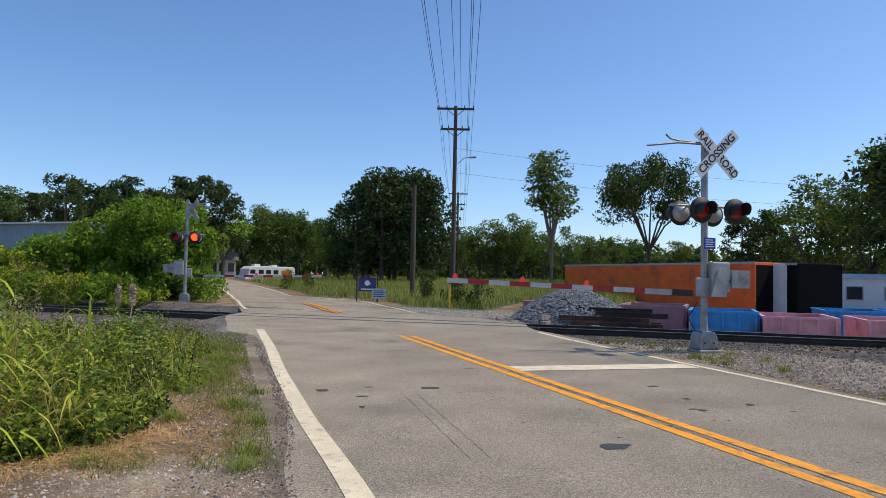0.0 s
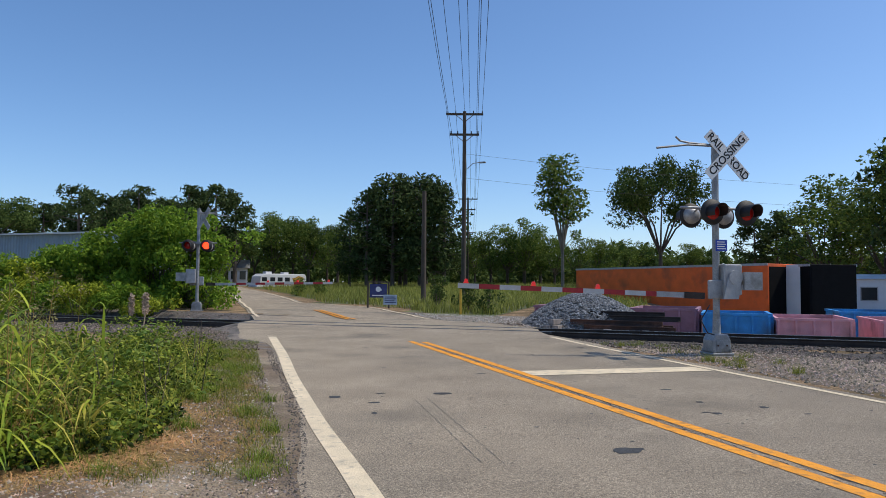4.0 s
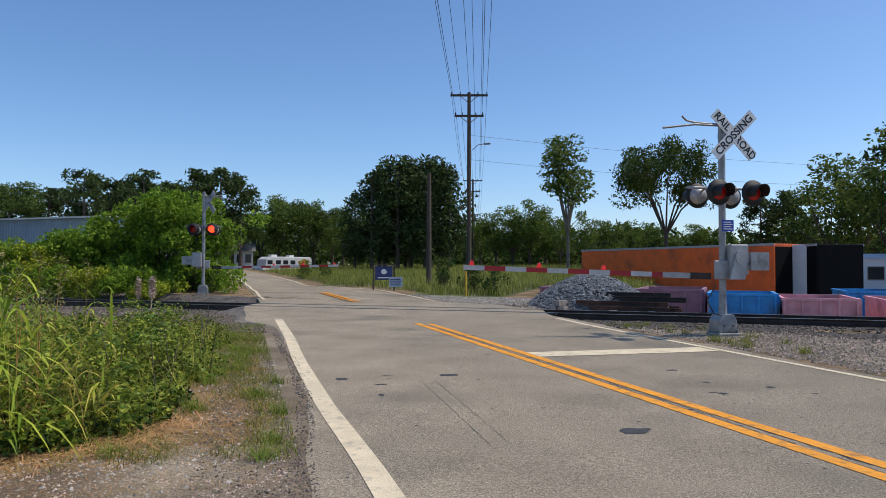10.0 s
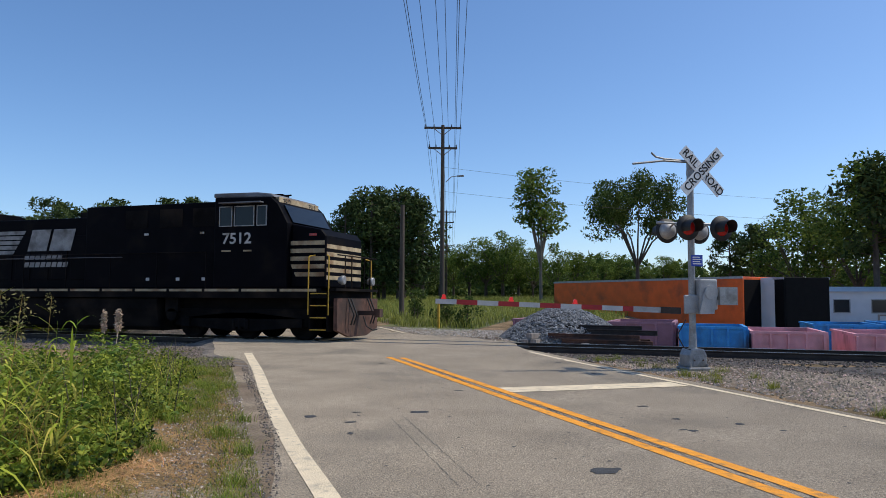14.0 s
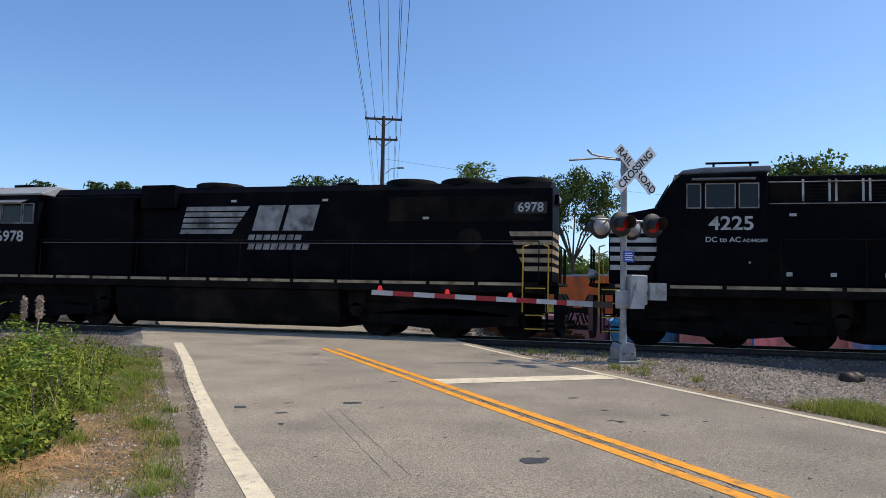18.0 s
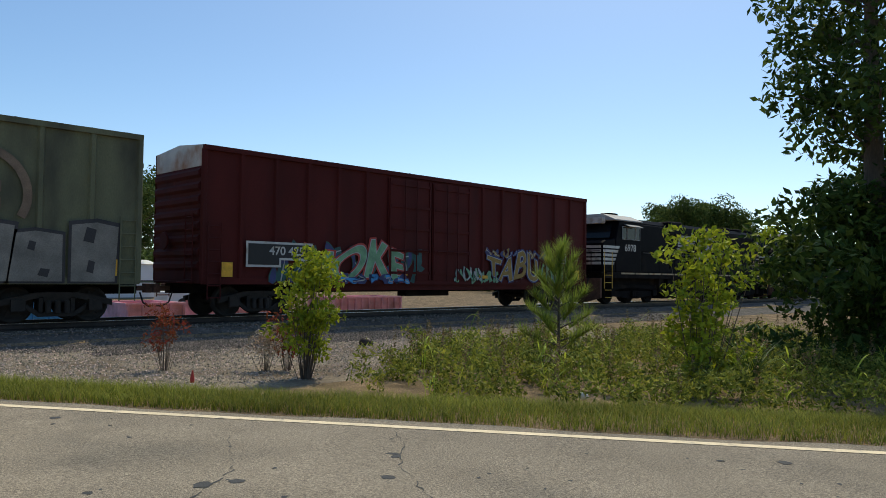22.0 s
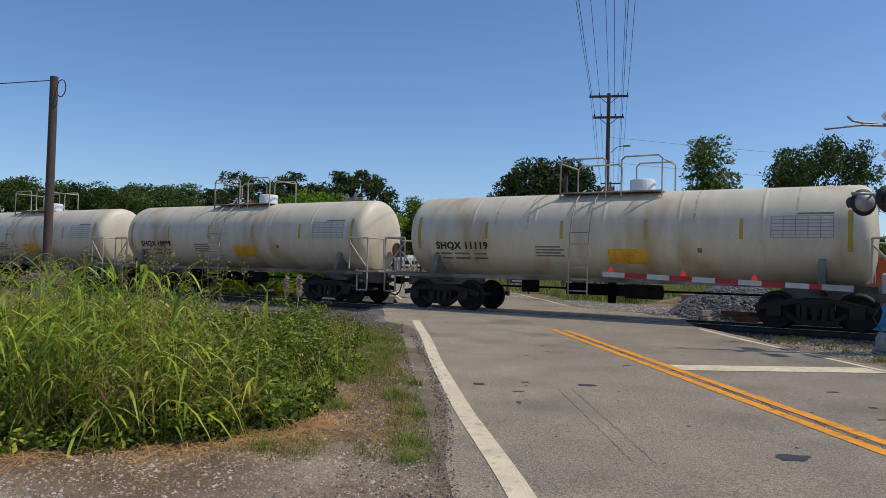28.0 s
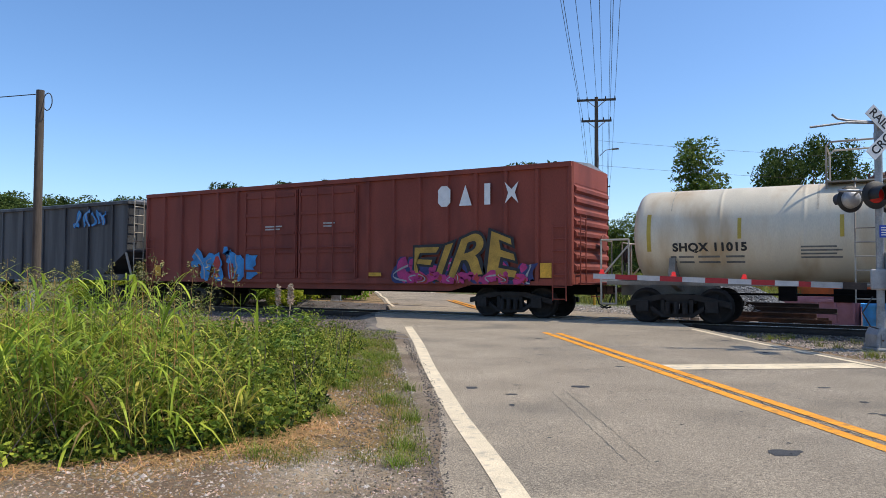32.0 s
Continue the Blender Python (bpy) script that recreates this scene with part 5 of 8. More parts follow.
    if orange:
        patch("orange_panel", 0.15, 1.25, zc - 0.82, zc - 0.42, decal_orange, "faded orange panel")
    return t, shell, patch


def hopper_car(length):
    half = length / 2
    h = half - 0.7
    t = thing("hopper_car", pose(0, 0, 0), "weathered grey covered hopper car with blue graffiti", "hopper car")
    b = part("body", Form().prism([(-h, 4.3), (-h + 0.1, 2.2), (-h + 2.0, 1.0), (h - 2.0, 1.0), (h - 0.1, 2.2), (h, 4.3)], "y", -1.45, 1.45), hopper_grey, t, "grey hopper body")
    part("top_chord", Form().box(-h - 0.1, h + 0.1, -1.55, 1.55, 4.2, 4.32), hopper_grey, b)
    part("roof_walk", Form().box(-h - 0.1, h + 0.1, -0.5, 0.5, 4.42, 4.47).box(-h, h, -1.2, 1.2, 4.3, 4.4), galv, b, "roof walkway")
    part("side_sill", Form().box(-half + 0.5, half - 0.5, -1.5, -1.4, 1.0, 1.25).box(-half + 0.5, half - 0.5, 1.4, 1.5, 1.0, 1.25), hopper_grey, t)
    for i in range(9):
        x = -h + 1 + (2 * h - 2) * i / 8
        part("side_rib", Form().box(x - 0.05, x + 0.05, -1.52, -1.45, 1.3, 4.2), hopper_grey, b)
    for e in (-1, 1):
        g = Form()
        for y in (-1.3, -0.85):
            g.rod((e * (h + 0.2), y, 1.1), (e * (h + 0.2), y, 4.4), 0.02)
        for k in range(9):
            g.rod((e * (h + 0.2), -1.3, 1.2 + k * 0.36), (e * (h + 0.2), -0.85, 1.2 + k * 0.36), 0.018)
        g.rod((e * (h + 0.3), -1.4, 1.0), (e * (h - 0.6), -1.4, 3.2), 0.05)
        part("end_ladder", g, frame_cream, t, "pale end ladder")
        part("slope_sheet", Form().box(e * (h + 0.2) - 0.35, e * (h + 0.2) + 0.35, -1.4, 1.4, 1.0, 1.1), hopper_grey, t)
        truck(t, e * (half - 2.4))
    coupler(t, half)
    splash(b, h - 3.6, h - 1.3, 3.3, 4.0, -1.53, ["blue"], 31, 4, "navy")
    return t


rust_streak = mat("rust_run", (0.58, 0.40, 0.17), 0.7, var=0.4, scale=5, bump=0.05)
grime_streak = mat("grime_run", (0.5, 0.44, 0.34), 0.7, var=0.3, scale=5, bump=0.05)
JOINTS = [0.0, 21.9, 43.7, 65.35, 85.6, 103.15, 117.5, 131.66, 145.95, 159.45, 173.05, 188.45, 202.75, 217.2, 232.0, 251.5, 268.3]
FRONT = (95.316, 132.313, -0.177, -2.40)


def front_x(t):
    u = (t - 22) / 10
    return sum(c * u ** i for i, c in enumerate(FRONT))


TRAIN = []


def consist():
    def put(ob, i, turned=False, slip=0.0):
        TRAIN.append((ob, 0.5 * (JOINTS[i] + JOINTS[i + 1]) + slip, turned))
    span = lambda i: JOINTS[i + 1] - JOINTS[i]
    put(ge_locomotive("7512", -1, "grimy black locomotive with rust-stained nose stripes leading the train", livery_tan, loco_roof_grey, -1.7), 0)
    put(ge_locomotive("4225", 1, "black locomotive with white nose stripes, running backwards", livery_white, loco_roof_grey, -3.3), 1, True, 0.5)
    put(emd_locomotive("6978", 1, "black six-axle locomotive with grey cab roof, running backwards"), 2, True, -0.06)
    b = boxcar(span(3), 4.93, boxcar_red, "red-brown high boxcar with gold and green graffiti", roof_white, (-2.6, 1.6), "red", 16)
    tag(b, "TABU", 4.2, 1.62, 1.3, "gold", "navy", 0.95)
    splash(b, 1.6, 3.2, 1.02, 1.5, -1.584, ["green", "green"], 3, 4, "green")
    splash(b, 6.1, 7.6, 1.02, 1.9, -1.584, ["green", "green", "grey"], 4, 5, "green")
    splash(b, 2.4, 6.4, 2.05, 2.45, -1.58, ["gold", "navy"], 6, 9, "navy")
    tag(b, "HOKE", -4.0, 1.66, 1.45, "green", "red", 1.05)
    splash(b, -6.6, -1.6, 1.02, 1.3, -1.61, ["blue", "navy"], 9, 8, "navy")
    splash(b, -7.4, -0.9, 1.0, 2.3, -1.58, ["teal", "navy", "teal"], 5, 9, "teal")
    splash(b, 0.6, 2.4, 1.1, 1.7, -1.62, ["white", "green"], 8, 5, "teal")
    bars(b, "data_box", livery_white, [(7.5, 7.9, 1.9, 1.95), (7.5, 7.9, 2.3, 2.35), (7.5, 7.55, 1.9, 2.35), (7.85, 7.9, 1.9, 2.35), (7.55, 7.85, 2.06, 2.1)], -1.58, -1)
    plate = part("data_panel", Form().box(-8.15, -5.8, -1.626, -1.62, 1.72, 2.27).box(-8.15, -6.95, -1.626, -1.62, 1.5, 1.72), livery_white, b, "white-edged number panel")
    part("panel_face", Form().box(-8.08, -5.87, -1.632, -1.626, 1.79, 2.2).box(-8.08, -7.02, -1.632, -1.626, 1.57, 1.79), sign_black, plate, "black number panel")
    side_text(plate, "road_number", "470 425", 0.36, livery_white, -6.75, -1.632, 1.99, -1, 1.05, label="white stencilled road number")
    put(b, 3)
    b = boxcar(span(4), 4.93, boxcar_green, "dull green boxcar covered in grey graffiti", galv, (-1.9, 2.3), "green", 13, 0.87)
    back = [(-7.85, 1.02), (-7.85, 2.6), (-7.0, 2.78), (-6.3, 2.1), (-5.9, 2.75), (-5.0, 2.55), (-4.3, 2.4), (-3.2, 2.52), (-2.2, 2.2), (-2.0, 1.6), (-2.5, 1.02)]
    part("graffiti", Form().prism(back, "y", -1.588, -1.58), graf["dusk"], b, "dark sprayed ground of the letters")
    fat_shapes = (
        [(-7.8, 1.05), (-7.8, 2.5), (-7.55, 2.55), (-7.6, 1.1)],
        [(-7.3, 2.2), (-7.4, 2.6), (-7.05, 2.7), (-6.95, 2.25)],
        [(-7.45, 1.1), (-7.25, 2.1), (-7.0, 2.1), (-6.4, 1.05)],
        [(-6.0, 2.1), (-5.8, 2.65), (-4.95, 2.45), (-4.8, 2.1), (-5.4, 1.95)],
        [(-6.4, 1.35), (-6.2, 2.0), (-5.5, 1.85), (-5.85, 1.4), (-5.1, 1.3), (-5.2, 1.05)],
        [(-4.9, 1.15), (-4.75, 1.9), (-4.4, 1.9), (-4.3, 1.4), (-4.0, 1.4), (-3.95, 2.35), (-3.6, 2.4), (-3.55, 1.1)],
        [(-3.5, 2.0), (-3.45, 2.42), (-2.5, 2.2), (-2.9, 1.1), (-3.4, 1.1), (-3.0, 1.95)],
    )
    for k, shape in enumerate(fat_shapes):
        part("graffiti", Form().prism(shape, "y", -1.593, -1.586), graf["silver"], b, "dull silver sprayed letter shape")
        rim = Form()
        for (xa, za), (xb, zb) in zip(shape, shape[1:] + shape[:1]):
            rim.rod((xa, -1.592, za), (xb, -1.592, zb), 0.022, 5)
        part("graffiti", rim, graf["black"], b, "black sprayed outline")
    for k, (a0, a1) in enumerate(((2.6, 3.7), (3.8, 4.8), (4.95, 6.0), (6.2, 7.3))):
        blocks(b, a0, a1, 1.05, 2.35 + 0.12 * (k % 2), -1.585, "silver", "dusk", 40 + k, 1)
    splash(b, -1.4, 1.6, 1.05, 2.0, -1.63, ["teal", "gold", "grey"], 15, 5, "black")
    rose = mat("faded_rose_emblem", (0.165, 0.115, 0.078), 0.7, bump=0)
    ring = [math.pi * i / 18 - 0.5 for i in range(25)]
    arc = [(4.04 + 1.22 * math.cos(a), 3.1 + 1.18 * math.sin(a)) for a in ring] + [(4.04 + 1.02 * math.cos(a), 3.1 + 0.98 * math.sin(a)) for a in reversed(ring)]
    em = part("emblem", Form().prism(arc, "y", -1.586, -1.578), rose, b, "faded round leaf emblem")
    for k in range(3):
        for s in (-1, 1):
            part("leaf_mark", Form().prism([(4.04, 3.0 + k * 0.4), (4.04 + s * 0.55, 2.6 + k * 0.4), (4.04 + s * 0.55, 2.34 + k * 0.4), (4.04, 2.74 + k * 0.4)], "y", -1.586, -1.578), rose, em)
    plate = part("data_panel", Form().box(-7.1, -6.4, -1.6, -1.58, 2.6, 2.9), sign_black, b, "black patch behind the letters")
    side_text(plate, "reporting_mark", "TOE", 0.28, livery_white, -6.75, -1.602, 2.75, -1, 1.15, label="white stencilled letters")
    side_text(b, "reporting_mark", "22", 0.3, livery_white, -6.77, -1.602, 2.34, -1, 1.0, label="white stencilled figures")
    for q in ((-7.77, -7.28, 1.21, 1.38), (-6.95, -6.55, 1.26, 1.43), (-5.43, -5.05, 1.07, 1.15), (-3.34, -2.95, 1.06, 1.14)):
        bars(b, "reflector", decal_orange, [q], -1.6, -1)
    put(b, 4, False, 0.25)
    t, shell, patch = tank_car(span(5), "rust-streaked tan tank car with dark lower half", tank_rust, 1.27, 2.37, None, 0, False, "rust", "206024", inset=1.05, mark="SHPX")
    for i in range(6):
        patch("name_bar", 2.6 + i * 0.38, 2.6 + i * 0.38 + 0.26, 2.95, 3.22, mat("faded_name_paint", (0.24, 0.235, 0.20), 0.7, var=0.2, bump=0), "faded grey painted name")
    put(t, 5)
    t, shell, patch = tank_car(span(6), "white tank car with black belly and rusty top", tank_white, 1.28, 2.44, tank_black, 4, False, "cream", "301542", mark="UTLX")
    for k, words in enumerate(("CALCIUM CARBONATE", "OR CLAY SLURRY ONLY")):
        at = Matrix.Translation((4.25, -1.275 + 0.03 * k - 0.055, 2.98 - k * 0.2)) @ Euler((radians(70), 0, 0)).to_matrix().to_4x4()
        lettering("stencil", words, 0.175, decal_black, shell, at, 0.003, 1.02, "black stencilled warning words")
    put(t, 6, False, -0.18)
    for i, (num, lab, pm, slip, inset) in enumerate((("11102", "cream tank car with rust-stained top and orange panel", tank_tan, 0.125, 0.675), ("64900", "clean white tank car with rusty top fittings", tank_white, 0.2, 0.94),
                                                     ("11045", "cream tank car with dark streaks and orange panel", tank_cream, 0.375, 0.5), ("11119", "grey-streaked cream tank car with orange panel", tank_cream, 0.45, 1.0),
                                                     ("10989", "cream tank car with faded orange panel", tank_cream, 0.42, 0.63), ("11164", "off-white tank car with bright orange panel", tank_cream, 0.54, 0.75), ("11015", "cream tank car with weathered top", tank_cream, 0.2, 1.05))):
        t, shell, patch = tank_car(span(7 + i), lab, pm, 1.27, 2.37, None, 6, num != "64900", "white", num, inset=inset, mark="" if num == "64900" else "SHQX")
        put(t, 7 + i, False, slip)
    b = boxcar(span(14), 4.47, boxcar_orange, "faded red boxcar with white letters and bright graffiti", boxcar_orange, (-3.6, 1.6), "gatx", 18)
    for x in (4.75, 5.5, 6.25, 7.05):
        slanted(b, "painted_mark", sign_white, [{4.75: [(4.75, 3.5), (4.87, 3.38), (5.07, 3.38), (5.19, 3.5), (5.19, 3.9), (5.07, 4.02), (4.87, 4.02), (4.75, 3.9)], 5.5: [(5.5, 3.38), (5.94, 3.38), (5.72, 4.02)],
                                                    6.25: [(6.37, 3.38), (6.57, 3.38), (6.57, 4.02), (6.37, 4.02)], 7.05: [(7.05, 3.38), (7.27, 3.6), (7.49, 3.38), (7.38, 3.7), (7.49, 4.02), (7.27, 3.8), (7.05, 4.02), (7.16, 3.7)]}[x]], -1.58, -1)
    splash(b, 2.9, 8.2, 1.02, 1.75, -1.58, ["navy", "pink"], 22, 8, "navy", 1.5)
    tag(b, "FIRE", 5.5, 1.72, 1.5, "yellow", "black", 1.25)
    splash(b, 3.4, 7.8, 1.02, 1.32, -1.606, ["pink", "pink", "red"], 24, 9, "pink", 1.3)
    splash(b, -6.2, -3.0, 1.05, 2.2, -1.6, ["blue", "blue", "blue", "red"], 23, 6, "blue", 2.0)
    bars(b, "data_text", livery_white, [(-2.5, -1.7, 2.95, 3.0), (-2.5, -1.8, 2.85, 2.9), (0.2, 0.7, 3.0, 3.05), (0.2, 0.55, 2.9, 2.95)], -1.62, -1)
    put(b, 14)
    put(hopper_car(span(15)), 15)


consist()

# ---- crossing signals ----


def lamp_unit(parent, at, glow, name="signal_lamp"):
    """A flasher: round black background, visor, lens, grey housing behind. Local -y faces the traffic."""
    f = Form().lathe([(0.02, 0.0), (0.25, 0.0), (0.255, 0.012), (0.25, 0.024), (0.02, 0.024)], (0, 0, 0), "y", 28)
    lamp = part(name, f, lamp_black, parent, "black round signal background", at=at)
    f = Form()
    n, vs, fs = 14, [], []
    for y, r in ((-0.005, 0.155), (-0.30, 0.145)):
        for i in range(n + 1):
            a = radians(-35) + radians(250) * i / n
            vs.append((r * math.cos(a), y - (0.0 if y > -0.1 else 0.05 * math.sin(a)), r * math.sin(a)))
    f.add(vs, [(i, i + 1, n + 2 + i, n + 1 + i) for i in range(n)], True)
    part("visor", f, lamp_black, lamp, "black hood visor")
    part("lens", Form().lathe([(0.15, -0.005), (0.13, -0.035), (0.07, -0.05), (0.01, -0.055)], (0, 0, 0), "y", 20), glow, lamp, "red lens")
    part("housing", Form().lathe([(0.02, 0.17), (0.1, 0.16), (0.16, 0.11), (0.18, 0.025)], (0, 0, 0), "y", 20), alu, lamp, "grey lamp housing")
    return lamp


def crossing_signal(x, y, z, facing, arm_yaw, arm_len, arm_rise, glow_front, glow_back, near, label, buck_turn=0):
    """facing: yaw of the traffic side (local -y). Mast, crossbuck, flashers, gate mechanism and arm."""
    t = thing("crossing_signal", pose(x, y, z, 0, 0, facing), label, "crossing signal", "crossing signals")
    f = Form().box(-0.24, 0.24, -0.24, 0.24, 0.0, 0.06)
    f.prism([(-0.2, 0.06), (0.2, 0.06), (0.2, 0.3), (0.14, 0.42), (-0.14, 0.42), (-0.2, 0.3)], "y", -0.18, 0.18)
    base = part("base", f, galv, t, "cast junction box base", bevel=0.02)
    for sx in (-0.19, 0.19):
        for sy in (-0.19, 0.19):
            part("anchor_bolt", Form().rod((sx, sy, 0.05), (sx, sy, 0.13), 0.025, 6), galv, base)
    part("access_door", Form().box(-0.12, 0.12, -0.192, -0.182, 0.1, 0.3), galv, base)
    for sx in (-0.1, 0.1):
        part("door_bolt", Form().rod((sx, -0.19, 0.2), (sx, -0.205, 0.2), 0.018, 6), rust_steel, base)
    part("foundation", Form().box(-0.3, 0.3, -0.3, 0.3, -0.6, -0.004), concrete, t, "concrete foundation")
    part("mast", Form().rod((0, 0, 0.4), (0, 0, 0.75), 0.085, 16, 0.074).rod((0, 0, 0.75), (0, 0, 4.4), 0.069, 16).rod((0, 0, 4.4), (0, 0, 4.43), 0.077, 16), galv, t, "galvanised mast")
    # crossbuck
    cb = part("crossbuck", Form().box(-0.05, 0.05, -0.2, 0.06, 3.95, 4.05), galv, t, "mounting bracket")
    for sgn in (1, -1):
        m = Euler((0, 0, radians(buck_turn))).to_matrix().to_4x4() @ Matrix.Translation((0.13 if near else 0, -0.22 - (0.012 if sgn > 0 else 0.0), 4.0)) @ Euler((0, radians(-45 * sgn), 0)).to_matrix().to_4x4()
        bl = part("blade", Form().box(-0.61, 0.61, -0.004, 0.004, -0.115, 0.115, m), sign_white, cb, "white reflective crossbuck blade")
        part("blade_edge", Form().box(-0.612, 0.612, 0.0042, 0.008, -0.117, 0.117, m), alu, bl)
        if near:
            ta = m @ Matrix.Translation((0, -0.0055, 0)) @ Euler((radians(90), 0, 0)).to_matrix().to_4x4()
            if sgn > 0:
                lettering("lettering", "CROSSING", 0.22, sign_black, cb, ta, 0.001, 1.02, "black lettering")
            else:
                lettering("lettering", "RAIL", 0.22, sign_black, cb, ta @ Matrix.Translation((-0.36, 0, 0)), 0.001, 0.95, "black lettering")
                lettering("lettering", "ROAD", 0.22, sign_black, cb, ta @ Matrix.Translation((0.36, 0, 0)), 0.001, 0.9, "black lettering")
    # lamps on a cross arm
    part("cross_arm", Form().rod((-0.78, 0.0, 2.95), (0.78, 0.0, 2.95), 0.028, 10).box(-0.11, 0.11, -0.1, 0.1, 2.9, 3.0), galv, t, "lamp cross arm")
    for sx, g in ((-0.42, glow_front[0]), (0.42, glow_front[1])):
        lamp_unit(t, pose(sx * 0.9, -0.48, 2.82, 0, 0, 0), g)
    for sx, g in ((-0.42, glow_back[0]), (0.42, glow_back[1])):
        lamp_unit(t, pose(sx * 0.9, 0.3, 2.82, 0, 0, 180), g)
    f = Form()
    for sx in (-0.42, 0.42):
        for sy in (-1, 1):
            f.rod((sx * 0.9, 0, 2.95), (sx * 0.9, sy * (0.38 if sy < 0 else 0.2), 2.86), 0.02, 8)
    part("lamp_bracket", f, galv, t)
    # bent conduit arm near the top
    f = Form().pipe([(0, 0.05, 4.25), (-0.55, 0.05, 4.27), (-0.75, 0.05, 4.3), (-0.85, 0.05, 4.38)], 0.02).pipe([(-0.05, 0.0, 4.22), (-0.6, 0.0, 4.22), (-1.3, 0.0, 4.12)], 0.022)
    part("bent_arm", f, galv, t, "bent pipe arms")
    if near:
        s = part("notice", Form().box(-0.06, 0.2, -0.09, -0.085, 2.08, 2.31), sign_blue, t, "blue emergency notice")
        f = Form()
        for k in range(4):
            f.box(-0.03, 0.17 - 0.03 * (k % 2), -0.094, -0.0902, 2.12 + k * 0.045, 2.138 + k * 0.045)
        part("notice_text", f, sign_white, s)
    # gate mechanism
    mech = part("gate_mechanism", Form().box(0.06, 0.46, -0.2, 0.2, 1.2, 1.82).box(-0.25, 0.3, -0.12, -0.07, 1.12, 1.5), alu, t, "grey gate mechanism box", bevel=0.03)
    part("gear_cover", Form().rod((0.28, -0.2, 1.55), (0.28, -0.26, 1.55), 0.15, 18).prism([(0.12, 1.55), (0.42, 1.55), (0.34, 1.12), (0.0, 1.12)], "y", -0.25, -0.2), alu, mech)
    part("counterweight", Form().box(0.44, 0.85, -0.3, -0.24, 1.3, 1.66).box(0.44, 0.85, 0.2, 0.26, 1.3, 1.66).box(0.44, 0.5, -0.24, 0.2, 1.4, 1.5), galv, mech, "steel counterweight plates")
    f = Form().pipe([(-0.25, -0.15, 1.0), (-0.45, -0.15, 0.7), (-0.3, -0.15, 0.45), (-0.1, -0.12, 0.4)], 0.012)
    part("cable", f, wire_mat, mech)
    # arm in its own yaw, starting at the mechanism
    am = Euler((0, 0, radians(arm_yaw - facing))).to_matrix().to_4x4()
    L0 = 0.35
    tilt = math.atan2(arm_rise, arm_len)
    arm_m = Matrix.Translation((0, -0.18, 1.17)) @ am @ Euler((0, -tilt, 0)).to_matrix().to_4x4()
    arm = part("gate_arm", Form().box(L0, L0 + 0.4, -0.045, -0.03, -0.065, 0.065).box(L0, L0 + 0.4, 0.03, 0.045, -0.065, 0.065).box(L0 + 0.05, L0 + 0.36, -0.03, 0.03, -0.03, 0.03), steel_rail, t, "arm mounting bracket", at=arm_m)
    part("arm_root", Form().box(L0 + 0.4, L0 + 0.95, -0.02, 0.02, -0.055, 0.055), alu, arm, "grey arm root")
    x1, k = arm_len, 0
    while x1 > L0 + 1.0:
        x0 = max(x1 - 0.415, L0 + 0.95)
        part("stripe", Form().box(x0, x1, -0.018, 0.018, -0.048, 0.048), gate_red if k % 2 else arm_white, arm, "red band" if k % 2 else "white band")
        x1, k = x0, k + 1
    for d in (0.16, 1.5, 2.78):
        part("arm_lamp", Form().box(arm_len - d - 0.05, arm_len - d + 0.05, -0.03, 0.03, 0.05, 0.08).rod((arm_len - d, -0.03, 0.105), (arm_len - d, 0.03, 0.105), 0.038, 12), arm_glow, arm, "glowing red arm lamp")
    return t


# the near signal faces traffic coming up the road, the far one the other way
crossing_signal(-0.12, 15.87, 0.16, 34, 201, 5.25, 0.18, (red_glow_dim, red_glow_dim), (red_lens, red_lens), True, "galvanised crossing signal with crossbuck, red flashers and lowered gate arm")
crossing_signal(-21.1, 26.0, 0.34, 210, 21, 5.8, 0.1, (red_lens, red_lens), (red_glow, red_glow_dim), False, "galvanised crossing signal seen from behind, gate arm lowered", -48)

# ---- poles and wires ----


def sag(a, b, drop, n=14):
    a, b = Vector(a), Vector(b)
    return [a.lerp(b, i / n) - Vector((0, 0, drop * 4 * (i / n) * (1 - i / n))) for i in range(n + 1)]


LINE = Vector((-0.345, 0.9386))      # direction of the power line
ACROSS = Vector((0.9386, 0.345))
POLE0 = Vector((-15.72, 45.4))


def power_pole(p, z, top, label):
    t = thing("utility_pole", pose(p.x, p.y, z), label, "utility pole", "power line poles")
    part("pole", Form().rod((0, 0, -0.3), (0, 0, top - z), 0.17, 14, 0.11), wood_pole, t)
    for zz, w in ((top - z - 0.25, 1.22), (top - z - 1.6, 0.95)):
        a = part("cross_arm", Form().box(-w, w, -0.06, 0.06, zz, zz + 0.13, Euler((0, 0, math.atan2(ACROSS.y, ACROSS.x))).to_matrix().to_4x4()), wood_pole, t, "wooden cross arm")
        f = Form()
        for s in (-1, 1):
            f.rod((ACROSS.x * s * 0.55, ACROSS.y * s * 0.55, zz), (0, 0, zz - 0.45), 0.025, 6)
        part("brace", f, grey_wood, a)
        for s in (-1, -0.5, 0.5, 1):
            c = (ACROSS.x * s * (w - 0.06), ACROSS.y * s * (w - 0.06))
            part("insulator", Form().rod((*c, zz + 0.13), (*c, zz + 0.3), 0.045, 8, 0.03), wire_mat, a)
    return t


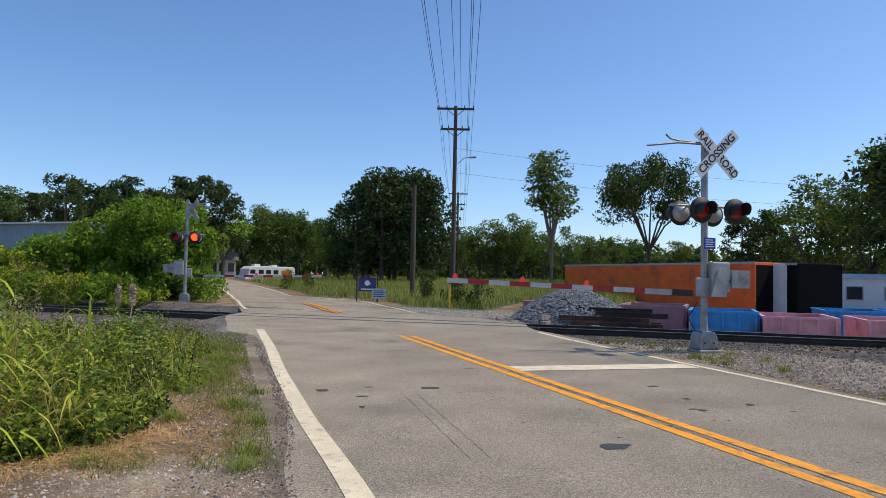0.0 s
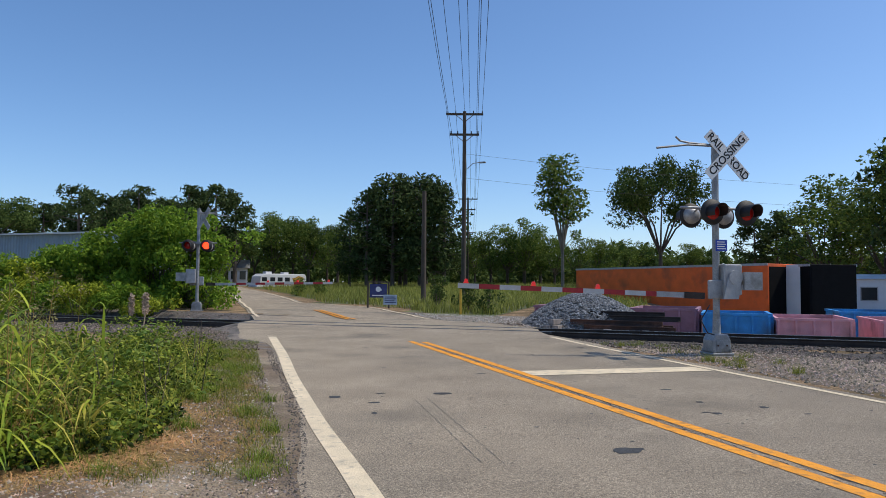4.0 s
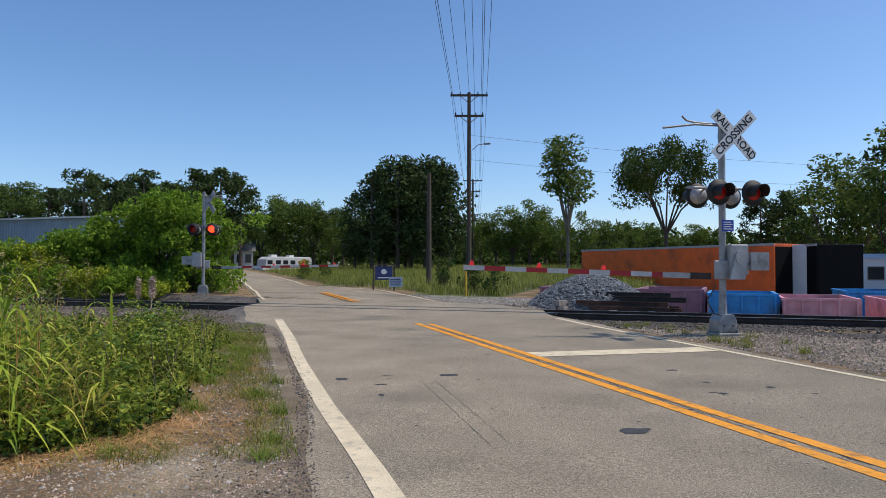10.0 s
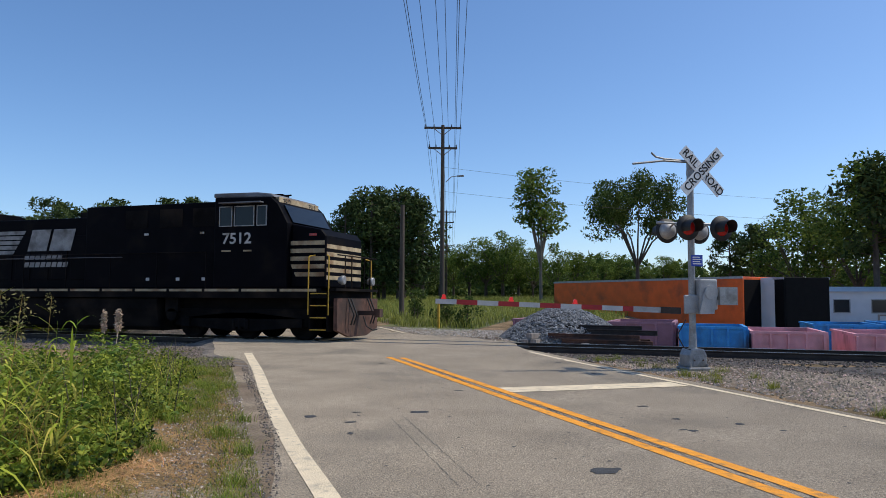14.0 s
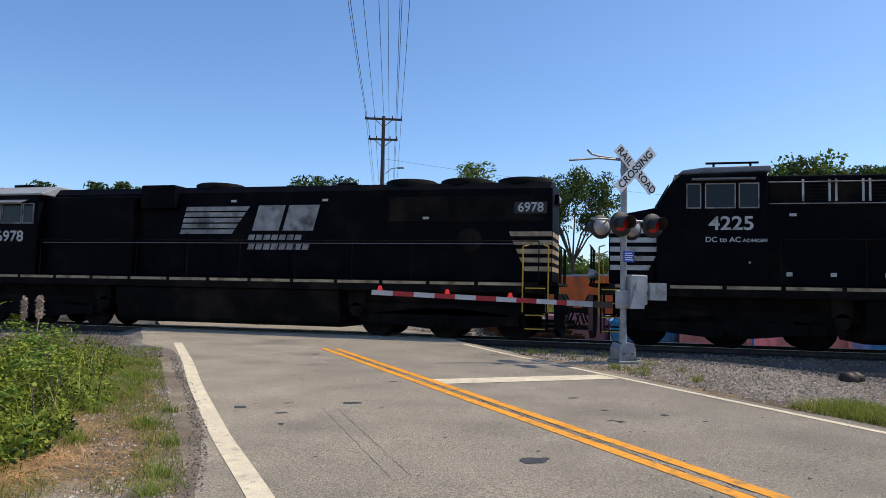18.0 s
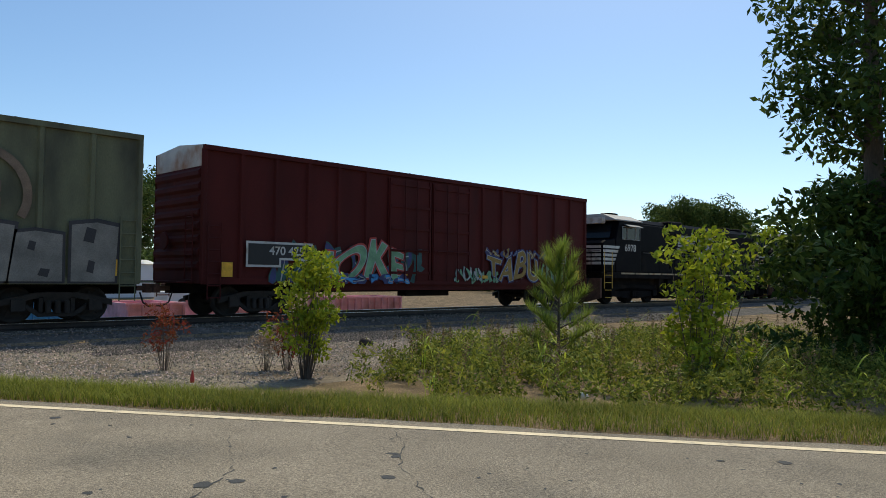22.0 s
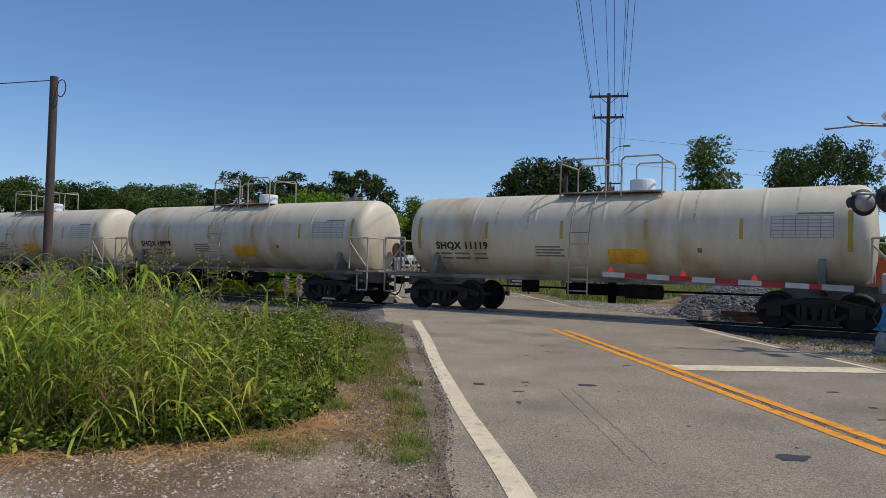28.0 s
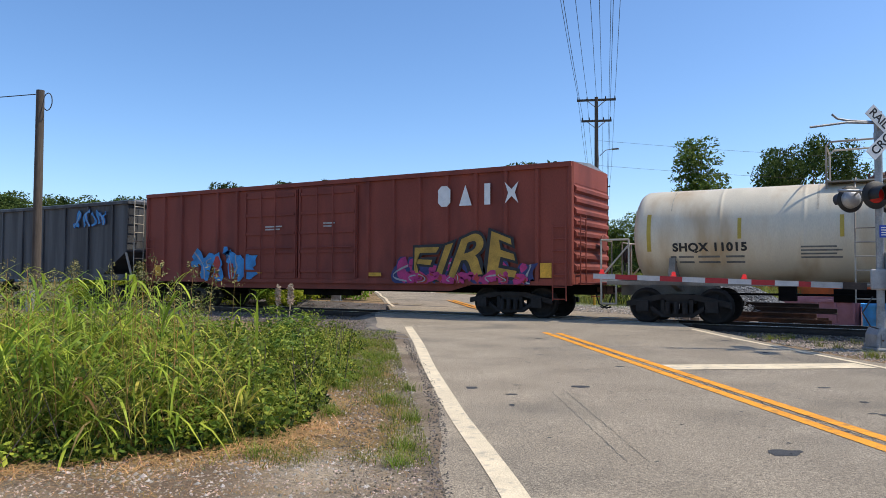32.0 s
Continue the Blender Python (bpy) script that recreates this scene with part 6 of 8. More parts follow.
poles = []
for k, (dist, zb, tp) in enumerate(((0, 0.75, 13.0), (46, 1.6, 12.9), (100, 2.0, 12.6), (-62, -0.4, 13.6))):
    p = POLE0 + LINE * dist - ACROSS * (2.0 if dist < 0 else -0.03 * dist)
    power_pole(p, zb, tp, "tall weathered wooden utility pole with two cross arms")
    poles.append((p, tp))
order = [poles[3], poles[0], poles[1], poles[2]]
f = None
for (p, zp), (q, zq) in zip(order, order[1:]):
    for lat, dz in ((-1.16, 0.05), (-0.58, 0.05), (0.0, 0.12), (0.35, 0.05), (0.8, 0.05), (1.16, 0.05), (-0.85, -1.3), (0.85, -1.3)):
        a = (p.x + ACROSS.x * lat, p.y + ACROSS.y * lat, zp + dz)
        b = (q.x + ACROSS.x * lat, q.y + ACROSS.y * lat, zq + dz)
        solo("power_wire", Form().pipe(sag(a, b, 0.9), 0.012, 5), wire_mat, "thin dark overhead power wire", "wire", "overhead wires")
for a, b in (((-15.7, 45.4, 8.6), (40, 74, 8.0)), ((-15.7, 45.4, 10.2), (40, 76, 9.4))):
    solo("power_wire", Form().pipe(sag(a, b, 1.2), 0.008, 5), wire_mat, "thin dark overhead service wire", "wire", "overhead wires")
lampost = thing("street_lamp", pose(-15.5, 45.4, 9.2), "small grey street lamp on the utility pole", "street lamp")
part("arm", Form().pipe([(0, 0, 0), (0.35, 0.1, 0.35), (0.8, 0.25, 0.42)], 0.025), galv, lampost)
part("head", Form().box(0.7, 1.15, 0.18, 0.36, 0.36, 0.46), galv, lampost, bevel=0.03)

f = Form().rod((0, 0, -0.3), (0, 0, 6.1), 0.15, 12, 0.11)
t = thing("short_pole", pose(-15.1, 37.0, ground_z(-15.1, 37)), "bare brown wooden pole beside the field", "wooden pole")
part("pole", f, wood_pole, t)
t = thing("utility_pole", pose(-20.7, 12.1, ground_z(-20.7, 12.1)), "short weathered wooden pole with a coil of wire", "utility pole")
part("pole", Form().rod((0, 0, -0.4), (0, 0, 6.75 - ground_z(-20.7, 12.1)), 0.13, 14, 0.11), wood_pole, t)
part("wire_coil", Form().pipe([(0.2 + 0.22 * math.cos(a), 0.1, 6.45 + 0.25 * math.sin(a)) for a in [i * 0.5 for i in range(14)]], 0.014), wire_mat, t, "dark coil of wire")
part("guard", Form().box(-0.17, 0.17, -0.19, -0.12, 0.3, 1.2), galv, t, "grey metal guard")
solo("power_wire", Form().pipe(sag((-20.7, 12.1, 6.65), (-60, -4, 8.2), 0.9), 0.014, 5), wire_mat, "dark sagging overhead wire", "wire", "overhead wires")

# ---- yard beyond the track: bins, trailer, mobile home ----
yard_z = -0.75
solo("yard_slab", Form().box(-4, 60, 24.8, 75, yard_z - 0.3, yard_z), concrete, "pale concrete yard behind the track", "pavement", kind="structure")


def open_bin(x, y, yaw, L, W, H, paint, label, text=False):
    t = thing("open_bin", pose(x, y, yard_z, 0, 0, yaw), label, "waste bin", "open steel bins")
    f = Form().box(0, L, 0, 0.06, 0.15, H).box(0, L, W - 0.06, W, 0.15, H).box(0, 0.06, 0.06, W - 0.06, 0.15, H).box(L - 0.06, L, 0.06, W - 0.06, 0.15, H).box(0, L, 0, W, 0.1, 0.16)
    b = part("body", f, paint, t)
    part("rim", Form().box(-0.05, L + 0.05, -0.05, 0.07, H, H + 0.09).box(-0.05, L + 0.05, W - 0.07, W + 0.05, H, H + 0.09).box(-0.05, 0.07, 0.07, W - 0.07, H, H + 0.09).box(L - 0.07, L + 0.05, 0.07, W - 0.07, H, H + 0.09), paint, b, "rolled steel rim")
    n = max(3, int(W / 0.45))
    for i in range(n):
        yy = 0.15 + (W - 0.3) * i / (n - 1)
        part("rib", Form().box(L, L + 0.08, yy - 0.05, yy + 0.05, 0.15, H), paint, b)
    nr_ = max(5, int(L / 0.4))
    for i in range(nr_):
        xx = 0.02 + (L - 0.12) * i / (nr_ - 1)
        part("rib", Form().box(xx, xx + 0.07, -0.11, 0, 0.12, H), paint, b)
    f = Form()
    for xx in (0.3, L - 0.5):
        f.box(xx, xx + 0.2, 0, W, 0.0, 0.1)
    part("skid", f, rust_steel, t)
    if text:
        lettering("lettering", "STAY BACK  100 FEET", 0.13, sign_black, t, Matrix.Translation((L / 2, -0.012, 0.52)) @ Euler((radians(90), 0, 0)).to_matrix().to_4x4(), 0.002, 1.25, "black stencilled warning")
    return t


open_bin(1.75, 28.2, 0, 2.35, 4.6, 1.16, bin_pink, "pink open steel bin with ribbed side", True)
open_bin(5.0, 28.4, 0, 2.4, 4.8, 1.12, bin_pink, "pink open steel bin with ribbed side", True)
open_bin(-0.7, 28.6, 0, 2.3, 3.6, 1.28, bin_blue, "bright blue open steel bin")
open_bin(8.3, 29.5, 0, 2.4, 4.6, 1.05, bin_blue, "bright blue open steel bin")
open_bin(-3.3, 29.0, 0, 2.4, 4.2, 1.4, bin_mauve, "faded mauve open steel bin")
open_bin(-8.0, 33.0, 0, 2.2, 3.5, 1.35, bin_mauve, "faded mauve open steel bin")
open_bin(4.6, 35.0, 0, 2.6, 4.6, 1.25, bin_blue, "bright blue open steel bin")
open_bin(7.6, 36.0, 0, 2.6, 4.6, 1.3, bin_blue, "bright blue open steel bin")
open_bin(16.0, 30.0, 0, 4.2, 2.2, 1.1, bin_pink, "pink open steel bin with ribbed side")
open_bin(23.0, 30.5, 0, 4.6, 2.2, 1.1, bin_pink, "pink open steel bin with ribbed side")
open_bin(12.3, 29.6, 0, 2.4, 3.2, 1.0, bin_pink, "pink open steel bin with ribbed side")


def trailer(x, y, yaw, L, H, paint, label, doors=True):
    t = thing("semi_trailer", pose(x, y, yard_z, 0, 0, yaw), label, "trailer", "parked trailers")
    b = part("body", Form().box(0, L, 0, 2.6, 0.55, H), paint, t, bevel=0.03)
    part("roof_rail", Form().box(-0.02, L + 0.02, -0.03, 0.02, H - 0.1, H + 0.02).box(-0.02, L + 0.02, 2.58, 2.63, H - 0.1, H + 0.02), alu, b, "aluminium roof rail")
    part("bottom_rail", Form().box(0, L, -0.03, 0.02, 0.5, 0.68), alu, b)
    part("side_post", Form().box(L * 0.02, L * 0.02 + 0.06, -0.02, 0, 0.68, H - 0.1), paint, b)
    # flat sheet on the closed body, coloured black for the unlit inside
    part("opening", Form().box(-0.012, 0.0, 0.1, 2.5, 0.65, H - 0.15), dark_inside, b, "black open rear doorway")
    if doors:
        part("door", Form().box(-1.22, -0.02, -0.08, -0.03, 0.6, H - 0.05), white_siding, t, "white rear door standing open", bevel=0.01)
        part("door", Form().box(-0.9, -0.02, 1.2, 1.25, 0.6, H - 0.05), white_siding, t, "white rear door standing open", bevel=0.01)
    f = Form()
    for xx in (1.4, 2.7):
        for yy in (0.25, 2.35):
            f.rod((xx, yy - 0.2, 0.5), (xx, yy + 0.2, 0.5), 0.5, 18)
    part("wheel", f, rubber, t)
    part("landing_gear", Form().box(L - 3, L - 2.85, 0.4, 0.55, 0, 0.6).box(L - 3, L - 2.85, 2.05, 2.2, 0, 0.6), alu, t)
    f = Form().box(1.0, 1.9, -0.006, 0.0, 2.6, 3.1)
    part("patch", f, decal_grey, b, "grey faded placard")
    return t


trailer(3.89, 42.83, 138, 15.7, 3.55, trailer_orange, "long orange semi trailer with open white rear doors")
trailer(6.3, 42.0, 120, 9.0, 3.5, dark_inside, "black box trailer parked in the yard", False)

mh = thing("mobile_home", pose(7.4, 54.4, yard_z), "white mobile home with dark windows", "mobile home")
b = part("body", Form().box(0, 17, 0, 4, 0.5, 2.95), white_siding, mh)
part("roof", Form().prism([(-0.15, 2.95), (4.15, 2.95), (2, 3.3)], "x", -0.2, 17.2), white_siding, mh, "low white roof")
for xx in (1.0, 3.2, 6.4, 9.5, 12.8):
    w = part("window", Form().box(xx, xx + 0.9, -0.02, 0.0, 1.6, 2.4), dark_glass, b, "dark window")
    part("window_frame", Form().box(xx - 0.06, xx, -0.04, 0, 1.54, 2.46).box(xx + 0.9, xx + 0.96, -0.04, 0, 1.54, 2.46).box(xx, xx + 0.9, -0.04, 0, 2.4, 2.46).box(xx, xx + 0.9, -0.04, 0, 1.54, 1.6), alu, w)
part("door", Form().box(4.8, 5.7, -0.03, 0, 0.6, 2.6), white_siding, b, "white door")
part("skirting", Form().box(0.05, 16.9, 0.03, 3.9, 0, 0.5), grey_wood, mh)
part("deck", Form().box(3.2, 6.4, -1.6, -0.05, 0.5, 0.58).box(3.2, 3.3, -1.6, -1.5, 0, 1.5).box(6.3, 6.4, -1.6, -1.5, 0, 1.5).box(4.7, 4.8, -1.6, -1.5, 0, 1.5).box(3.2, 6.4, -1.58, -1.52, 1.4, 1.5).box(3.2, 6.4, -1.58, -1.52, 1.0, 1.06), grey_wood, mh, "wooden deck with railing")


def pickup(x, y, yaw):
    t = thing("pickup_truck", pose(x, y, yard_z, 0, 0, yaw), "white work truck parked in the yard", "truck")
    b = part("body", Form().prism([(0, 0.5), (5.4, 0.5), (5.4, 1.05), (5.1, 1.15), (4.0, 1.2), (3.5, 1.85), (2.1, 1.9), (1.9, 1.15), (0, 1.15)], "y", -0.95, 0.95), white_siding, t, bevel=0.05)
    part("side_window", Form().prism([(2.2, 1.25), (3.75, 1.25), (3.4, 1.75), (2.25, 1.8)], "y", -0.96, 0.96), dark_glass, b, "dark side windows")
    for xx in (1.0, 4.4):
        for s in (-1, 1):
            w = part("wheel", Form().rod((xx, s * 0.72, 0.38), (xx, s * 0.97, 0.38), 0.38, 18), rubber, t)
            part("rim", Form().rod((xx, s * 0.96, 0.38), (xx, s * 0.985, 0.38), 0.2, 14), galv, w)
    part("bumper", Form().box(5.35, 5.5, -0.9, 0.9, 0.45, 0.65), galv, t)
    return t


pickup(20.6, 45.0, 0)
pickup(24.6, 45.4, 8)
t = solo("black_crate", Form().box(16.4, 17.2, 39.6, 40.3, yard_z, yard_z + 0.55), dark_inside, "small black crate on the yard slab", "crate")

# gravel pile: a mound with its own stones
mound = Form()
nr, na = 9, 26
pile_c = (-4.55, 26.3)
pr = random.Random(5)
vs, fs = [], []
for i in range(nr + 1):
    u = i / nr
    for j in range(na):
        a = 2 * math.pi * j / na
        rr = 2.35 * u * (1 + 0.1 * math.sin(3 * a + 1) + 0.05 * pr.random())
        h = 1.36 * (1 - u ** 1.7) * (1 + 0.02 * math.sin(2 * a)) if i else 1.36
        vs.append((pile_c[0] + rr * math.cos(a), pile_c[1] + 0.8 * rr * math.sin(a), -0.14 + h * 0.97))
for i in range(nr):
    fs += [(i * na + j, i * na + (j + 1) % na, (i + 1) * na + (j + 1) % na, (i + 1) * na + j) for j in range(na)]
mound.add(vs, fs, True)
pile = thing("gravel_pile", pose(0, 0, 0), "heap of blue-grey crushed stone beside the track", "gravel pile")
part("mound", mound, stone_grey, pile)


def stones(name, spots, size, material, parent=None, label="", category="", seed=1):
    """Many small irregular stones in one mesh."""
    r = np.random.default_rng(seed)
    spots = np.array(spots, float)
    n = len(spots)
    base = np.array([(1, 0, 0), (0, 1, 0), (-1, 0, 0), (0, -1, 0), (0.15, 0.1, 0.8), (-0.1, 0.05, -0.7)])
    sc = r.uniform(0.5, 1.0, (n, 1, 3)) * size * r.uniform(0.6, 1.5, (n, 1, 1))
    v = base[None] * sc + r.normal(0, 0.12, (n, 6, 3)) * sc
    a = r.uniform(0, 6.28, n)
    c, s = np.cos(a)[:, None], np.sin(a)[:, None]
    x, y = v[..., 0] * c - v[..., 1] * s, v[..., 0] * s + v[..., 1] * c
    v = np.stack([x, y, v[..., 2]], -1) + spots[:, None]
    tri = np.array([(0, 1, 4), (1, 2, 4), (2, 3, 4), (3, 0, 4), (1, 0, 5), (2, 1, 5), (3, 2, 5), (0, 3, 5)])
    f = (tri[None] + 6 * np.arange(n)[:, None, None]).reshape(-1, 3)
    me = bpy.data.meshes.new(name)
    me.from_pydata(v.reshape(-1, 3), [], f)
    me.materials.append(material)
    ob = new(name, me)
    if parent is not None:
        ob.parent = parent
        ob["kind"] = "stuff"
        return ob
    return tagged(ob, label, category, kind="stuff")


sp = []
for _ in range(9000):
    u, a = math.sqrt(pr.random()), pr.random() * 6.283
    sp.append((pile_c[0] + 2.55 * u * math.cos(a), pile_c[1] + 2.05 * u * math.sin(a), -0.04 + 1.36 * (1 - u ** 1.7)))
stones("stone", sp, 0.055, stone_grey, pile, seed=3)

lot = sheet("gravel_lot", [-14 + 0.5 * i for i in range(24)], [23.4 + 0.5 * i for i in range(15)], lambda x, y: ground_z(x, y) + 0.008, gravel_ground, lambda x, y: not in_road(x, y, 0.0))
tagged(lot, "grey gravel lot behind the track", "gravel", kind="structure")
lr = random.Random(64)
stones("gravel_stones", [(x, y, ground_z(x, y) + 0.012) for x, y in ((-14 + 12 * lr.random(), 23.3 + 6.5 * lr.random()) for _ in range(7000)) if not in_road(x, y, 0.1)], 0.035, stone_pale, None, "loose grey stones on the lot behind the track", "gravel", 65)
# stack of old rails and ties behind the track
for i, (x0, y0, x1, y1, z, m_, lab) in enumerate(((-4.0, 24.9, -0.6, 24.2, 0.16, rust_steel, "rust-brown length of old rail"), (-3.9, 24.6, -0.9, 24.0, 0.28, rust_steel, "rust-brown length of old rail"), (-3.6, 25.2, -0.4, 24.6, 0.42, steel_rail, "dark length of old rail"),
                                                   (-4.2, 25.3, -0.9, 24.9, 0.55, steel_rail, "dark length of old rail"), (-3.4, 24.3, -0.5, 23.8, 0.12, rust_steel, "rust-brown length of old rail"))):
    yaw = math.degrees(math.atan2(y1 - y0, x1 - x0))
    L = math.hypot(x1 - x0, y1 - y0)
    fm = Form().prism([(-0.07, 0), (0.07, 0), (0.07, 0.02), (0.014, 0.04), (0.014, 0.12), (0.036, 0.135), (0.036, 0.165), (-0.036, 0.165), (-0.036, 0.135), (-0.014, 0.12), (-0.014, 0.04), (-0.07, 0.02)], "x", 0, L)
    solo("rail_length", fm, m_, lab, "rail", "stacked rails", at=pose(x0 - 0.85, y0, z, 0, 0, yaw))
for x0, y0, z, yaw in ((-4.6, 24.3, 0.06, 70), (-4.3, 24.2, 0.06, 82), (-4.45, 24.4, 0.26, 64), (-1.4, 24.0, 0.0, 80), (-2.6, 24.0, 0.0, 85)):
    solo("timber_block", Form().box(-0.11, 0.11, -0.1, 0.9, 0, 0.17), grey_wood, "weathered grey timber block", "timber", "stacked timbers", at=pose(x0 - 0.85, y0, z, 0, 0, yaw - 90))

# ---- far side: signs, shrubs, house, camper, shed ----
sx, sy = -15.6, 32.4
t = thing("site_sign", pose(-16.06, 32.25, ground_z(-16, 32.2), 0, 0, 24), "dark navy site sign on two brown posts", "sign")
for xx in (0, 1.0):
    part("post", Form().box(xx - 0.04, xx + 0.04, -0.04, 0.04, -0.2, 1.3), wood_pole, t)
part("cross_bar", Form().box(-0.05, 1.05, -0.03, 0.03, 1.24, 1.3), wood_pole, t)
pn = part("panel", Form().box(0.08, 0.92, -0.05, -0.03, 0.52, 1.18), graf["navy"], t, "navy sign panel")
part("panel_mark", Form().lathe([(0.02, 0), (0.1, 0.004), (0.13, 0.006)], (0.5, -0.058, 0.92), "y", 14).box(0.42, 0.66, -0.056, -0.05, 0.86, 0.93), sign_white, pn, "white emblem")
part("panel_text", Form().box(0.2, 0.8, -0.056, -0.05, 0.6, 0.65), sign_white, pn)
t = thing("notice_sign", pose(-15.35, 32.5, ground_z(-15, 32.5), 0, 0, 22), "small pale blue notice sign on a post", "sign")
part("post", Form().box(0.25, 0.3, -0.02, 0.02, -0.2, 0.5), wood_pole, t)
pn = part("panel", Form().box(0, 0.66, -0.03, -0.01, 0.18, 0.66), mat("pale_blue_sign", (0.42, 0.52, 0.62), 0.5, bump=0), t)
f = Form()
for k in range(4):
    f.box(0.06, 0.6 - 0.07 * (k % 2), -0.036, -0.03, 0.26 + k * 0.09, 0.3 + k * 0.09)
part("panel_text", f, graf["navy"], pn)
t = thing("marker_post", pose(-10.6, 30.2, ground_z(-10.6, 30.2)), "slim yellow marker post", "marker post")
part("post", Form().rod((0, 0, -0.1), (0, 0, 1.1), 0.05, 10), safety_yellow, t)

cam_z = ground_z(-46, 71.5) - 0.2
rv = thing("camper_van", pose(-47.9, 68.9, cam_z - 0.95, 0, 0, 60), "white motorhome with a bright yellow and red panel", "motorhome")
b = part("body", Form().prism([(0, 0.45), (6.1, 0.45), (6.1, 2.4), (5.9, 2.6), (0.9, 2.6), (0.45, 2.3), (0.3, 1.4), (0, 1.2)], "y", 0, 2.3), white_siding, rv, bevel=0.08)
for xx in (0.6, 1.6, 2.5, 3.4):
    part("window", Form().box(xx, xx + 0.6, -0.012, 0, 1.75, 2.2), dark_glass, b, "dark window")
part("side_panel", Form().prism([(4.2, 1.4), (4.5, 1.3), (5.8, 1.3), (6.0, 1.6), (5.6, 1.9), (5.8, 2.2), (5.1, 2.4), (4.7, 2.2), (4.3, 2.1), (4.5, 1.7)], "y", -0.016, 0), graf["yellow"], b, "yellow painted panel")
part("side_mark", Form().prism([(4.8, 1.5), (5.3, 1.4), (5.4, 1.8), (5.0, 2.0), (4.7, 1.8)], "y", -0.02, -0.016).box(0.5, 4.2, -0.02, 0, 1.35, 1.45), graf["red"], b, "red painted mark")
part("roof_unit", Form().box(1.4, 2.1, 0.7, 1.5, 2.6, 2.85).box(3.6, 4.2, 0.7, 1.5, 2.6, 2.8), white_siding, rv, "roof vents")
f = Form()
for xx in (1.0, 4.8):
    f.rod((xx, 0.05, 0.4), (xx, 0.3, 0.4), 0.4, 16)
part("wheel", f, rubber, rv)

hz = ground_z(-47, 66) - 0.2
h = thing("house", pose(-55.2, 73.6, hz + 0.15, 0, 0, 36), "small white house with grey roof", "house")
wl = part("wall", Form().box(0, 2.2, 0, 4, 0, 2.4), white_siding, h)
part("roof", Form().prism([(-0.4, 2.35), (2.0, 3.4), (4.4, 2.35)], "x", -0.3, 2.5), grey_roof, h, "grey shingle roof")
for xx in (0.3, 1.3):
    part("window", Form().box(xx, xx + 0.7, -0.03, 0, 1.0, 2.0), dark_glass, wl, "dark window")
part("window", Form().box(2.2, 2.23, 1.5, 2.3, 1.0, 2.0), dark_glass, wl, "dark window")

sh = thing("metal_shed", pose(-44.0, 42.5, ground_z(-44, 42) - 0.3, 0, 0, 180), "long pale blue corrugated metal building", "building")
part("wall", Form().box(0, 46, -14, 0, 0, 4.9), metal_blue, sh, "pale blue corrugated wall")
part("roof", Form().prism([(-14.4, 4.8), (-7, 5.2), (0.35, 4.85), (0.35, 4.97), (-7, 5.35), (-14.4, 4.95)], "x", -0.3, 46.3), white_siding, sh, "pale sheet roof")
f = Form()
for i in range(150):
    f.prism([(0.15 + i * 0.305, 0.0), (0.2 + i * 0.305, 0.035), (0.3 + i * 0.305, 0.035), (0.35 + i * 0.305, 0.0)], "z", 0.05, 4.82)
part("corrugation", f, metal_blue, sh)["kind"] = "stuff"

# ---- plants ----


def leaf_mesh(name, clumps, per, size, material, seed, flat=0.0, shell=0.55, long=1.0):
    """A crown: each clump (x, y, z, rx, rz) filled with small bent leaves, thicker towards its skin."""
    r = np.random.default_rng(seed)
    c = np.array(clumps, float)
    k = np.repeat(np.arange(len(c)), per)
    n = len(k)
    d = r.normal(size=(n, 3))
    d /= np.linalg.norm(d, axis=1)[:, None]
    rad = (shell + (1 - shell) * r.random(n)) ** 0.7 * (0.85 + 0.3 * r.random(n))
    p = c[k, :3] + d * rad[:, None] * np.stack([c[k, 3], c[k, 3], c[k, 4]], 1)
    u = r.normal(size=(n, 3))
    u[:, 2] *= 1 - flat
    u /= np.linalg.norm(u, axis=1)[:, None]
    w = np.cross(u, d + 0.6 * r.normal(size=(n, 3)))
    w /= np.linalg.norm(w, axis=1)[:, None] + 1e-9
    s = size * r.uniform(0.55, 1.3, n)[:, None]
    nrm = np.cross(u, w)
    v = np.stack([p - u * s * long, p + w * s * 0.55 + nrm * s * 0.12, p + u * s * long, p - w * s * 0.55 + nrm * s * 0.12], 1).reshape(-1, 3)
    f = np.arange(4 * n).reshape(-1, 4)
    me = bpy.data.meshes.new(name)
    me.from_pydata(v, [], f)
    me.materials.append(material)
    return me


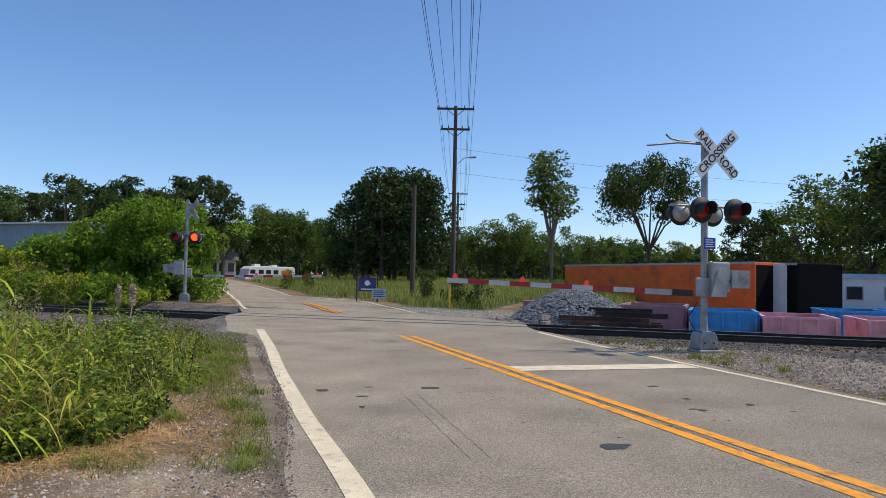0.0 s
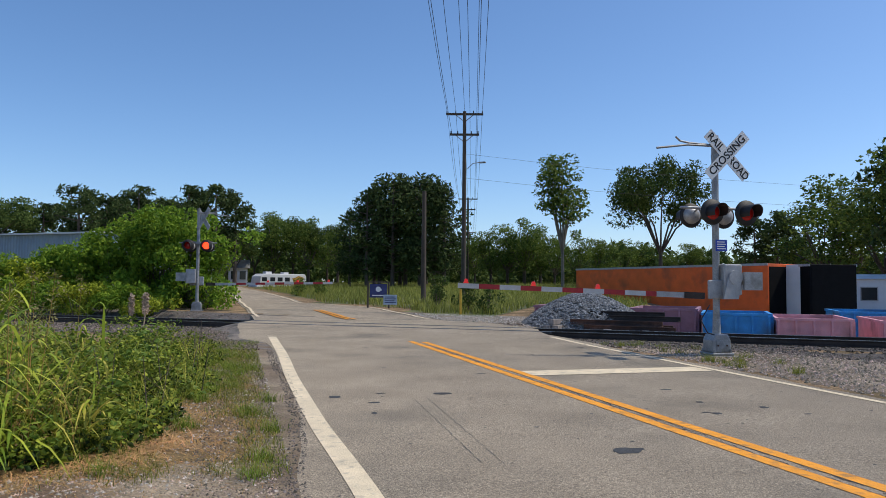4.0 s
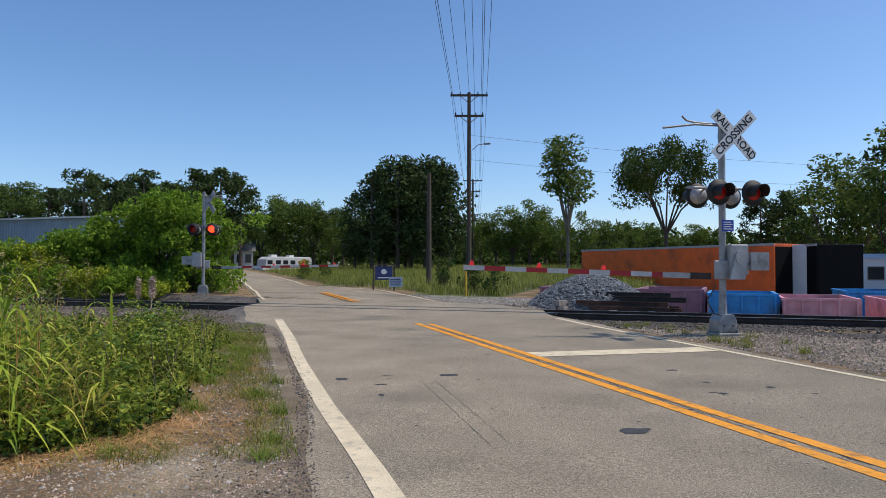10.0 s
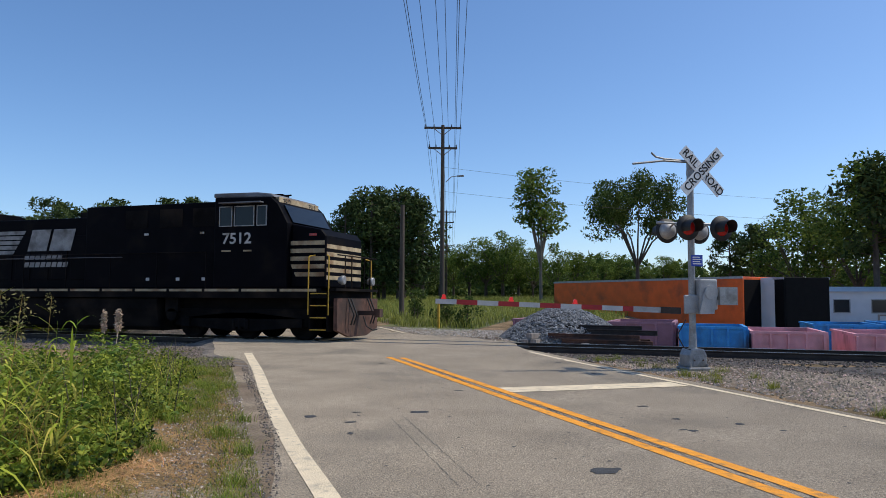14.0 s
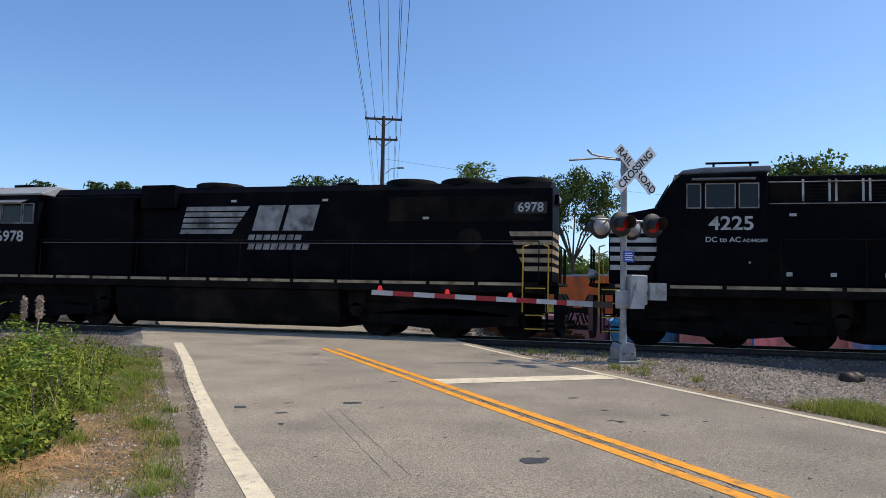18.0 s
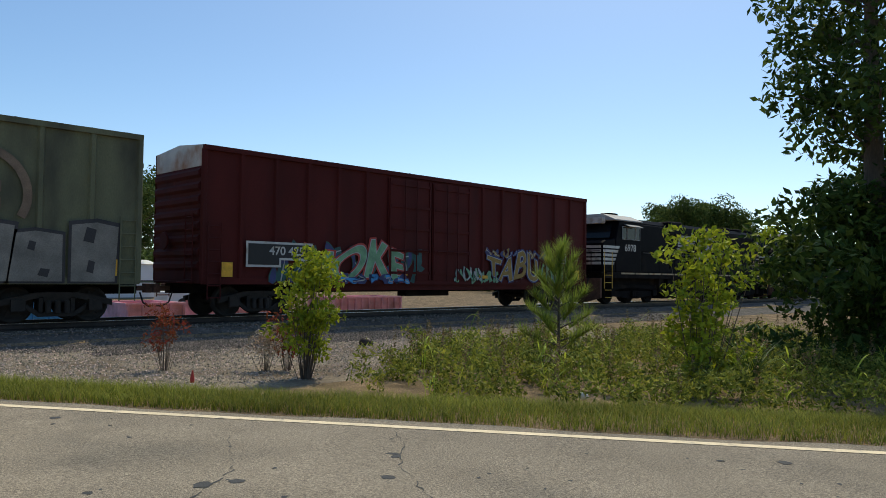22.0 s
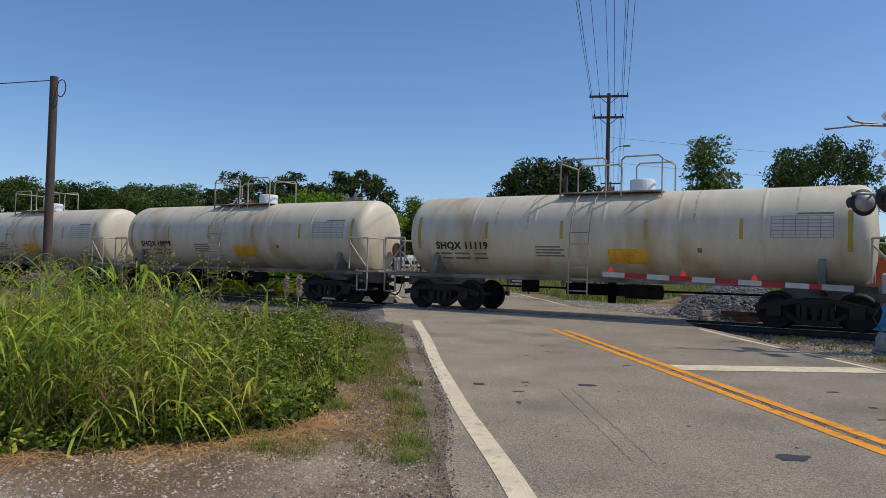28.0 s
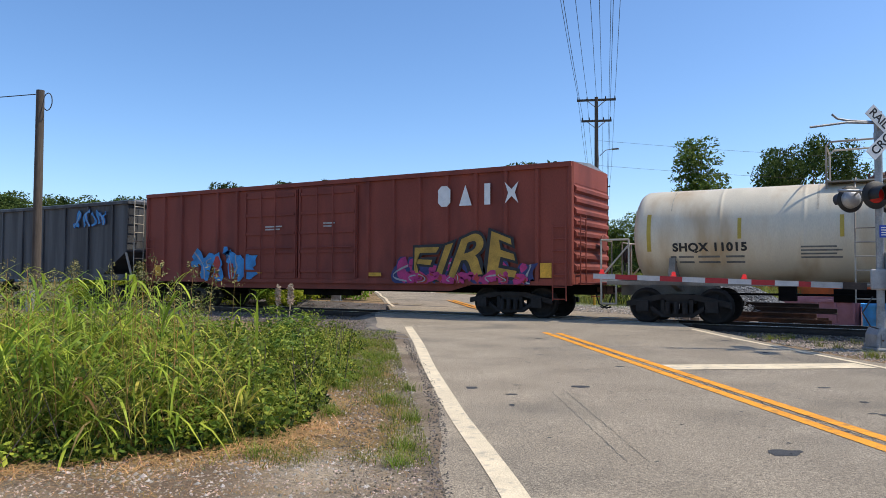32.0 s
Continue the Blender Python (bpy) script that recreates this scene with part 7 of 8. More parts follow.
def blade_mesh(name, roots, h, w, material, seed, lean=0.5, segs=3, hvar=0.4):
    """Grass blades: tapered strips that bend over, one per root (x, y, z)."""
    r = np.random.default_rng(seed)
    roots = np.array(roots, float)
    n = len(roots)
    H = h * (1 - hvar + 2 * hvar * r.random(n))
    a = r.uniform(0, 6.283, n)
    L = H * lean * r.uniform(0.3, 1.4, n)
    dx, dy = np.cos(a), np.sin(a)
    rows = []
    for i in range(segs + 1):
        t = i / segs
        ctr = roots + np.stack([dx * L * t * t, dy * L * t * t, H * (t - 0.28 * lean * t * t)], 1)
        half = (w * (1 - 0.92 * t) * (0.6 + 0.4 * r.random(n)) * 0.5)[:, None] * np.stack([-dy, dx, 0 * dx], 1)
        rows += [ctr - half, ctr + half]
    v = np.stack(rows, 1)
    m = 2 * (segs + 1)
    f = []
    for i in range(segs):
        f.append(np.array([2 * i, 2 * i + 1, 2 * i + 3, 2 * i + 2]))
    f = (np.array(f)[None] + m * np.arange(n)[:, None, None]).reshape(-1, 4)
    me = bpy.data.meshes.new(name)
    me.from_pydata(v.reshape(-1, 3), [], f)
    me.materials.append(material)
    return me


def cane_mesh(name, roots, h, leaf, w, material, seed, per=7, lean=0.18):
    """Coarse grass: a leaning stalk with broad leaves that arch out and droop."""
    r = np.random.default_rng(seed)
    roots = np.array(roots, float)
    n = len(roots)
    H = h * r.uniform(0.55, 1.2, n)
    a = r.uniform(0, 6.283, n)
    L = H * lean * r.uniform(0, 1.6, n)
    top = np.stack([np.cos(a) * L, np.sin(a) * L, H], 1)
    k = np.repeat(np.arange(n), per)
    m = len(k)
    u = r.uniform(0.12, 1.0, m)[:, None]
    base = roots[k] + top[k] * u * (0.7 + 0.3 * u)
    b = r.uniform(0, 6.283, m)
    d = np.stack([np.cos(b), np.sin(b), 0 * b], 1)
    side = np.stack([-np.sin(b), np.cos(b), 0 * b], 1)
    ln = (leaf * r.uniform(0.5, 1.3, m))[:, None]
    rise = r.uniform(0.45, 1.15, m)[:, None]
    droop = r.uniform(0.35, 1.15, m)[:, None]
    wd = (w * r.uniform(0.6, 1.25, m))[:, None]
    rows = []
    for t, q in ((0, 0.45), (0.2, 0.95), (0.42, 1.0), (0.64, 0.8), (0.84, 0.45), (1, 0.04)):
        c = base + d * ln * 0.8 * t + np.array([0, 0, 1.0]) * ln * (rise * t - droop * t * t)
        rows += [c - side * wd * q * 0.5, c + side * wd * q * 0.5]
    v = np.stack(rows, 1)
    f = np.array([[2 * i, 2 * i + 1, 2 * i + 3, 2 * i + 2] for i in range(5)])
    f = (f[None] + 12 * np.arange(m)[:, None, None]).reshape(-1, 4)
    e = np.stack([np.cos(a + 1.3), np.sin(a + 1.3), 0 * a], 1) * 0.005
    sv = np.stack([roots - e, roots + e, roots + top + e * 0.4, roots + top - e * 0.4], 1).reshape(-1, 3)
    sf = np.arange(4 * n).reshape(-1, 4) + 12 * m
    me = bpy.data.meshes.new(name)
    me.from_pydata(np.concatenate([v.reshape(-1, 3), sv]), [], np.concatenate([f, sf]))
    me.materials.append(material)
    return me


def tree_kind(kind, seed):
    """One tree at the origin, about 10 m high: trunk, limbs and crown. Returns its root object."""
    r = random.Random(seed)
    trunk, limbs, clumps = Form(), Form(), []
    if kind == "pine":
        trunk.rod((0, 0, -0.3), (0.05, 0, 5), 0.2, 10, 0.14).rod((0.05, 0, 5), (0, 0.05, 9.6), 0.14, 8, 0.04)
        for i in range(26):
            z = 4.2 + 5.4 * (i / 26) ** 0.9
            a = r.random() * 6.28
            L = (2.1 - 0.3 * abs(z - 6.8) ** 1.2) * (0.6 + 0.5 * r.random())
            L = max(0.5, L)
            e = (math.cos(a) * L, math.sin(a) * L, z + 0.25 * L)
            limbs.rod((0, 0, z), e, 0.05, 5, 0.02)
            clumps.append((*e, 0.62 + 0.3 * r.random(), 0.42 + 0.15 * r.random()))
            if r.random() < 0.6:
                clumps.append((e[0] * 0.55, e[1] * 0.55, z + 0.3, 0.5, 0.4))
        clumps.append((0, 0, 9.7, 0.7, 0.6))
        lm, lmat, per, sz, lng = "crown", leaf_pine, 62, 0.15, 1.5
    elif kind == "pine_dense":
        trunk.rod((0, 0, -0.3), (0, 0, 9.5), 0.2, 10, 0.05)
        for i in range(44):
            z = 1.6 + 8.0 * (i / 44)
            a = r.random() * 6.28
            L = (1.9 - 1.2 * max(0, (z - 7.0) / 3)) * (0.55 + 0.55 * r.random())
            e = (math.cos(a) * L, math.sin(a) * L, z + 0.1)
            limbs.rod((0, 0, z - 0.2), e, 0.045, 5, 0.02)
            clumps.append((*e, 0.72 + 0.3 * r.random(), 0.6 + 0.2 * r.random()))
        clumps.append((0, 0, 9.6, 0.7, 0.7))
        lmat, per, sz, lng = leaf_pine, 55, 0.16, 1.4
    elif kind == "oak":
        trunk.rod((0, 0, -0.3), (0.1, 0, 3.2), 0.2, 12, 0.16)
        for i in range(8):
            a = i * 0.785 + r.random() * 0.5
            m1 = (math.cos(a) * 1.4, math.sin(a) * 1.4, 4.8 + r.random())
            e = (math.cos(a) * (2.9 + r.random()), math.sin(a) * (2.9 + r.random()), 6.4 + r.random() * 1.6)
            limbs.rod((0.1, 0, 2.9), m1, 0.1, 7, 0.07).rod(m1, e, 0.07, 6, 0.02)
            for k in range(9):
                q = (e[0] * (0.55 + 0.55 * r.random()) + r.gauss(0, 0.4), e[1] * (0.55 + 0.55 * r.random()) + r.gauss(0, 0.4), e[2] + r.gauss(0.3, 0.7))
                clumps.append((*q, 0.85 + 0.4 * r.random(), 0.6 + 0.25 * r.random()))
        for i in range(16):
            clumps.append((r.gauss(0, 1.4), r.gauss(0, 1.4), 8.3 + r.random() * 1.0, 0.95, 0.65))
        lmat, per, sz, lng = leaf_dark, 150, 0.125, 1.1
    elif kind == "airy":
        trunk.rod((0, 0, -0.3), (0, 0, 3.0), 0.11, 10, 0.085)
        for i in range(11):
            a = r.random() * 6.28
            top = 6.5 + 3.4 * r.random()
            m1 = (math.cos(a) * 0.5, math.sin(a) * 0.5, 4.5 + r.random())
            e = (math.cos(a) * (0.6 + 1.0 * r.random()), math.sin(a) * (0.6 + 1.0 * r.random()), top)
            limbs.rod((0, 0, 2.6 + 0.6 * r.random()), m1, 0.07, 6, 0.05).rod(m1, e, 0.05, 5, 0.015)
            for k in range(4):
                f_ = 0.45 + 0.6 * k / 4
                q = [m1[j] + (e[j] - m1[j]) * f_ * 1.15 + r.gauss(0, 0.35) for j in range(3)]
                clumps.append((*q, 0.42 + 0.25 * r.random(), 0.4 + 0.2 * r.random()))
        for i in range(9):
            clumps.append((r.gauss(0, 0.6), r.gauss(0, 0.6), 8.8 + r.random() * 1.1, 0.7, 0.5))
        for i in range(16):
            z = 3.8 + 4.8 * r.random()
            b_ = r.random() * 6.28
            q = (math.cos(b_) * (0.7 + 0.8 * r.random()), math.sin(b_) * (0.7 + 0.8 * r.random()), z)
            limbs.rod((0, 0, z - 1.1), q, 0.035, 5, 0.012)
            clumps.append((*q, 0.38 + 0.2 * r.random(), 0.34))
        lmat, per, sz, lng = leaf_mid, 52, 0.12, 1.1
    else:  # broad light tree
        trunk.rod((0, 0, -0.3), (0, 0.05, 3.0), 0.24, 10, 0.18)
        for i in range(14):
            a = r.random() * 6.28
            e = (math.cos(a) * (1.2 + 1.8 * r.random()), math.sin(a) * (1.2 + 1.8 * r.random()), 3.0 + 5.2 * r.random())
            limbs.rod((0, 0, 2.0 + r.random()), e, 0.08, 6, 0.03)
            for k in range(4):
                clumps.append((e[0] + r.gauss(0, 0.5), e[1] + r.gauss(0, 0.5), e[2] + r.gauss(0.2, 0.5), 0.8 + 0.4 * r.random(), 0.65 + 0.2 * r.random()))
        for i in range(5):
            clumps.append((r.gauss(0, 0.6), r.gauss(0, 0.6), 8.6 + r.random(), 0.9, 0.7))
        lmat, per, sz, lng = leaf_mid, 80, 0.14, 1.1
    t = new("tree")
    part("trunk", trunk, pale_bark if kind == "airy" else bark, t)
    part("limb", limbs, pale_bark if kind == "airy" else bark, t)
    cr = new("crown", leaf_mesh("crown", clumps, per, sz, lmat, seed, long=lng))
    cr.parent = t
    return t


TREES = {}
LABELS = {"pine": "tall dark pine with a bare lower trunk", "pine_dense": "dense dark evergreen tree behind the field", "oak": "broad dark green spreading tree", "airy": "slender tree with sparse foliage and pale limbs", "broad": "leafy mid-green tree in full summer leaf"}


def plant_tree(kind, variant, x, y, height, width=1.0, z=None):
    key = (kind, variant)
    yaw = rng.random() * 360
    zb = ground_z(x, y) - 0.05 if z is None else z
    k = height / 10.0
    m = pose(x, y, zb, 0, 0, yaw)
    if key not in TREES:
        TREES[key] = tagged(tree_kind(kind, 100 + 17 * variant + len(kind)), LABELS[kind], "tree", "trees")
        ob = TREES[key]
    else:
        ob = copy_thing(TREES[key], m)
    ob.matrix_basis = m
    ob.scale = (k * width, k * width, k)
    return ob


def along(px, r):
    """Place on the compass: degrees left of +y, metres from the origin."""
    return -math.sin(radians(px)) * r, math.cos(radians(px)) * r


# dense stand of evergreens behind the field
for i, (az, r, h) in enumerate(((27.9, 76, 9.2), (26.6, 74, 11.4), (25.6, 77, 12.4), (24.6, 74, 13.1), (23.6, 76, 13.2), (22.5, 74, 13.0), (21.4, 75, 13.0), (20.6, 74, 12.2), (26.0, 80, 12.0), (24.0, 81, 13.0), (22.0, 81, 13.0))):
    plant_tree("pine_dense", i % 3, *along(az, r), h * 0.92 - 0.6, 1.0)
# pines on the left skyline
for i, (az, r, h) in enumerate(((49.2, 78, 8.0), (47.0, 76, 9.6), (45.3, 78, 9.0), (43.2, 76, 9.8), (41.6, 79, 9.0), (39.8, 75, 9.9), (37.9, 76, 10.2), (36.4, 78, 9.6), (48.0, 84, 8.5), (44.2, 84, 9.4), (51.5, 80, 6.5))):
    plant_tree("pine", i % 3, *along(az, r), h * 1.0, 1.1)
for i, (az, r, h) in enumerate(((35.0, 98, 7.2), (33.6, 96, 9.2), (32.2, 99, 8.8), (31.0, 96, 8.6), (29.6, 98, 7.6), (28.8, 92, 7.6), (36.5, 92, 7.0), (38.5, 94, 7.5))):
    plant_tree("broad" if i % 2 else "oak", i % 2, *along(az, r), h, 1.1)
for i, (az, h) in enumerate(((40.7, 9.4), (42.4, 9.0), (44.6, 8.6), (38.8, 9.4))):
    plant_tree("pine_dense", i % 3, *along(az, 82), h, 1.1)
# right of the pole
for i, (az, r, h) in enumerate(((19.3, 100, 6.0), (18.2, 96, 6.2), (17.0, 92, 7.0), (15.7, 90, 7.4), (14.4, 88, 8.0), (13.2, 91, 7.2), (12.1, 89, 6.0), (10.4, 80, 5.8), (8.8, 84, 5.5))):
    plant_tree("broad", i % 3, *along(az, r), h, 1.15)
plant_tree("airy", 0, *along(11.5, 70), 12.6, 1.2)
plant_tree("oak", 0, *along(4.3, 75), 12.6, 0.88)
for i, (az, r, h) in enumerate(((7.0, 104, 6.0), (5.6, 108, 6.0), (2.5, 104, 6.2), (0.8, 108, 6.0))):
    plant_tree("broad", i % 3, *along(az, r), h, 1.4)
for i, (az, r, h) in enumerate(((-2.2, 90, 9.4), (-3.6, 92, 10.2), (-4.8, 88, 9.2))):
    plant_tree("pine", i % 3, *along(az, r), h, 1.1)
for i, (az, r, h) in enumerate(((-6.6, 70, 11.0), (-8.6, 72, 10.6), (-10.2, 66, 9.6))):
    plant_tree("airy" if i % 2 else "broad", i % 3, *along(az, r), h, 1.2)
for i, (az, r, h) in enumerate(((-11.4, 58, 11.6), (-12.9, 60, 12.4), (-14.6, 61, 11.8), (-16.4, 62, 11.2), (-18.8, 62, 10.4), (-20.8, 64, 9.6), (-22.6, 68, 8.4))):
    plant_tree(("pine", "broad", "oak")[i % 3], i % 3, *along(az, r), h, 1.1)
plant_tree("oak", 1, *along(-24.6, 80), 12.4, 1.0)
for i, (az, r, h) in enumerate(((-27, 90, 8.0), (-30, 95, 7.0), (-34, 100, 6.5), (-38, 100, 6.5), (-44, 105, 7), (-50, 100, 7))):
    plant_tree("broad", i % 3, *along(az, r), h, 1.2)
for i, (az, r, h) in enumerate(((-62.8, 90, 11.4), (-64.3, 91, 12.2), (-65.8, 92, 11.0))):
    plant_tree("oak", i % 2, *along(az, r), h, 0.9)
# left skyline seen when the camera turns left
for i in range(16):
    plant_tree(("oak", "broad")[i % 2], i % 2, *along(52.5 + i * 1.7, 74 + 6 * rng.random()), 7.0 + 1.6 * rng.random() + (0.8 if i > 8 else 0), 1.25)

# woods that close the distance
wc = []
wr = random.Random(21)
for i in range(1300):
    az = -75 + 165 * i / 1300
    r = 104 + 30 * wr.random()
    x, y = along(az, r)
    wc.append((x, y, ground_z(x, y) + 0.2 + 4.6 * wr.random() ** 1.3, 3.0, 2.0))
wo = new("far_woods", leaf_mesh("far_woods", wc, 80, 0.5, leaf_dark, 77))
tagged(wo, "distant dark green woods on the horizon", "woods", kind="stuff")


# ---- shrubs ----


def shrub(x, y, clumps, per, size, material, label, seed, stem=True, group="shrubs", long=1.1, twig=bark, thin=1.0):
    z = ground_z(x, y)
    t = thing("shrub", pose(x, y, z), label, "shrub", group)
    if stem:
        f = Form()
        for c in clumps:
            f.rod((c[0] * 0.15, c[1] * 0.15, -0.1), (c[0] * 0.9, c[1] * 0.9, c[2]), (0.012 + 0.012 * c[2] / 2) * thin, 5, 0.006 * thin)
        part("stem", f, twig, t)
    ob = new("foliage", leaf_mesh("foliage", clumps, per, size, material, seed, long=long))
    ob.parent = t
    return t


# big green thicket behind the track on the left
for i in range(12):
    u = i / 11
    x, y = -33.5 + 10.9 * u, 28.6 + 0.8 * math.sin(3 * u) - 0.8 * u
    hh = (2.4, 2.8, 3.1, 3.4, 3.8, 4.2, 4.6, 4.9, 5.1, 5.0, 4.6, 3.8)[i] - 0.4
    cl = []
    rr = random.Random(300 + i)
    for k in range(34):
        v = rr.random()
        cl.append((rr.gauss(0, 0.85), rr.gauss(0, 0.75), 0.25 + hh * v * 0.93, 0.42 + 0.3 * rr.random(), 0.36 + 0.2 * rr.random()))
    shrub(x, y, cl, 130, 0.098, leaf_bright, "large bright green leafy bush beside the track", 400 + i, group="thicket bushes")
for i in range(7):
    x, y = -41 + 1.6 * i, 26.5 + 0.5 * (i % 2)
    rr = random.Random(340 + i)
    cl = [(rr.gauss(0, 0.6), rr.gauss(0, 0.5), 0.3 + 1.7 * rr.random(), 0.5, 0.4) for k in range(14)]
    shrub(x, y, cl, 120, 0.09, leaf_bright if i % 2 else leaf_lime, "low green brush beside the track", 440 + i, group="thicket bushes")
for i in range(13):
    x, y = -37.5 + 1.27 * i, 24.3 + 0.5 * (i % 3) * 0.5
    rr = random.Random(360 + i)
    cl = [(rr.gauss(0, 0.5), rr.gauss(0, 0.25), 0.15 + (0.6 + 0.5 * (i % 2)) * rr.random(), 0.34, 0.28) for k in range(15)]
    shrub(x, y, cl, 90, 0.07, leaf_bright if i % 3 else leaf_lime, "low green brush growing beside the rails", 460 + i, group="thicket bushes")
# shrubs by the road across
for i, (x, y, h) in enumerate(((-13.0, 33.6, 1.35), (-10.9, 32.2, 1.0), (-9.8, 31.5, 1.1), (-27.5, 44.5, 1.0), (-25.5, 44.0, 0.9))):
    rr = random.Random(500 + i)
    cl = [(rr.gauss(0, 0.25), rr.gauss(0, 0.25), 0.15 + h * rr.random(), 0.25, 0.25) for k in range(14)]
    shrub(x, y, cl, 60, 0.06, leaf_dark if i < 3 else leaf_mid, "small dark green shrub at the field's edge", 520 + i)

# right verge: leafy shrub, young pine, dead bushes, big tree
rr = random.Random(610)
cl = [(rr.gauss(0, 0.22) + 0.18 * (v := rr.random()), rr.gauss(0, 0.2), 0.35 + 1.75 * v, 0.2 + 0.1 * rr.random(), 0.17) for k in range(44)]
shrub(7.6, 10.55, cl, 60, 0.05, leaf_lime, "slender yellow-green leafy sapling on the verge", 611, thin=0.45)
pine = thing("young_pine", pose(12.6, 9.0, ground_z(12.6, 9.0)), "young bright green pine with long needles", "pine sapling")
f = Form().rod((0, 0, -0.1), (0, 0, 2.4), 0.035, 8, 0.012)
tips = []
for k in range(22):
    z = 0.35 + 1.9 * k / 22
    a = k * 2.4
    L = 0.9 - 0.3 * z
    tips.append((math.cos(a) * L, math.sin(a) * L, z + 0.28))
    f.rod((0, 0, z), tips[-1], 0.014, 5, 0.008)
part("trunk", f, bark, pine)
pr2 = random.Random(620)
fm = Form()
for (x, y, z) in tips + [(0, 0, 2.3), (0, 0, 2.0)]:
    for q in range(150):
        u = pr2.random()
        bx, by, bz = x * (0.35 + 0.65 * u), y * (0.35 + 0.65 * u), z - 0.28 * (1 - u)
        d = Vector((pr2.gauss(x, 0.7), pr2.gauss(y, 0.7), 0.7 + pr2.random())).normalized() * 0.34
        e = Vector((-d.y, d.x, 0)).normalized() * 0.008
        b0 = Vector((bx, by, bz))
        fm.add([b0 - e, b0 + e, b0 + d], [(0, 1, 2)])
part("needles", fm, mat("pine_needles", (0.25, 0.32, 0.06), 0.6, bump=0, island=0.35, translucent=0.3), pine, "long bright green needles")
for i, (x, y, h) in enumerate(((6.25, 12.9, 1.05), (8.0, 11.7, 0.95), (7.6, 11.8, 0.7))):
    rr = random.Random(630 + i)
    cl = [(rr.gauss(0, 0.14), rr.gauss(0, 0.14), 0.35 + (h - 0.3) * rr.random(), 0.11, 0.14) for k in range(24)]
    shrub(x, y, cl, 20, 0.026, dead_red if i < 2 else plume, "dead russet bush on the gravel" if i < 2 else "dry tan grass clump on the gravel", 640 + i, long=1.8, thin=0.3)
rr = random.Random(655)
cl = [(rr.gauss(0, 0.3) + 0.15 * k / 30, rr.gauss(0, 0.3), 0.3 + 2.35 * (k / 58), 0.22, 0.16) for k in range(58)]
yucca = [(12.0 + 0.05 * math.cos(i), 4.9 + 0.05 * math.sin(i), ground_z(12.0, 4.9) + 0.1) for i in range(70)]
t = thing("yucca", pose(0, 0, 0), "spiky dark green yucca beside the shade tree", "yucca")
ob = new("leaves", blade_mesh("leaves", yucca, 0.85, 0.035, mat("yucca_leaf", (0.06, 0.12, 0.03), 0.5, bump=0, island=0.3, translucent=0.2), 657, 0.75, 4, 0.25))
ob.parent = t
shrub(11.5, 5.5, cl, 46, 0.055, leaf_lime, "tall yellow-green bush beside the big tree", 656, thin=0.45)

bt = thing("shade_tree", pose(17.7, 4.55, ground_z(17.7, 4.55)), "tall dark leafy tree overhanging the verge", "tree")
tf = Form().rod((0, 0, -0.2), (0.1, 0.1, 3.4), 0.2, 12, 0.15).rod((0.1, 0.1, 3.4), (0.3, 0.2, 8.5), 0.15, 10, 0.05)
part("trunk", tf, bark, bt)
lf, cl = Form(), []
rr = random.Random(660)
for k in range(62):
    z = 0.5 + 8.8 * k / 62
    a = rr.random() * 6.28
    L = (1.75 - 0.7 * max(0, (z - 6) / 4)) * (0.35 + 0.65 * rr.random())
    e = (math.cos(a) * L * 0.8, math.sin(a) * L * 1.15, z + 0.2)
    lf.rod((0.1 * z / 3, 0.05 * z / 3, max(0.2, z - 0.4)), e, 0.03, 5, 0.012)
    cl.append((*e, 0.5 + 0.2 * rr.random(), 0.4 + 0.15 * rr.random()))
    if k % 2:
        cl.append((e[0] * 0.5, e[1] * 0.5, z, 0.5, 0.42))
for k in range(22):
    cl.append((rr.gauss(-0.5, 0.6), rr.gauss(0.5, 0.9), 0.2 + 2.6 * rr.random(), 0.5, 0.42))
    cl.append((rr.gauss(-0.2, 0.7), rr.gauss(0.0, 0.9), 0.2 + 1.8 * rr.random(), 0.55, 0.45))
part("limb", lf, bark, bt)
ob = new("crown", leaf_mesh("crown", cl, 175, 0.07, mat("shade_tree_leaves", (0.06, 0.10, 0.02), 0.5, bump=0, island=0.5, translucent=0.3), 661, long=1.3))
ob.parent = bt
bt.scale = (1.3, 1.3, 1.3)

# ---- weeds and grass ----


def on_ground(x, y):
    return (x, y, ground_z(x, y) - 0.01)


def scatter(n, pick, seed):
    r = random.Random(seed)
    out = []
    while len(out) < n:
        q = pick(r)
        if q is not None:
            out.append(q)
    return out


def stuff(name, mesh, label, category):
    return tagged(new(name, mesh), label, category, kind="stuff")


def weed_edge(s):
    """Lateral limit of the tall weeds left of the road, against the way along it."""
    return -0.45 - 0.45 * (1 - smooth(s, 6.4, 10.0)) - 2.4 * (1 - smooth(s, 5.3, 6.5)) - 0.12 * math.sin(s * 2.3) - 0.08 * math.sin(s * 5.1)


def weed_spot(r, depth=6.0, s0=5.5, s1=15.5, back=0.0, near=0.0):
    s = s0 + (s1 - s0) * r.random() ** 1.15
    lat = weed_edge(s) - back - depth * r.random() ** 1.25
    x, y = place(s, lat)
    if y > 17.4 or math.hypot(x, y) < 3.6 + near:
        return None
    return on_ground(x, y)


def weed_depth(x, y):
    """0 at the rim of the weeds, 1 well inside."""
    s, lat = ROAD.x * x + ROAD.y * y, SIDE.x * x + SIDE.y * y
    return smooth(weed_edge(s) - lat, -0.1, 1.1) * smooth(s, 5.3, 6.5)


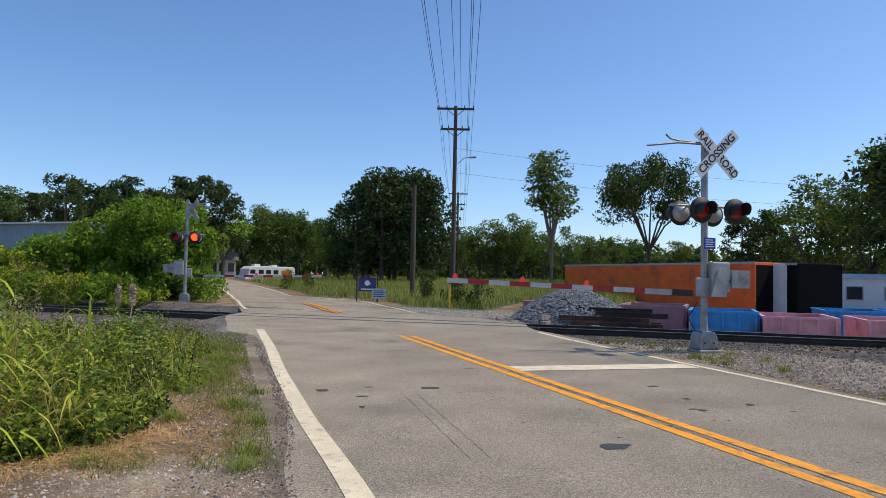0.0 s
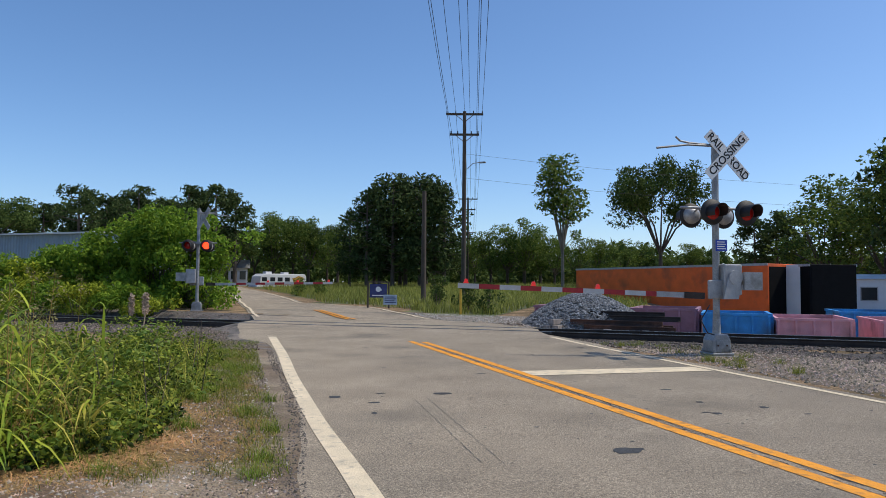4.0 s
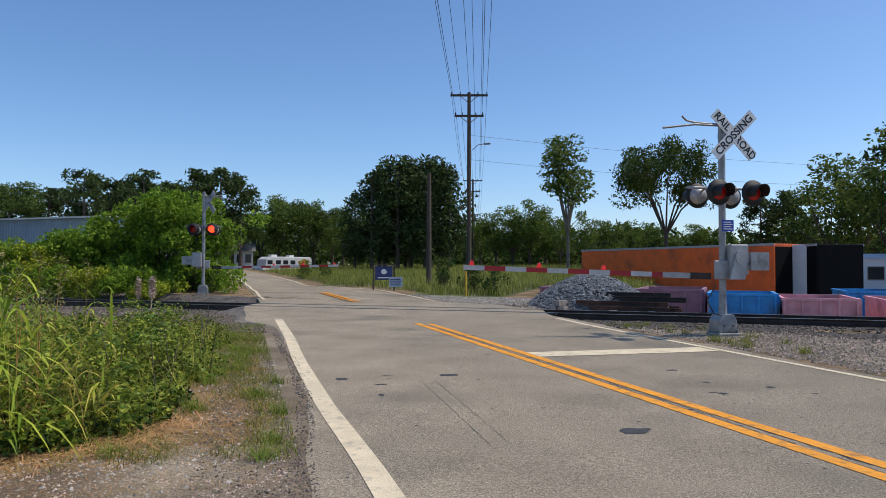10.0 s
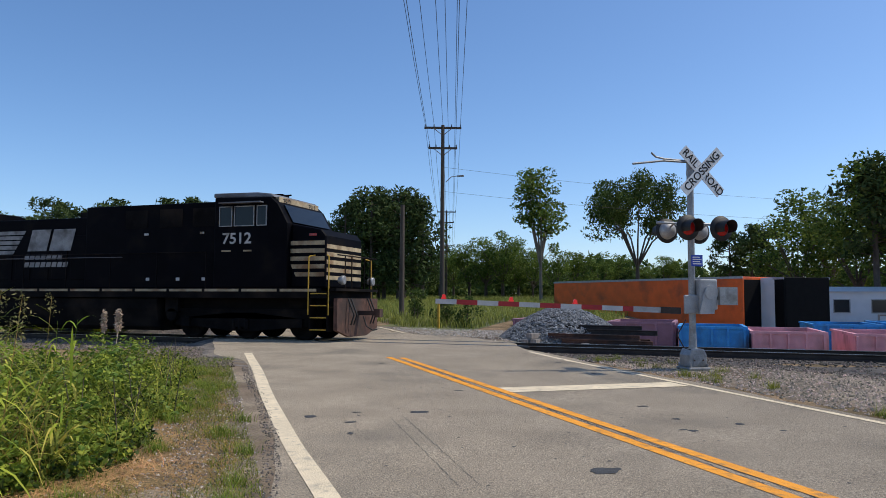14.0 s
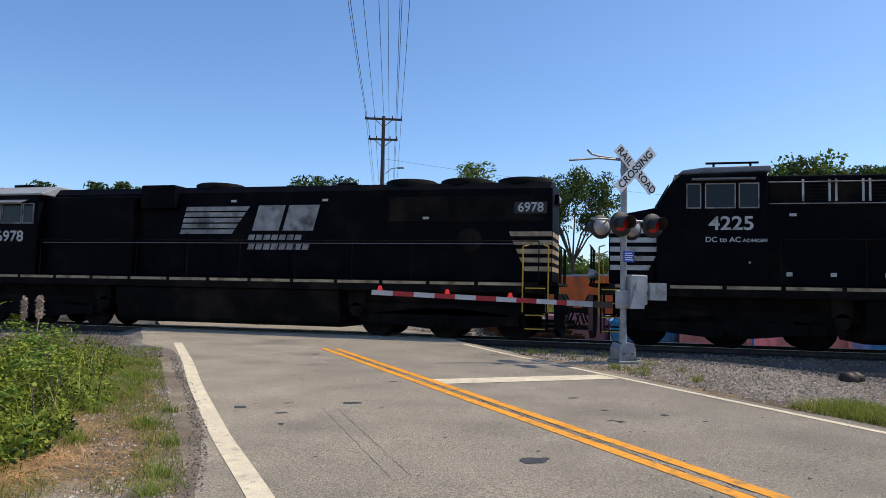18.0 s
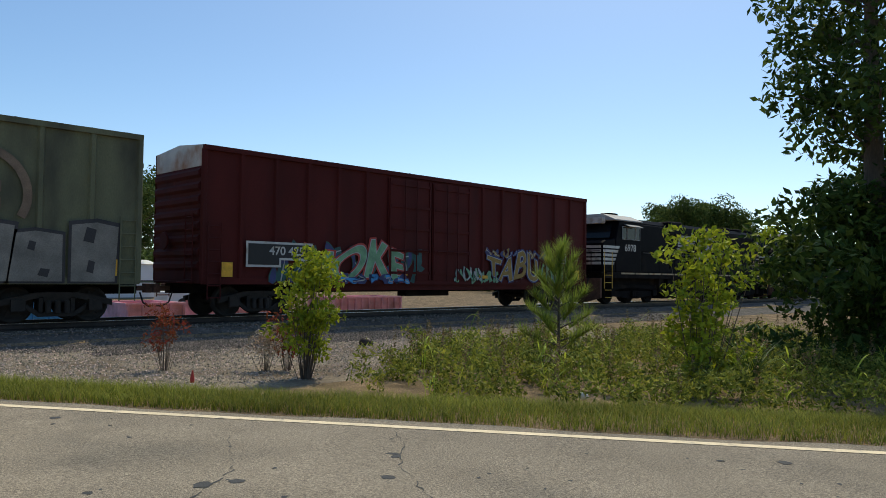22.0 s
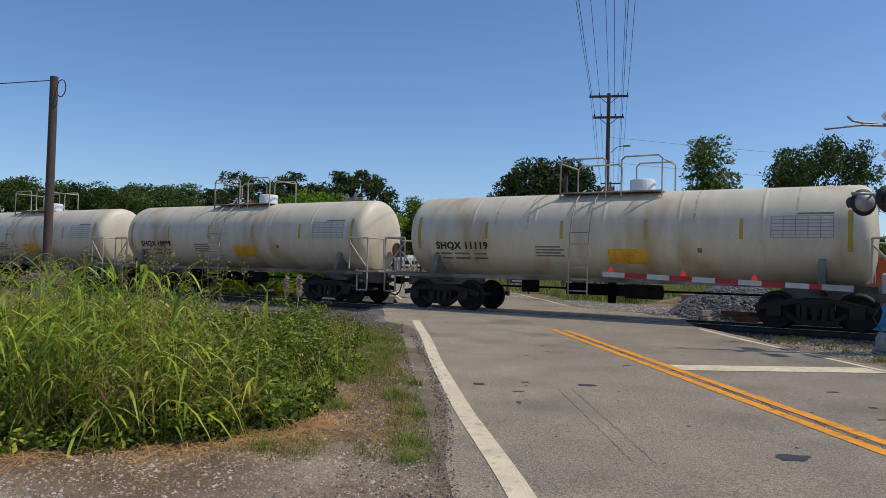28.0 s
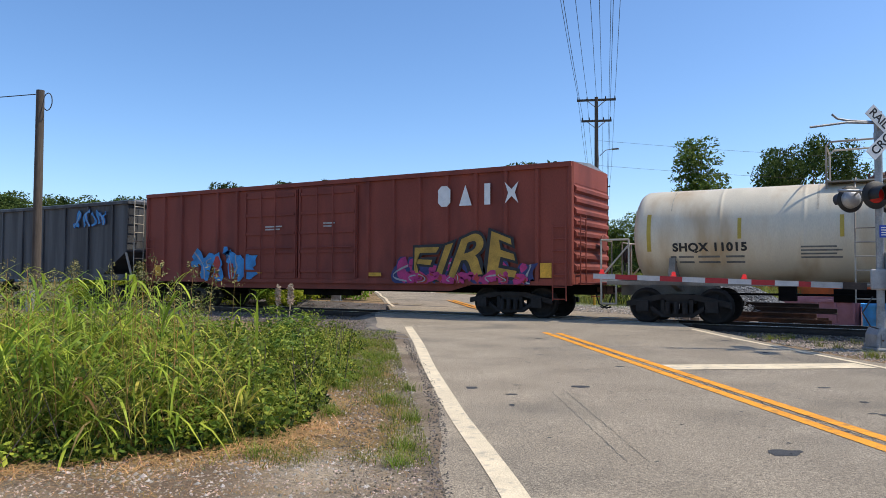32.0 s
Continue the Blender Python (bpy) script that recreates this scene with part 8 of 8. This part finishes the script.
def tall_spot(r):
    s = 5.75 + 5.6 * r.random() ** 1.1
    lat = weed_edge(s) - 0.1 - 6.0 * r.random()
    x, y = place(s, lat)
    if math.hypot(x, y) < 4.8 or (lat > -2.0 + 0.25 * (s - 9.0) and s > 6.9) or noise.noise((x * 0.8, y * 0.8, 3.0)) < 0.0 - 0.3 * smooth(-lat, 2.5, 4.5):
        return None
    return on_ground(x, y)


def mound_h(x, y):
    """Height of the leafy tangle over the ground: humps with hollows between them."""
    return (0.16 + 0.52 * weed_depth(x, y)) * (0.75 + 0.6 * noise.noise((x * 0.75, y * 0.75, 1.0)) + 0.55 * noise.noise((x * 2.2, y * 2.2, 5.0)))


cane_green = mat("broad_grass_leaf", (0.31, 0.41, 0.05), 0.5, var=0.25, scale=1.2, fine=8, bump=0, island=0.5, translucent=0.4)
cane_roots = scatter(980, tall_spot, 1)
stuff("tall_grass", cane_mesh("tall_grass", cane_roots[:620], 1.18, 0.6, 0.026, cane_green, 2, 7), "tall coarse grass with broad arching green leaves", "grass")
stuff("tall_grass", cane_mesh("tall_grass", cane_roots[620:], 0.75, 0.5, 0.022, grass_green, 92, 7, 0.3), "yellow-green arching grass on the verge", "grass")
stuff("tall_grass", blade_mesh("tall_grass", scatter(2600, tall_spot, 93), 0.75, 0.014, grass_green, 94, 0.7, 4, 0.5), "thin green grass blades on the verge", "grass")
stuff("tall_grass", blade_mesh("tall_grass", scatter(900, tall_spot, 3), 1.0, 0.013, grass_dry, 4, 0.6, 4), "dry straw stalks among green grass", "grass")
stuff("tall_grass", cane_mesh("tall_grass", scatter(150, tall_spot, 95), 0.5, 0.45, 0.022, mat("withered_grass_leaf", (0.42, 0.28, 0.12), 0.85, bump=0, island=0.4, translucent=0.2), 96, 6, 0.5), "withered tan grass leaves hanging in the weeds", "grass")
wl = scatter(2000, weed_spot, 5)
wclumps = [(x, y, z + mound_h(x, y) * (0.25 + 0.75 * rng.random() ** 0.6), 0.15, 0.10) for x, y, z in wl]
stuff("weeds", leaf_mesh("weeds", wclumps, 25, 0.032, leaf_weed, 6, flat=0.55, long=1.0), "dense leafy green weeds and brambles", "weeds")
# the same weeds again lower down, coloured dark to paint the shade between them
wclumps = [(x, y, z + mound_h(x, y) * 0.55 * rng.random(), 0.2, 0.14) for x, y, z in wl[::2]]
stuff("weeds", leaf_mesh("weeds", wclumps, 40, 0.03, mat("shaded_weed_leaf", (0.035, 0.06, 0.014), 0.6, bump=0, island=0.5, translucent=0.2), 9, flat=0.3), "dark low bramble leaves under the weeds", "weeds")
bl = scatter(300, weed_spot, 76)
stuff("brambles", leaf_mesh("brambles", [(x, y, z + mound_h(x, y) * (0.75 + 0.45 * rng.random()), 0.15, 0.07) for x, y, z in bl], 10, 0.05, mat("bramble_leaf", (0.17, 0.25, 0.045), 0.42, bump=0, island=0.5, translucent=0.3), 77, flat=0.75, long=0.85), "broad green bramble leaves over the weeds", "weeds")
stuff("tall_grass", blade_mesh("tall_grass", [(x + 0.06 * rng.random(), y + 0.06 * rng.random(), z) for x, y, z in wl[::3] for _ in range(5)], 0.5, 0.012, grass_green, 61, 0.8, 3), "thin green grass growing through the weeds", "grass")
cr_ = random.Random(74)
hf = Form()
for x, y, z in scatter(200, weed_spot, 78):
    e = (x + cr_.gauss(0, 0.25), y + cr_.gauss(0, 0.25), z + 0.3 + 0.45 * cr_.random())
    hf.rod((x, y, z), e, 0.006, 4, 0.003)
solo("dead_stems", hf, bark, "dark dead stems tangled in the weeds", "weeds", kind="stuff")


def bare(s, lat, seed=0.0):
    return noise.noise((s * 0.9, lat * 1.5, seed)) + 0.4 * noise.noise((s * 3.1, lat * 3.4, seed + 4))


def shoulder_spot(r):
    """Grass patches on the soil between the weeds and the asphalt."""
    s = 5.6 + 12.0 * r.random()
    lat = 0.42 - 1.7 * r.random()
    if bare(s, lat) < 0.12 - 0.5 * smooth(s, 7.0, 11.0) + 0.25 * (r.random() - 0.5):
        return None
    return on_ground(*place(s, lat))


def straw_spot(r):
    s = 5.0 + 12.0 * r.random() ** 1.7
    lat = 0.3 - (1.7 + 4.0 * (1 - smooth(s, 5.2, 6.6))) * r.random()
    if bare(s, lat, 9.0) < -0.25 + 0.5 * (r.random() - 0.5) or (s < 5.6 and r.random() < 0.55):
        return None
    return on_ground(*place(s, lat))


stuff("shoulder_grass", blade_mesh("shoulder_grass", scatter(20000, shoulder_spot, 11), 0.085, 0.008, grass_verge, 12, 1.1, 2, 0.6), "short patchy grass on the road shoulder", "grass")
stuff("shoulder_grass", blade_mesh("shoulder_grass", scatter(13000, straw_spot, 13), 0.07, 0.006, grass_dry, 14, 2.2, 2), "dry trampled straw on the shoulder", "grass")
stuff("straw", blade_mesh("straw", scatter(24000, straw_spot, 71), 0.045, 0.007, mat("orange_straw", (0.50, 0.28, 0.10), 0.85, bump=0, island=0.6), 72, 4.2, 3), "orange-brown dry straw lying on the shoulder", "grass")
clump_c = scatter(70, shoulder_spot, 73) + scatter(16, straw_spot, 79)
stuff("shoulder_grass", blade_mesh("shoulder_grass", [on_ground(x + cr_.gauss(0, 0.06), y + cr_.gauss(0, 0.06)) for x, y, z in clump_c for _ in range(80)], 0.15, 0.009, mat("bright_tuft_grass", (0.18, 0.26, 0.038), 0.65, bump=0, island=0.5, translucent=0.35), 75, 1.0, 2), "small green grass tufts on the shoulder", "grass")
long_c = scatter(64, lambda r: on_ground(*place((s_ := 5.5 + 1.6 * r.random()), weed_edge(s_) + 0.25 * r.random())), 84)
stuff("straw", blade_mesh("straw", [on_ground(x + cr_.gauss(0, 0.12), y + cr_.gauss(0, 0.12)) for x, y, z in long_c for _ in range(16)], 0.16, 0.011, mat("tan_straw_stalk", (0.55, 0.33, 0.13), 0.8, bump=0, island=0.4), 85, 3.2, 4), "long tan stalks fallen at the rim of the weeds", "grass")


def verge_spot(r):
    s = -14 + 21.5 * r.random()
    lat = 8.05 + (1.3 + 1.2 * smooth(-s, -4, 2)) * r.random()
    x, y = place(s, lat)
    return on_ground(x, y)


stuff("verge_grass", blade_mesh("verge_grass", scatter(52000, verge_spot, 15), 0.16, 0.010, grass_verge, 16, 0.8, 2), "short green grass strip along the road edge", "grass")
stuff("verge_grass", blade_mesh("verge_grass", scatter(7000, verge_spot, 17), 0.09, 0.006, grass_dry, 18, 1.0, 2), "dry blades in the roadside grass", "grass")


tuft_c = scatter(26, lambda r: on_ground(*place(9.5 + 7.5 * r.random(), 8.25 + 1.6 * r.random() ** 1.5)), 81)
stuff("gravel_tufts", blade_mesh("gravel_tufts", [on_ground(x + cr_.gauss(0, 0.06), y + cr_.gauss(0, 0.06)) for x, y, z in tuft_c for _ in range(60)], 0.16, 0.009, grass_verge, 82, 0.8, 2), "small weeds sprouting in the gravel", "grass")


def right_weed(r):
    x, y = 7.2 + 15 * r.random(), 1.0 + 13 * r.random()
    s, lat = ROAD.x * x + ROAD.y * y, SIDE.x * x + SIDE.y * y
    if lat < 9.9 + 0.25 * math.sin(3 * s) or y > 12.6 - 0.1 * (x - 8) or s > 2.9:
        return None
    return on_ground(x, y)


rw = [q for q in scatter(2600, right_weed, 19) if noise.noise((q[0] * 0.7, q[1] * 0.7, 2.0)) > -0.22]
stuff("weeds", leaf_mesh("weeds", [(x, y, z + 0.06 + (0.45 + 0.55 * noise.noise((x * 0.9, y * 0.9, 7.0))) * rng.random(), 0.17, 0.15) for x, y, z in rw], 42, 0.028, mat("verge_weed_foliage", (0.21, 0.24, 0.042), 0.6, bump=0, island=0.6, translucent=0.35), 20, long=1.6), "waist-high yellow-green weeds on the verge", "weeds")
stuff("weed_spikes", leaf_mesh("weed_spikes", [(x, y, z + 0.35 + 0.45 * rng.random(), 0.035, 0.24) for x, y, z in rw[::7]], 60, 0.018, mat("russet_weed_spike", (0.24, 0.17, 0.07), 0.8, bump=0, island=0.5), 27, long=1.3), "olive and russet seed spikes above the weeds", "weeds")
stuff("tall_grass", cane_mesh("tall_grass", scatter(130, right_weed, 22), 0.75, 0.5, 0.02, cane_green, 23, 7, 0.25), "tall green grass among the weeds", "grass")

# seed plumes at the edge of the ballast
for i, (x, y) in enumerate(((-12.55, 13.2), (-12.3, 13.3), (-12.15, 13.1))):
    z = ground_z(x, y)
    t = thing("seed_plume", pose(x, y, z), "tan feathery seed plume beside the track", "dry grass", "seed plumes")
    part("stem", Form().rod((0, 0, -0.05), (0.05 * i, 0.02, 0.75), 0.012, 5), plume, t)
    ob = new("plume", leaf_mesh("plume", [(0.05 * i, 0.02, 0.75 + 0.06 * k, 0.05, 0.06) for k in range(7)], 26, 0.035, plume, 700 + i, long=1.8))
    ob.parent = t
# thin dry stems with seed heads over the weeds
f = Form()
sr = random.Random(33)
hd = []
for _ in range(190):
    q = tall_spot(sr) or tall_spot(sr)
    if not q:
        continue
    hh = 1.0 + 0.6 * sr.random()
    e = (q[0] + sr.gauss(0, 0.12), q[1] + sr.gauss(0, 0.12), q[2] + hh)
    f.rod(q, e, 0.004, 4, 0.002)
    hd += [(e[0] + sr.gauss(0, 0.03), e[1] + sr.gauss(0, 0.03), e[2] - 0.05 * k, 0.035 + 0.015 * k, 0.05) for k in range(5)]
solo("weed_stems", f, grass_dry, "thin dry stems standing above the weeds", "grass", kind="stuff")
stuff("seed_heads", leaf_mesh("seed_heads", hd, 14, 0.012, mat("olive_seed_head", (0.2, 0.18, 0.06), 0.8, bump=0, island=0.3), 34, long=1.5), "olive brown seed heads above the weeds", "grass")

# field beyond the track
meadow = sheet("meadow", [-60 + 1.5 * i for i in range(40)], [29 + 1.5 * i for i in range(48)], lambda x, y: ground_z(x, y) + 0.012, field, lambda x, y: not in_road(x, y, 1.2) and not (x > -8.5 and y < 36) and x < -3)
tagged(meadow, "green meadow ground beyond the track", "meadow", kind="structure")


def field_spot(r):
    x, y = -44 + 46 * r.random(), 30.5 + 58 * r.random() ** 1.4
    if in_road(x, y, 1.0) or (x > -9 and y < 36) or x > -4:
        return None
    return on_ground(x, y)


stuff("field_grass", blade_mesh("field_grass", scatter(42000, field_spot, 41), 0.5, 0.045, mat("meadow_grass", (0.235, 0.26, 0.06), 0.75, bump=0, island=0.4, translucent=0.3), 42, 0.6, 2), "tall yellow-green meadow grass", "grass")

# ---- ballast, ties, stones ----


def ballast_spot(r, lo, hi, x0, x1):
    x, y = x0 + (x1 - x0) * r.random(), YC + (lo + (hi - lo) * r.random())
    if in_road(x, y, 0.05):
        return None
    return (x, y, ground_z(x, y) + 0.012)


sp = scatter(16000, lambda r: ballast_spot(r, -4.6, -0.6, -26, 34), 51) + scatter(5000, lambda r: ballast_spot(r, -0.7, 4.2, -34, 20), 52)
stones("ballast_stones", sp, 0.042, stone, None, "grey crushed-stone ballast around the track", "ballast", 53)


def gravel_apron(r):
    x, y = -3.5 + 20 * r.random(), 10.5 + 8 * r.random()
    s, lat = ROAD.x * x + ROAD.y * y, SIDE.x * x + SIDE.y * y
    if lat < 8.1 or y < 10.4 - 0.03 * x:
        return None
    return (x, y, ground_z(x, y) + 0.003)


stones("gravel_stones", scatter(26000, gravel_apron, 54), 0.032, stone_light, None, "loose gravel between road and track", "gravel", 55)


def ballast_spill(r):
    x, y = 6.1 + 11 * r.random(), 15.6 + 3.0 * r.random()
    if x < 6.2 + 0.5 * math.sin(y * 2.3) + 0.4 * r.random():
        return None
    return (x, y, ground_z(x, y) + 0.006)


stones("ballast_stones", scatter(12000, ballast_spill, 56), 0.044, stone, None, "dark ballast spilled below the track", "ballast", 57)


def near_gravel(r):
    x, y = place(2.4 + 3.7 * r.random(), 0.3 - 6.5 * r.random())
    if math.hypot(x, y) < 2.0:
        return None
    return (x, y, ground_z(x, y) + 0.002)


stones("gravel_stones", scatter(15000, near_gravel, 56), 0.014, stone_light, None, "fine grey gravel on the shoulder", "gravel", 57)
stones("gravel_stones", scatter(1900, near_gravel, 86), 0.019, stone_pale, None, "larger pale stones lying in the shoulder gravel", "gravel", 87)
stones("gravel_stones", scatter(2600, lambda r: (*(q := place(5.5 + 11 * r.random(), 0.45 - 1.7 * r.random())), ground_z(*q) + 0.002), 88), 0.017, stone_pale, None, "scattered small stones in the shoulder soil", "gravel", 89)
def heap_spot(r):
    s = 15.4 + 8.0 * r.random()
    x, y = place(s, road_edges(s)[0] - 0.25 - 1.6 * r.random())
    return None if abs(y - YC) < 1.6 else (x, y, ground_z(x, y) + 0.03)


stones("ballast_stones", scatter(2600, heap_spot, 97), 0.036, stone, None, "brown-grey stones heaped beside the crossing", "ballast", 98)
stones("asphalt_crumbs", scatter(1500, lambda r: (*(q := place((s_ := 4 + 14.5 * r.random()), road_edges(s_)[0] + 0.05 - 0.16 * r.random() ** 1.5)), ground_z(*q) + 0.006), 90), 0.014, mat("broken_asphalt", (0.17, 0.15, 0.13), 0.95, var=0.3, island=0.5), None, "crumbled dark asphalt along the road edge", "rubble", 91)
stones("gravel_stones", scatter(7000, lambda r: (*(q := place(3 + 16 * r.random(), 0.42 - 0.75 * r.random() ** 1.4)), ground_z(*q) + 0.002), 58), 0.016, stone, None, "loose stones along the asphalt edge", "gravel", 59)

tie_mesh = mesh_of("tie", Form().box(-0.115, 0.115, -1.3, 1.3, -0.16, 0.0), tie_wood)
for i in range(230):
    x = -60 + i * 0.53
    ob = new("tie", tie_mesh)
    ob.parent = track
    ob.matrix_basis = pose(x, YC + 0.02 * math.sin(i * 7.0), RAIL - 0.175, 0, 0, 0.8 * math.sin(i * 3.1))
f = Form()
for i in range(240):
    x = 62 + i * 0.53
    f.box(x, x + 0.23, YC - 1.3, YC + 1.3, RAIL - 0.3, RAIL - 0.175)
    f.box(-62 - i * 0.53, -61.77 - i * 0.53, YC - 1.3, YC + 1.3, RAIL - 0.3, RAIL - 0.175)
part("far_ties", f, tie_wood, track)["kind"] = "stuff"

# tar stains and cracks on the road


def blot(s, lat, rs, rl, seed, material=stain_mat):
    r = random.Random(seed)
    vs = []
    for i in range(14):
        a = 2 * math.pi * i / 14
        k = 0.7 + 0.5 * r.random()
        x, y = place(s + rs * k * math.sin(a), lat + rl * k * math.cos(a))
        vs.append((x, y, road_z(x, y) + 0.0035))
    part("tar_stain", Form().add(vs, [tuple(range(14))]), material, road)


def road_spot(x, y):
    return ROAD.x * x + ROAD.y * y, SIDE.x * x + SIDE.y * y


for i, (x, y, a, b) in enumerate(((-0.79, 6.61, 0.11, 0.17), (-4.48, 8.1, 0.09, 0.09), (-3.37, 8.92, 0.09, 0.12))):
    blot(*road_spot(x, y), a, b, 800 + i)
br = random.Random(801)
for i in range(46):
    blot(-3 + 20 * br.random(), 1.2 + 6.2 * br.random(), 0.02 + 0.05 * br.random(), 0.03 + 0.06 * br.random(), 820 + i)
for i in range(150):
    blot(-4 + 17 * br.random(), 0.6 + 7.2 * br.random(), 0.008 + 0.015 * br.random(), 0.008 + 0.018 * br.random(), 900 + i)


def crack(pts, w, material=stain_mat, seed=1, wander=0.012):
    r = random.Random(seed)
    f = Form()
    line_ = []
    for (s0, l0), (s1, l1) in zip(pts, pts[1:]):
        n = max(2, int(math.hypot(s1 - s0, l1 - l0) / 0.07))
        for k in range(n):
            line_.append((s0 + (s1 - s0) * k / n + r.gauss(0, wander), l0 + (l1 - l0) * k / n + r.gauss(0, wander)))
    for (s, l) in line_:
        ww = w * (0.4 + r.random())
        for d in (-ww, ww):
            x, y = place(s + d * 0.5, l + d)
            f.v.append((x, y, road_z(x, y) + 0.004))
    for i in range(len(line_) - 1):
        f.f.append((2 * i, 2 * i + 1, 2 * i + 3, 2 * i + 2))
        f.s.append(False)
    part("road_crack", f, material, road)


crack([(s, centre(s) + 0.05 * math.sin(s)) for s in [-6 + i * 1.0 for i in range(23)]], 0.006, seed=2)
crack([road_spot(5.22, 5.6), road_spot(5.0, 5.2), road_spot(4.4, 4.6), road_spot(4.0, 3.8), road_spot(3.4, 3.4)], 0.012, seed=3)
crack([road_spot(3.9, 6.4), road_spot(3.33, 5.3), road_spot(2.7, 4.8)], 0.010, seed=4)
crack([road_spot(8.1, 2.3), road_spot(7.6, 1.6), road_spot(7.3, 0.8)], 0.010, seed=5)
crack([(19.0, 0.9), (19.2, 3.0), (19.0, 5.5), (19.3, 7.8)], 0.03, asphalt_dark, 6)
crack([(20.4, 0.6), (20.1, 2.6), (20.3, 4.4)], 0.022, asphalt_dark, 7)
crack([(17.2, 5.0), (17.5, 6.5), (17.0, 7.6)], 0.02, asphalt_dark, 8)
crack([(16.9, 1.2), (17.0, 3.0), (16.7, 5.2), (17.0, 7.0)], 0.012, asphalt_dark, 14)
for d_ in (0.0, 0.13):
    crack([(s, centre(s) - 0.05 + 0.04 * math.sin(s) + d_) for s in [-3 + i * 0.8 for i in range(24)]], 0.007, stain_mat, 15 + int(d_ * 10), 0.02)
for l0 in (1.55, 1.72):
    crack([(5.6, l0 + 0.36), (8.9, l0 + 0.57)], 0.0025, mat("old_scuff", (0.13, 0.12, 0.11), 0.9, spec=0.1), int(l0 * 10), 0.004)

# small litter by the verge
solo("litter", Form().lathe([(0.03, 0), (0.035, 0.08), (0.015, 0.16), (0.014, 0.2)], (5.95, 11.25, ground_z(5.95, 11.25)), "z", 10), graf["red"], "small red and white bottle on the gravel", "litter")
solo("litter", Form().lathe([(0.02, 0), (0.08, 0.03), (0.06, 0.09), (0.02, 0.12)], (8.9, 5.9, ground_z(8.9, 5.9) + 0.1), "z", 8), white_siding, "crumpled white plastic litter in the weeds", "litter")
for i, (x, y) in enumerate(((4.4, 16.6), (4.2, 16.3), (12.2, 14.6))):
    solo("broken_block", Form().lathe([(0.12, -0.05), (0.2, 0.02), (0.17, 0.14), (0.05, 0.19)], (0, 0, 0), "z", 7), steel_rail, "dark broken stone lump on the ballast", "stone", at=pose(x, y, ground_z(x, y), 10 * i, 5, 40 * i))


def motions():
    """The train rolls through on the track; every wheelset turns with it while the car is near."""
    for ob, back, turned in TRAIN:
        rows = [(t, pose(front_x(t) - back, YC, RAIL, 0, 0, 180 if turned else 0)) for t in [0.0] + [2.0 * i for i in range(1, 16)] + [32.0]]
        walk(ob, rows)
    for car, wheel, x0, r in WHEELS:
        back, turned = next((b, q) for ob, b, q in TRAIN if ob is car)
        seen = [k / 30 for k in range(0, 961) if -44 < front_x(k / 30) - back < 50]
        if len(seen) < 2:
            continue
        start = front_x(seen[0])
        rows = []
        for t in seen:
            a = (front_x(t) - start) / r * (-1 if turned else 1)
            rows.append((t, pose(x0, 0, r, 0, math.degrees(a), 0)))
        if seen[0] > 0:
            rows.insert(0, (0.0, rows[0][1]))
        if seen[-1] < 32:
            rows.append((32.0, rows[-1][1]))
        walk(wheel, rows)


motions()
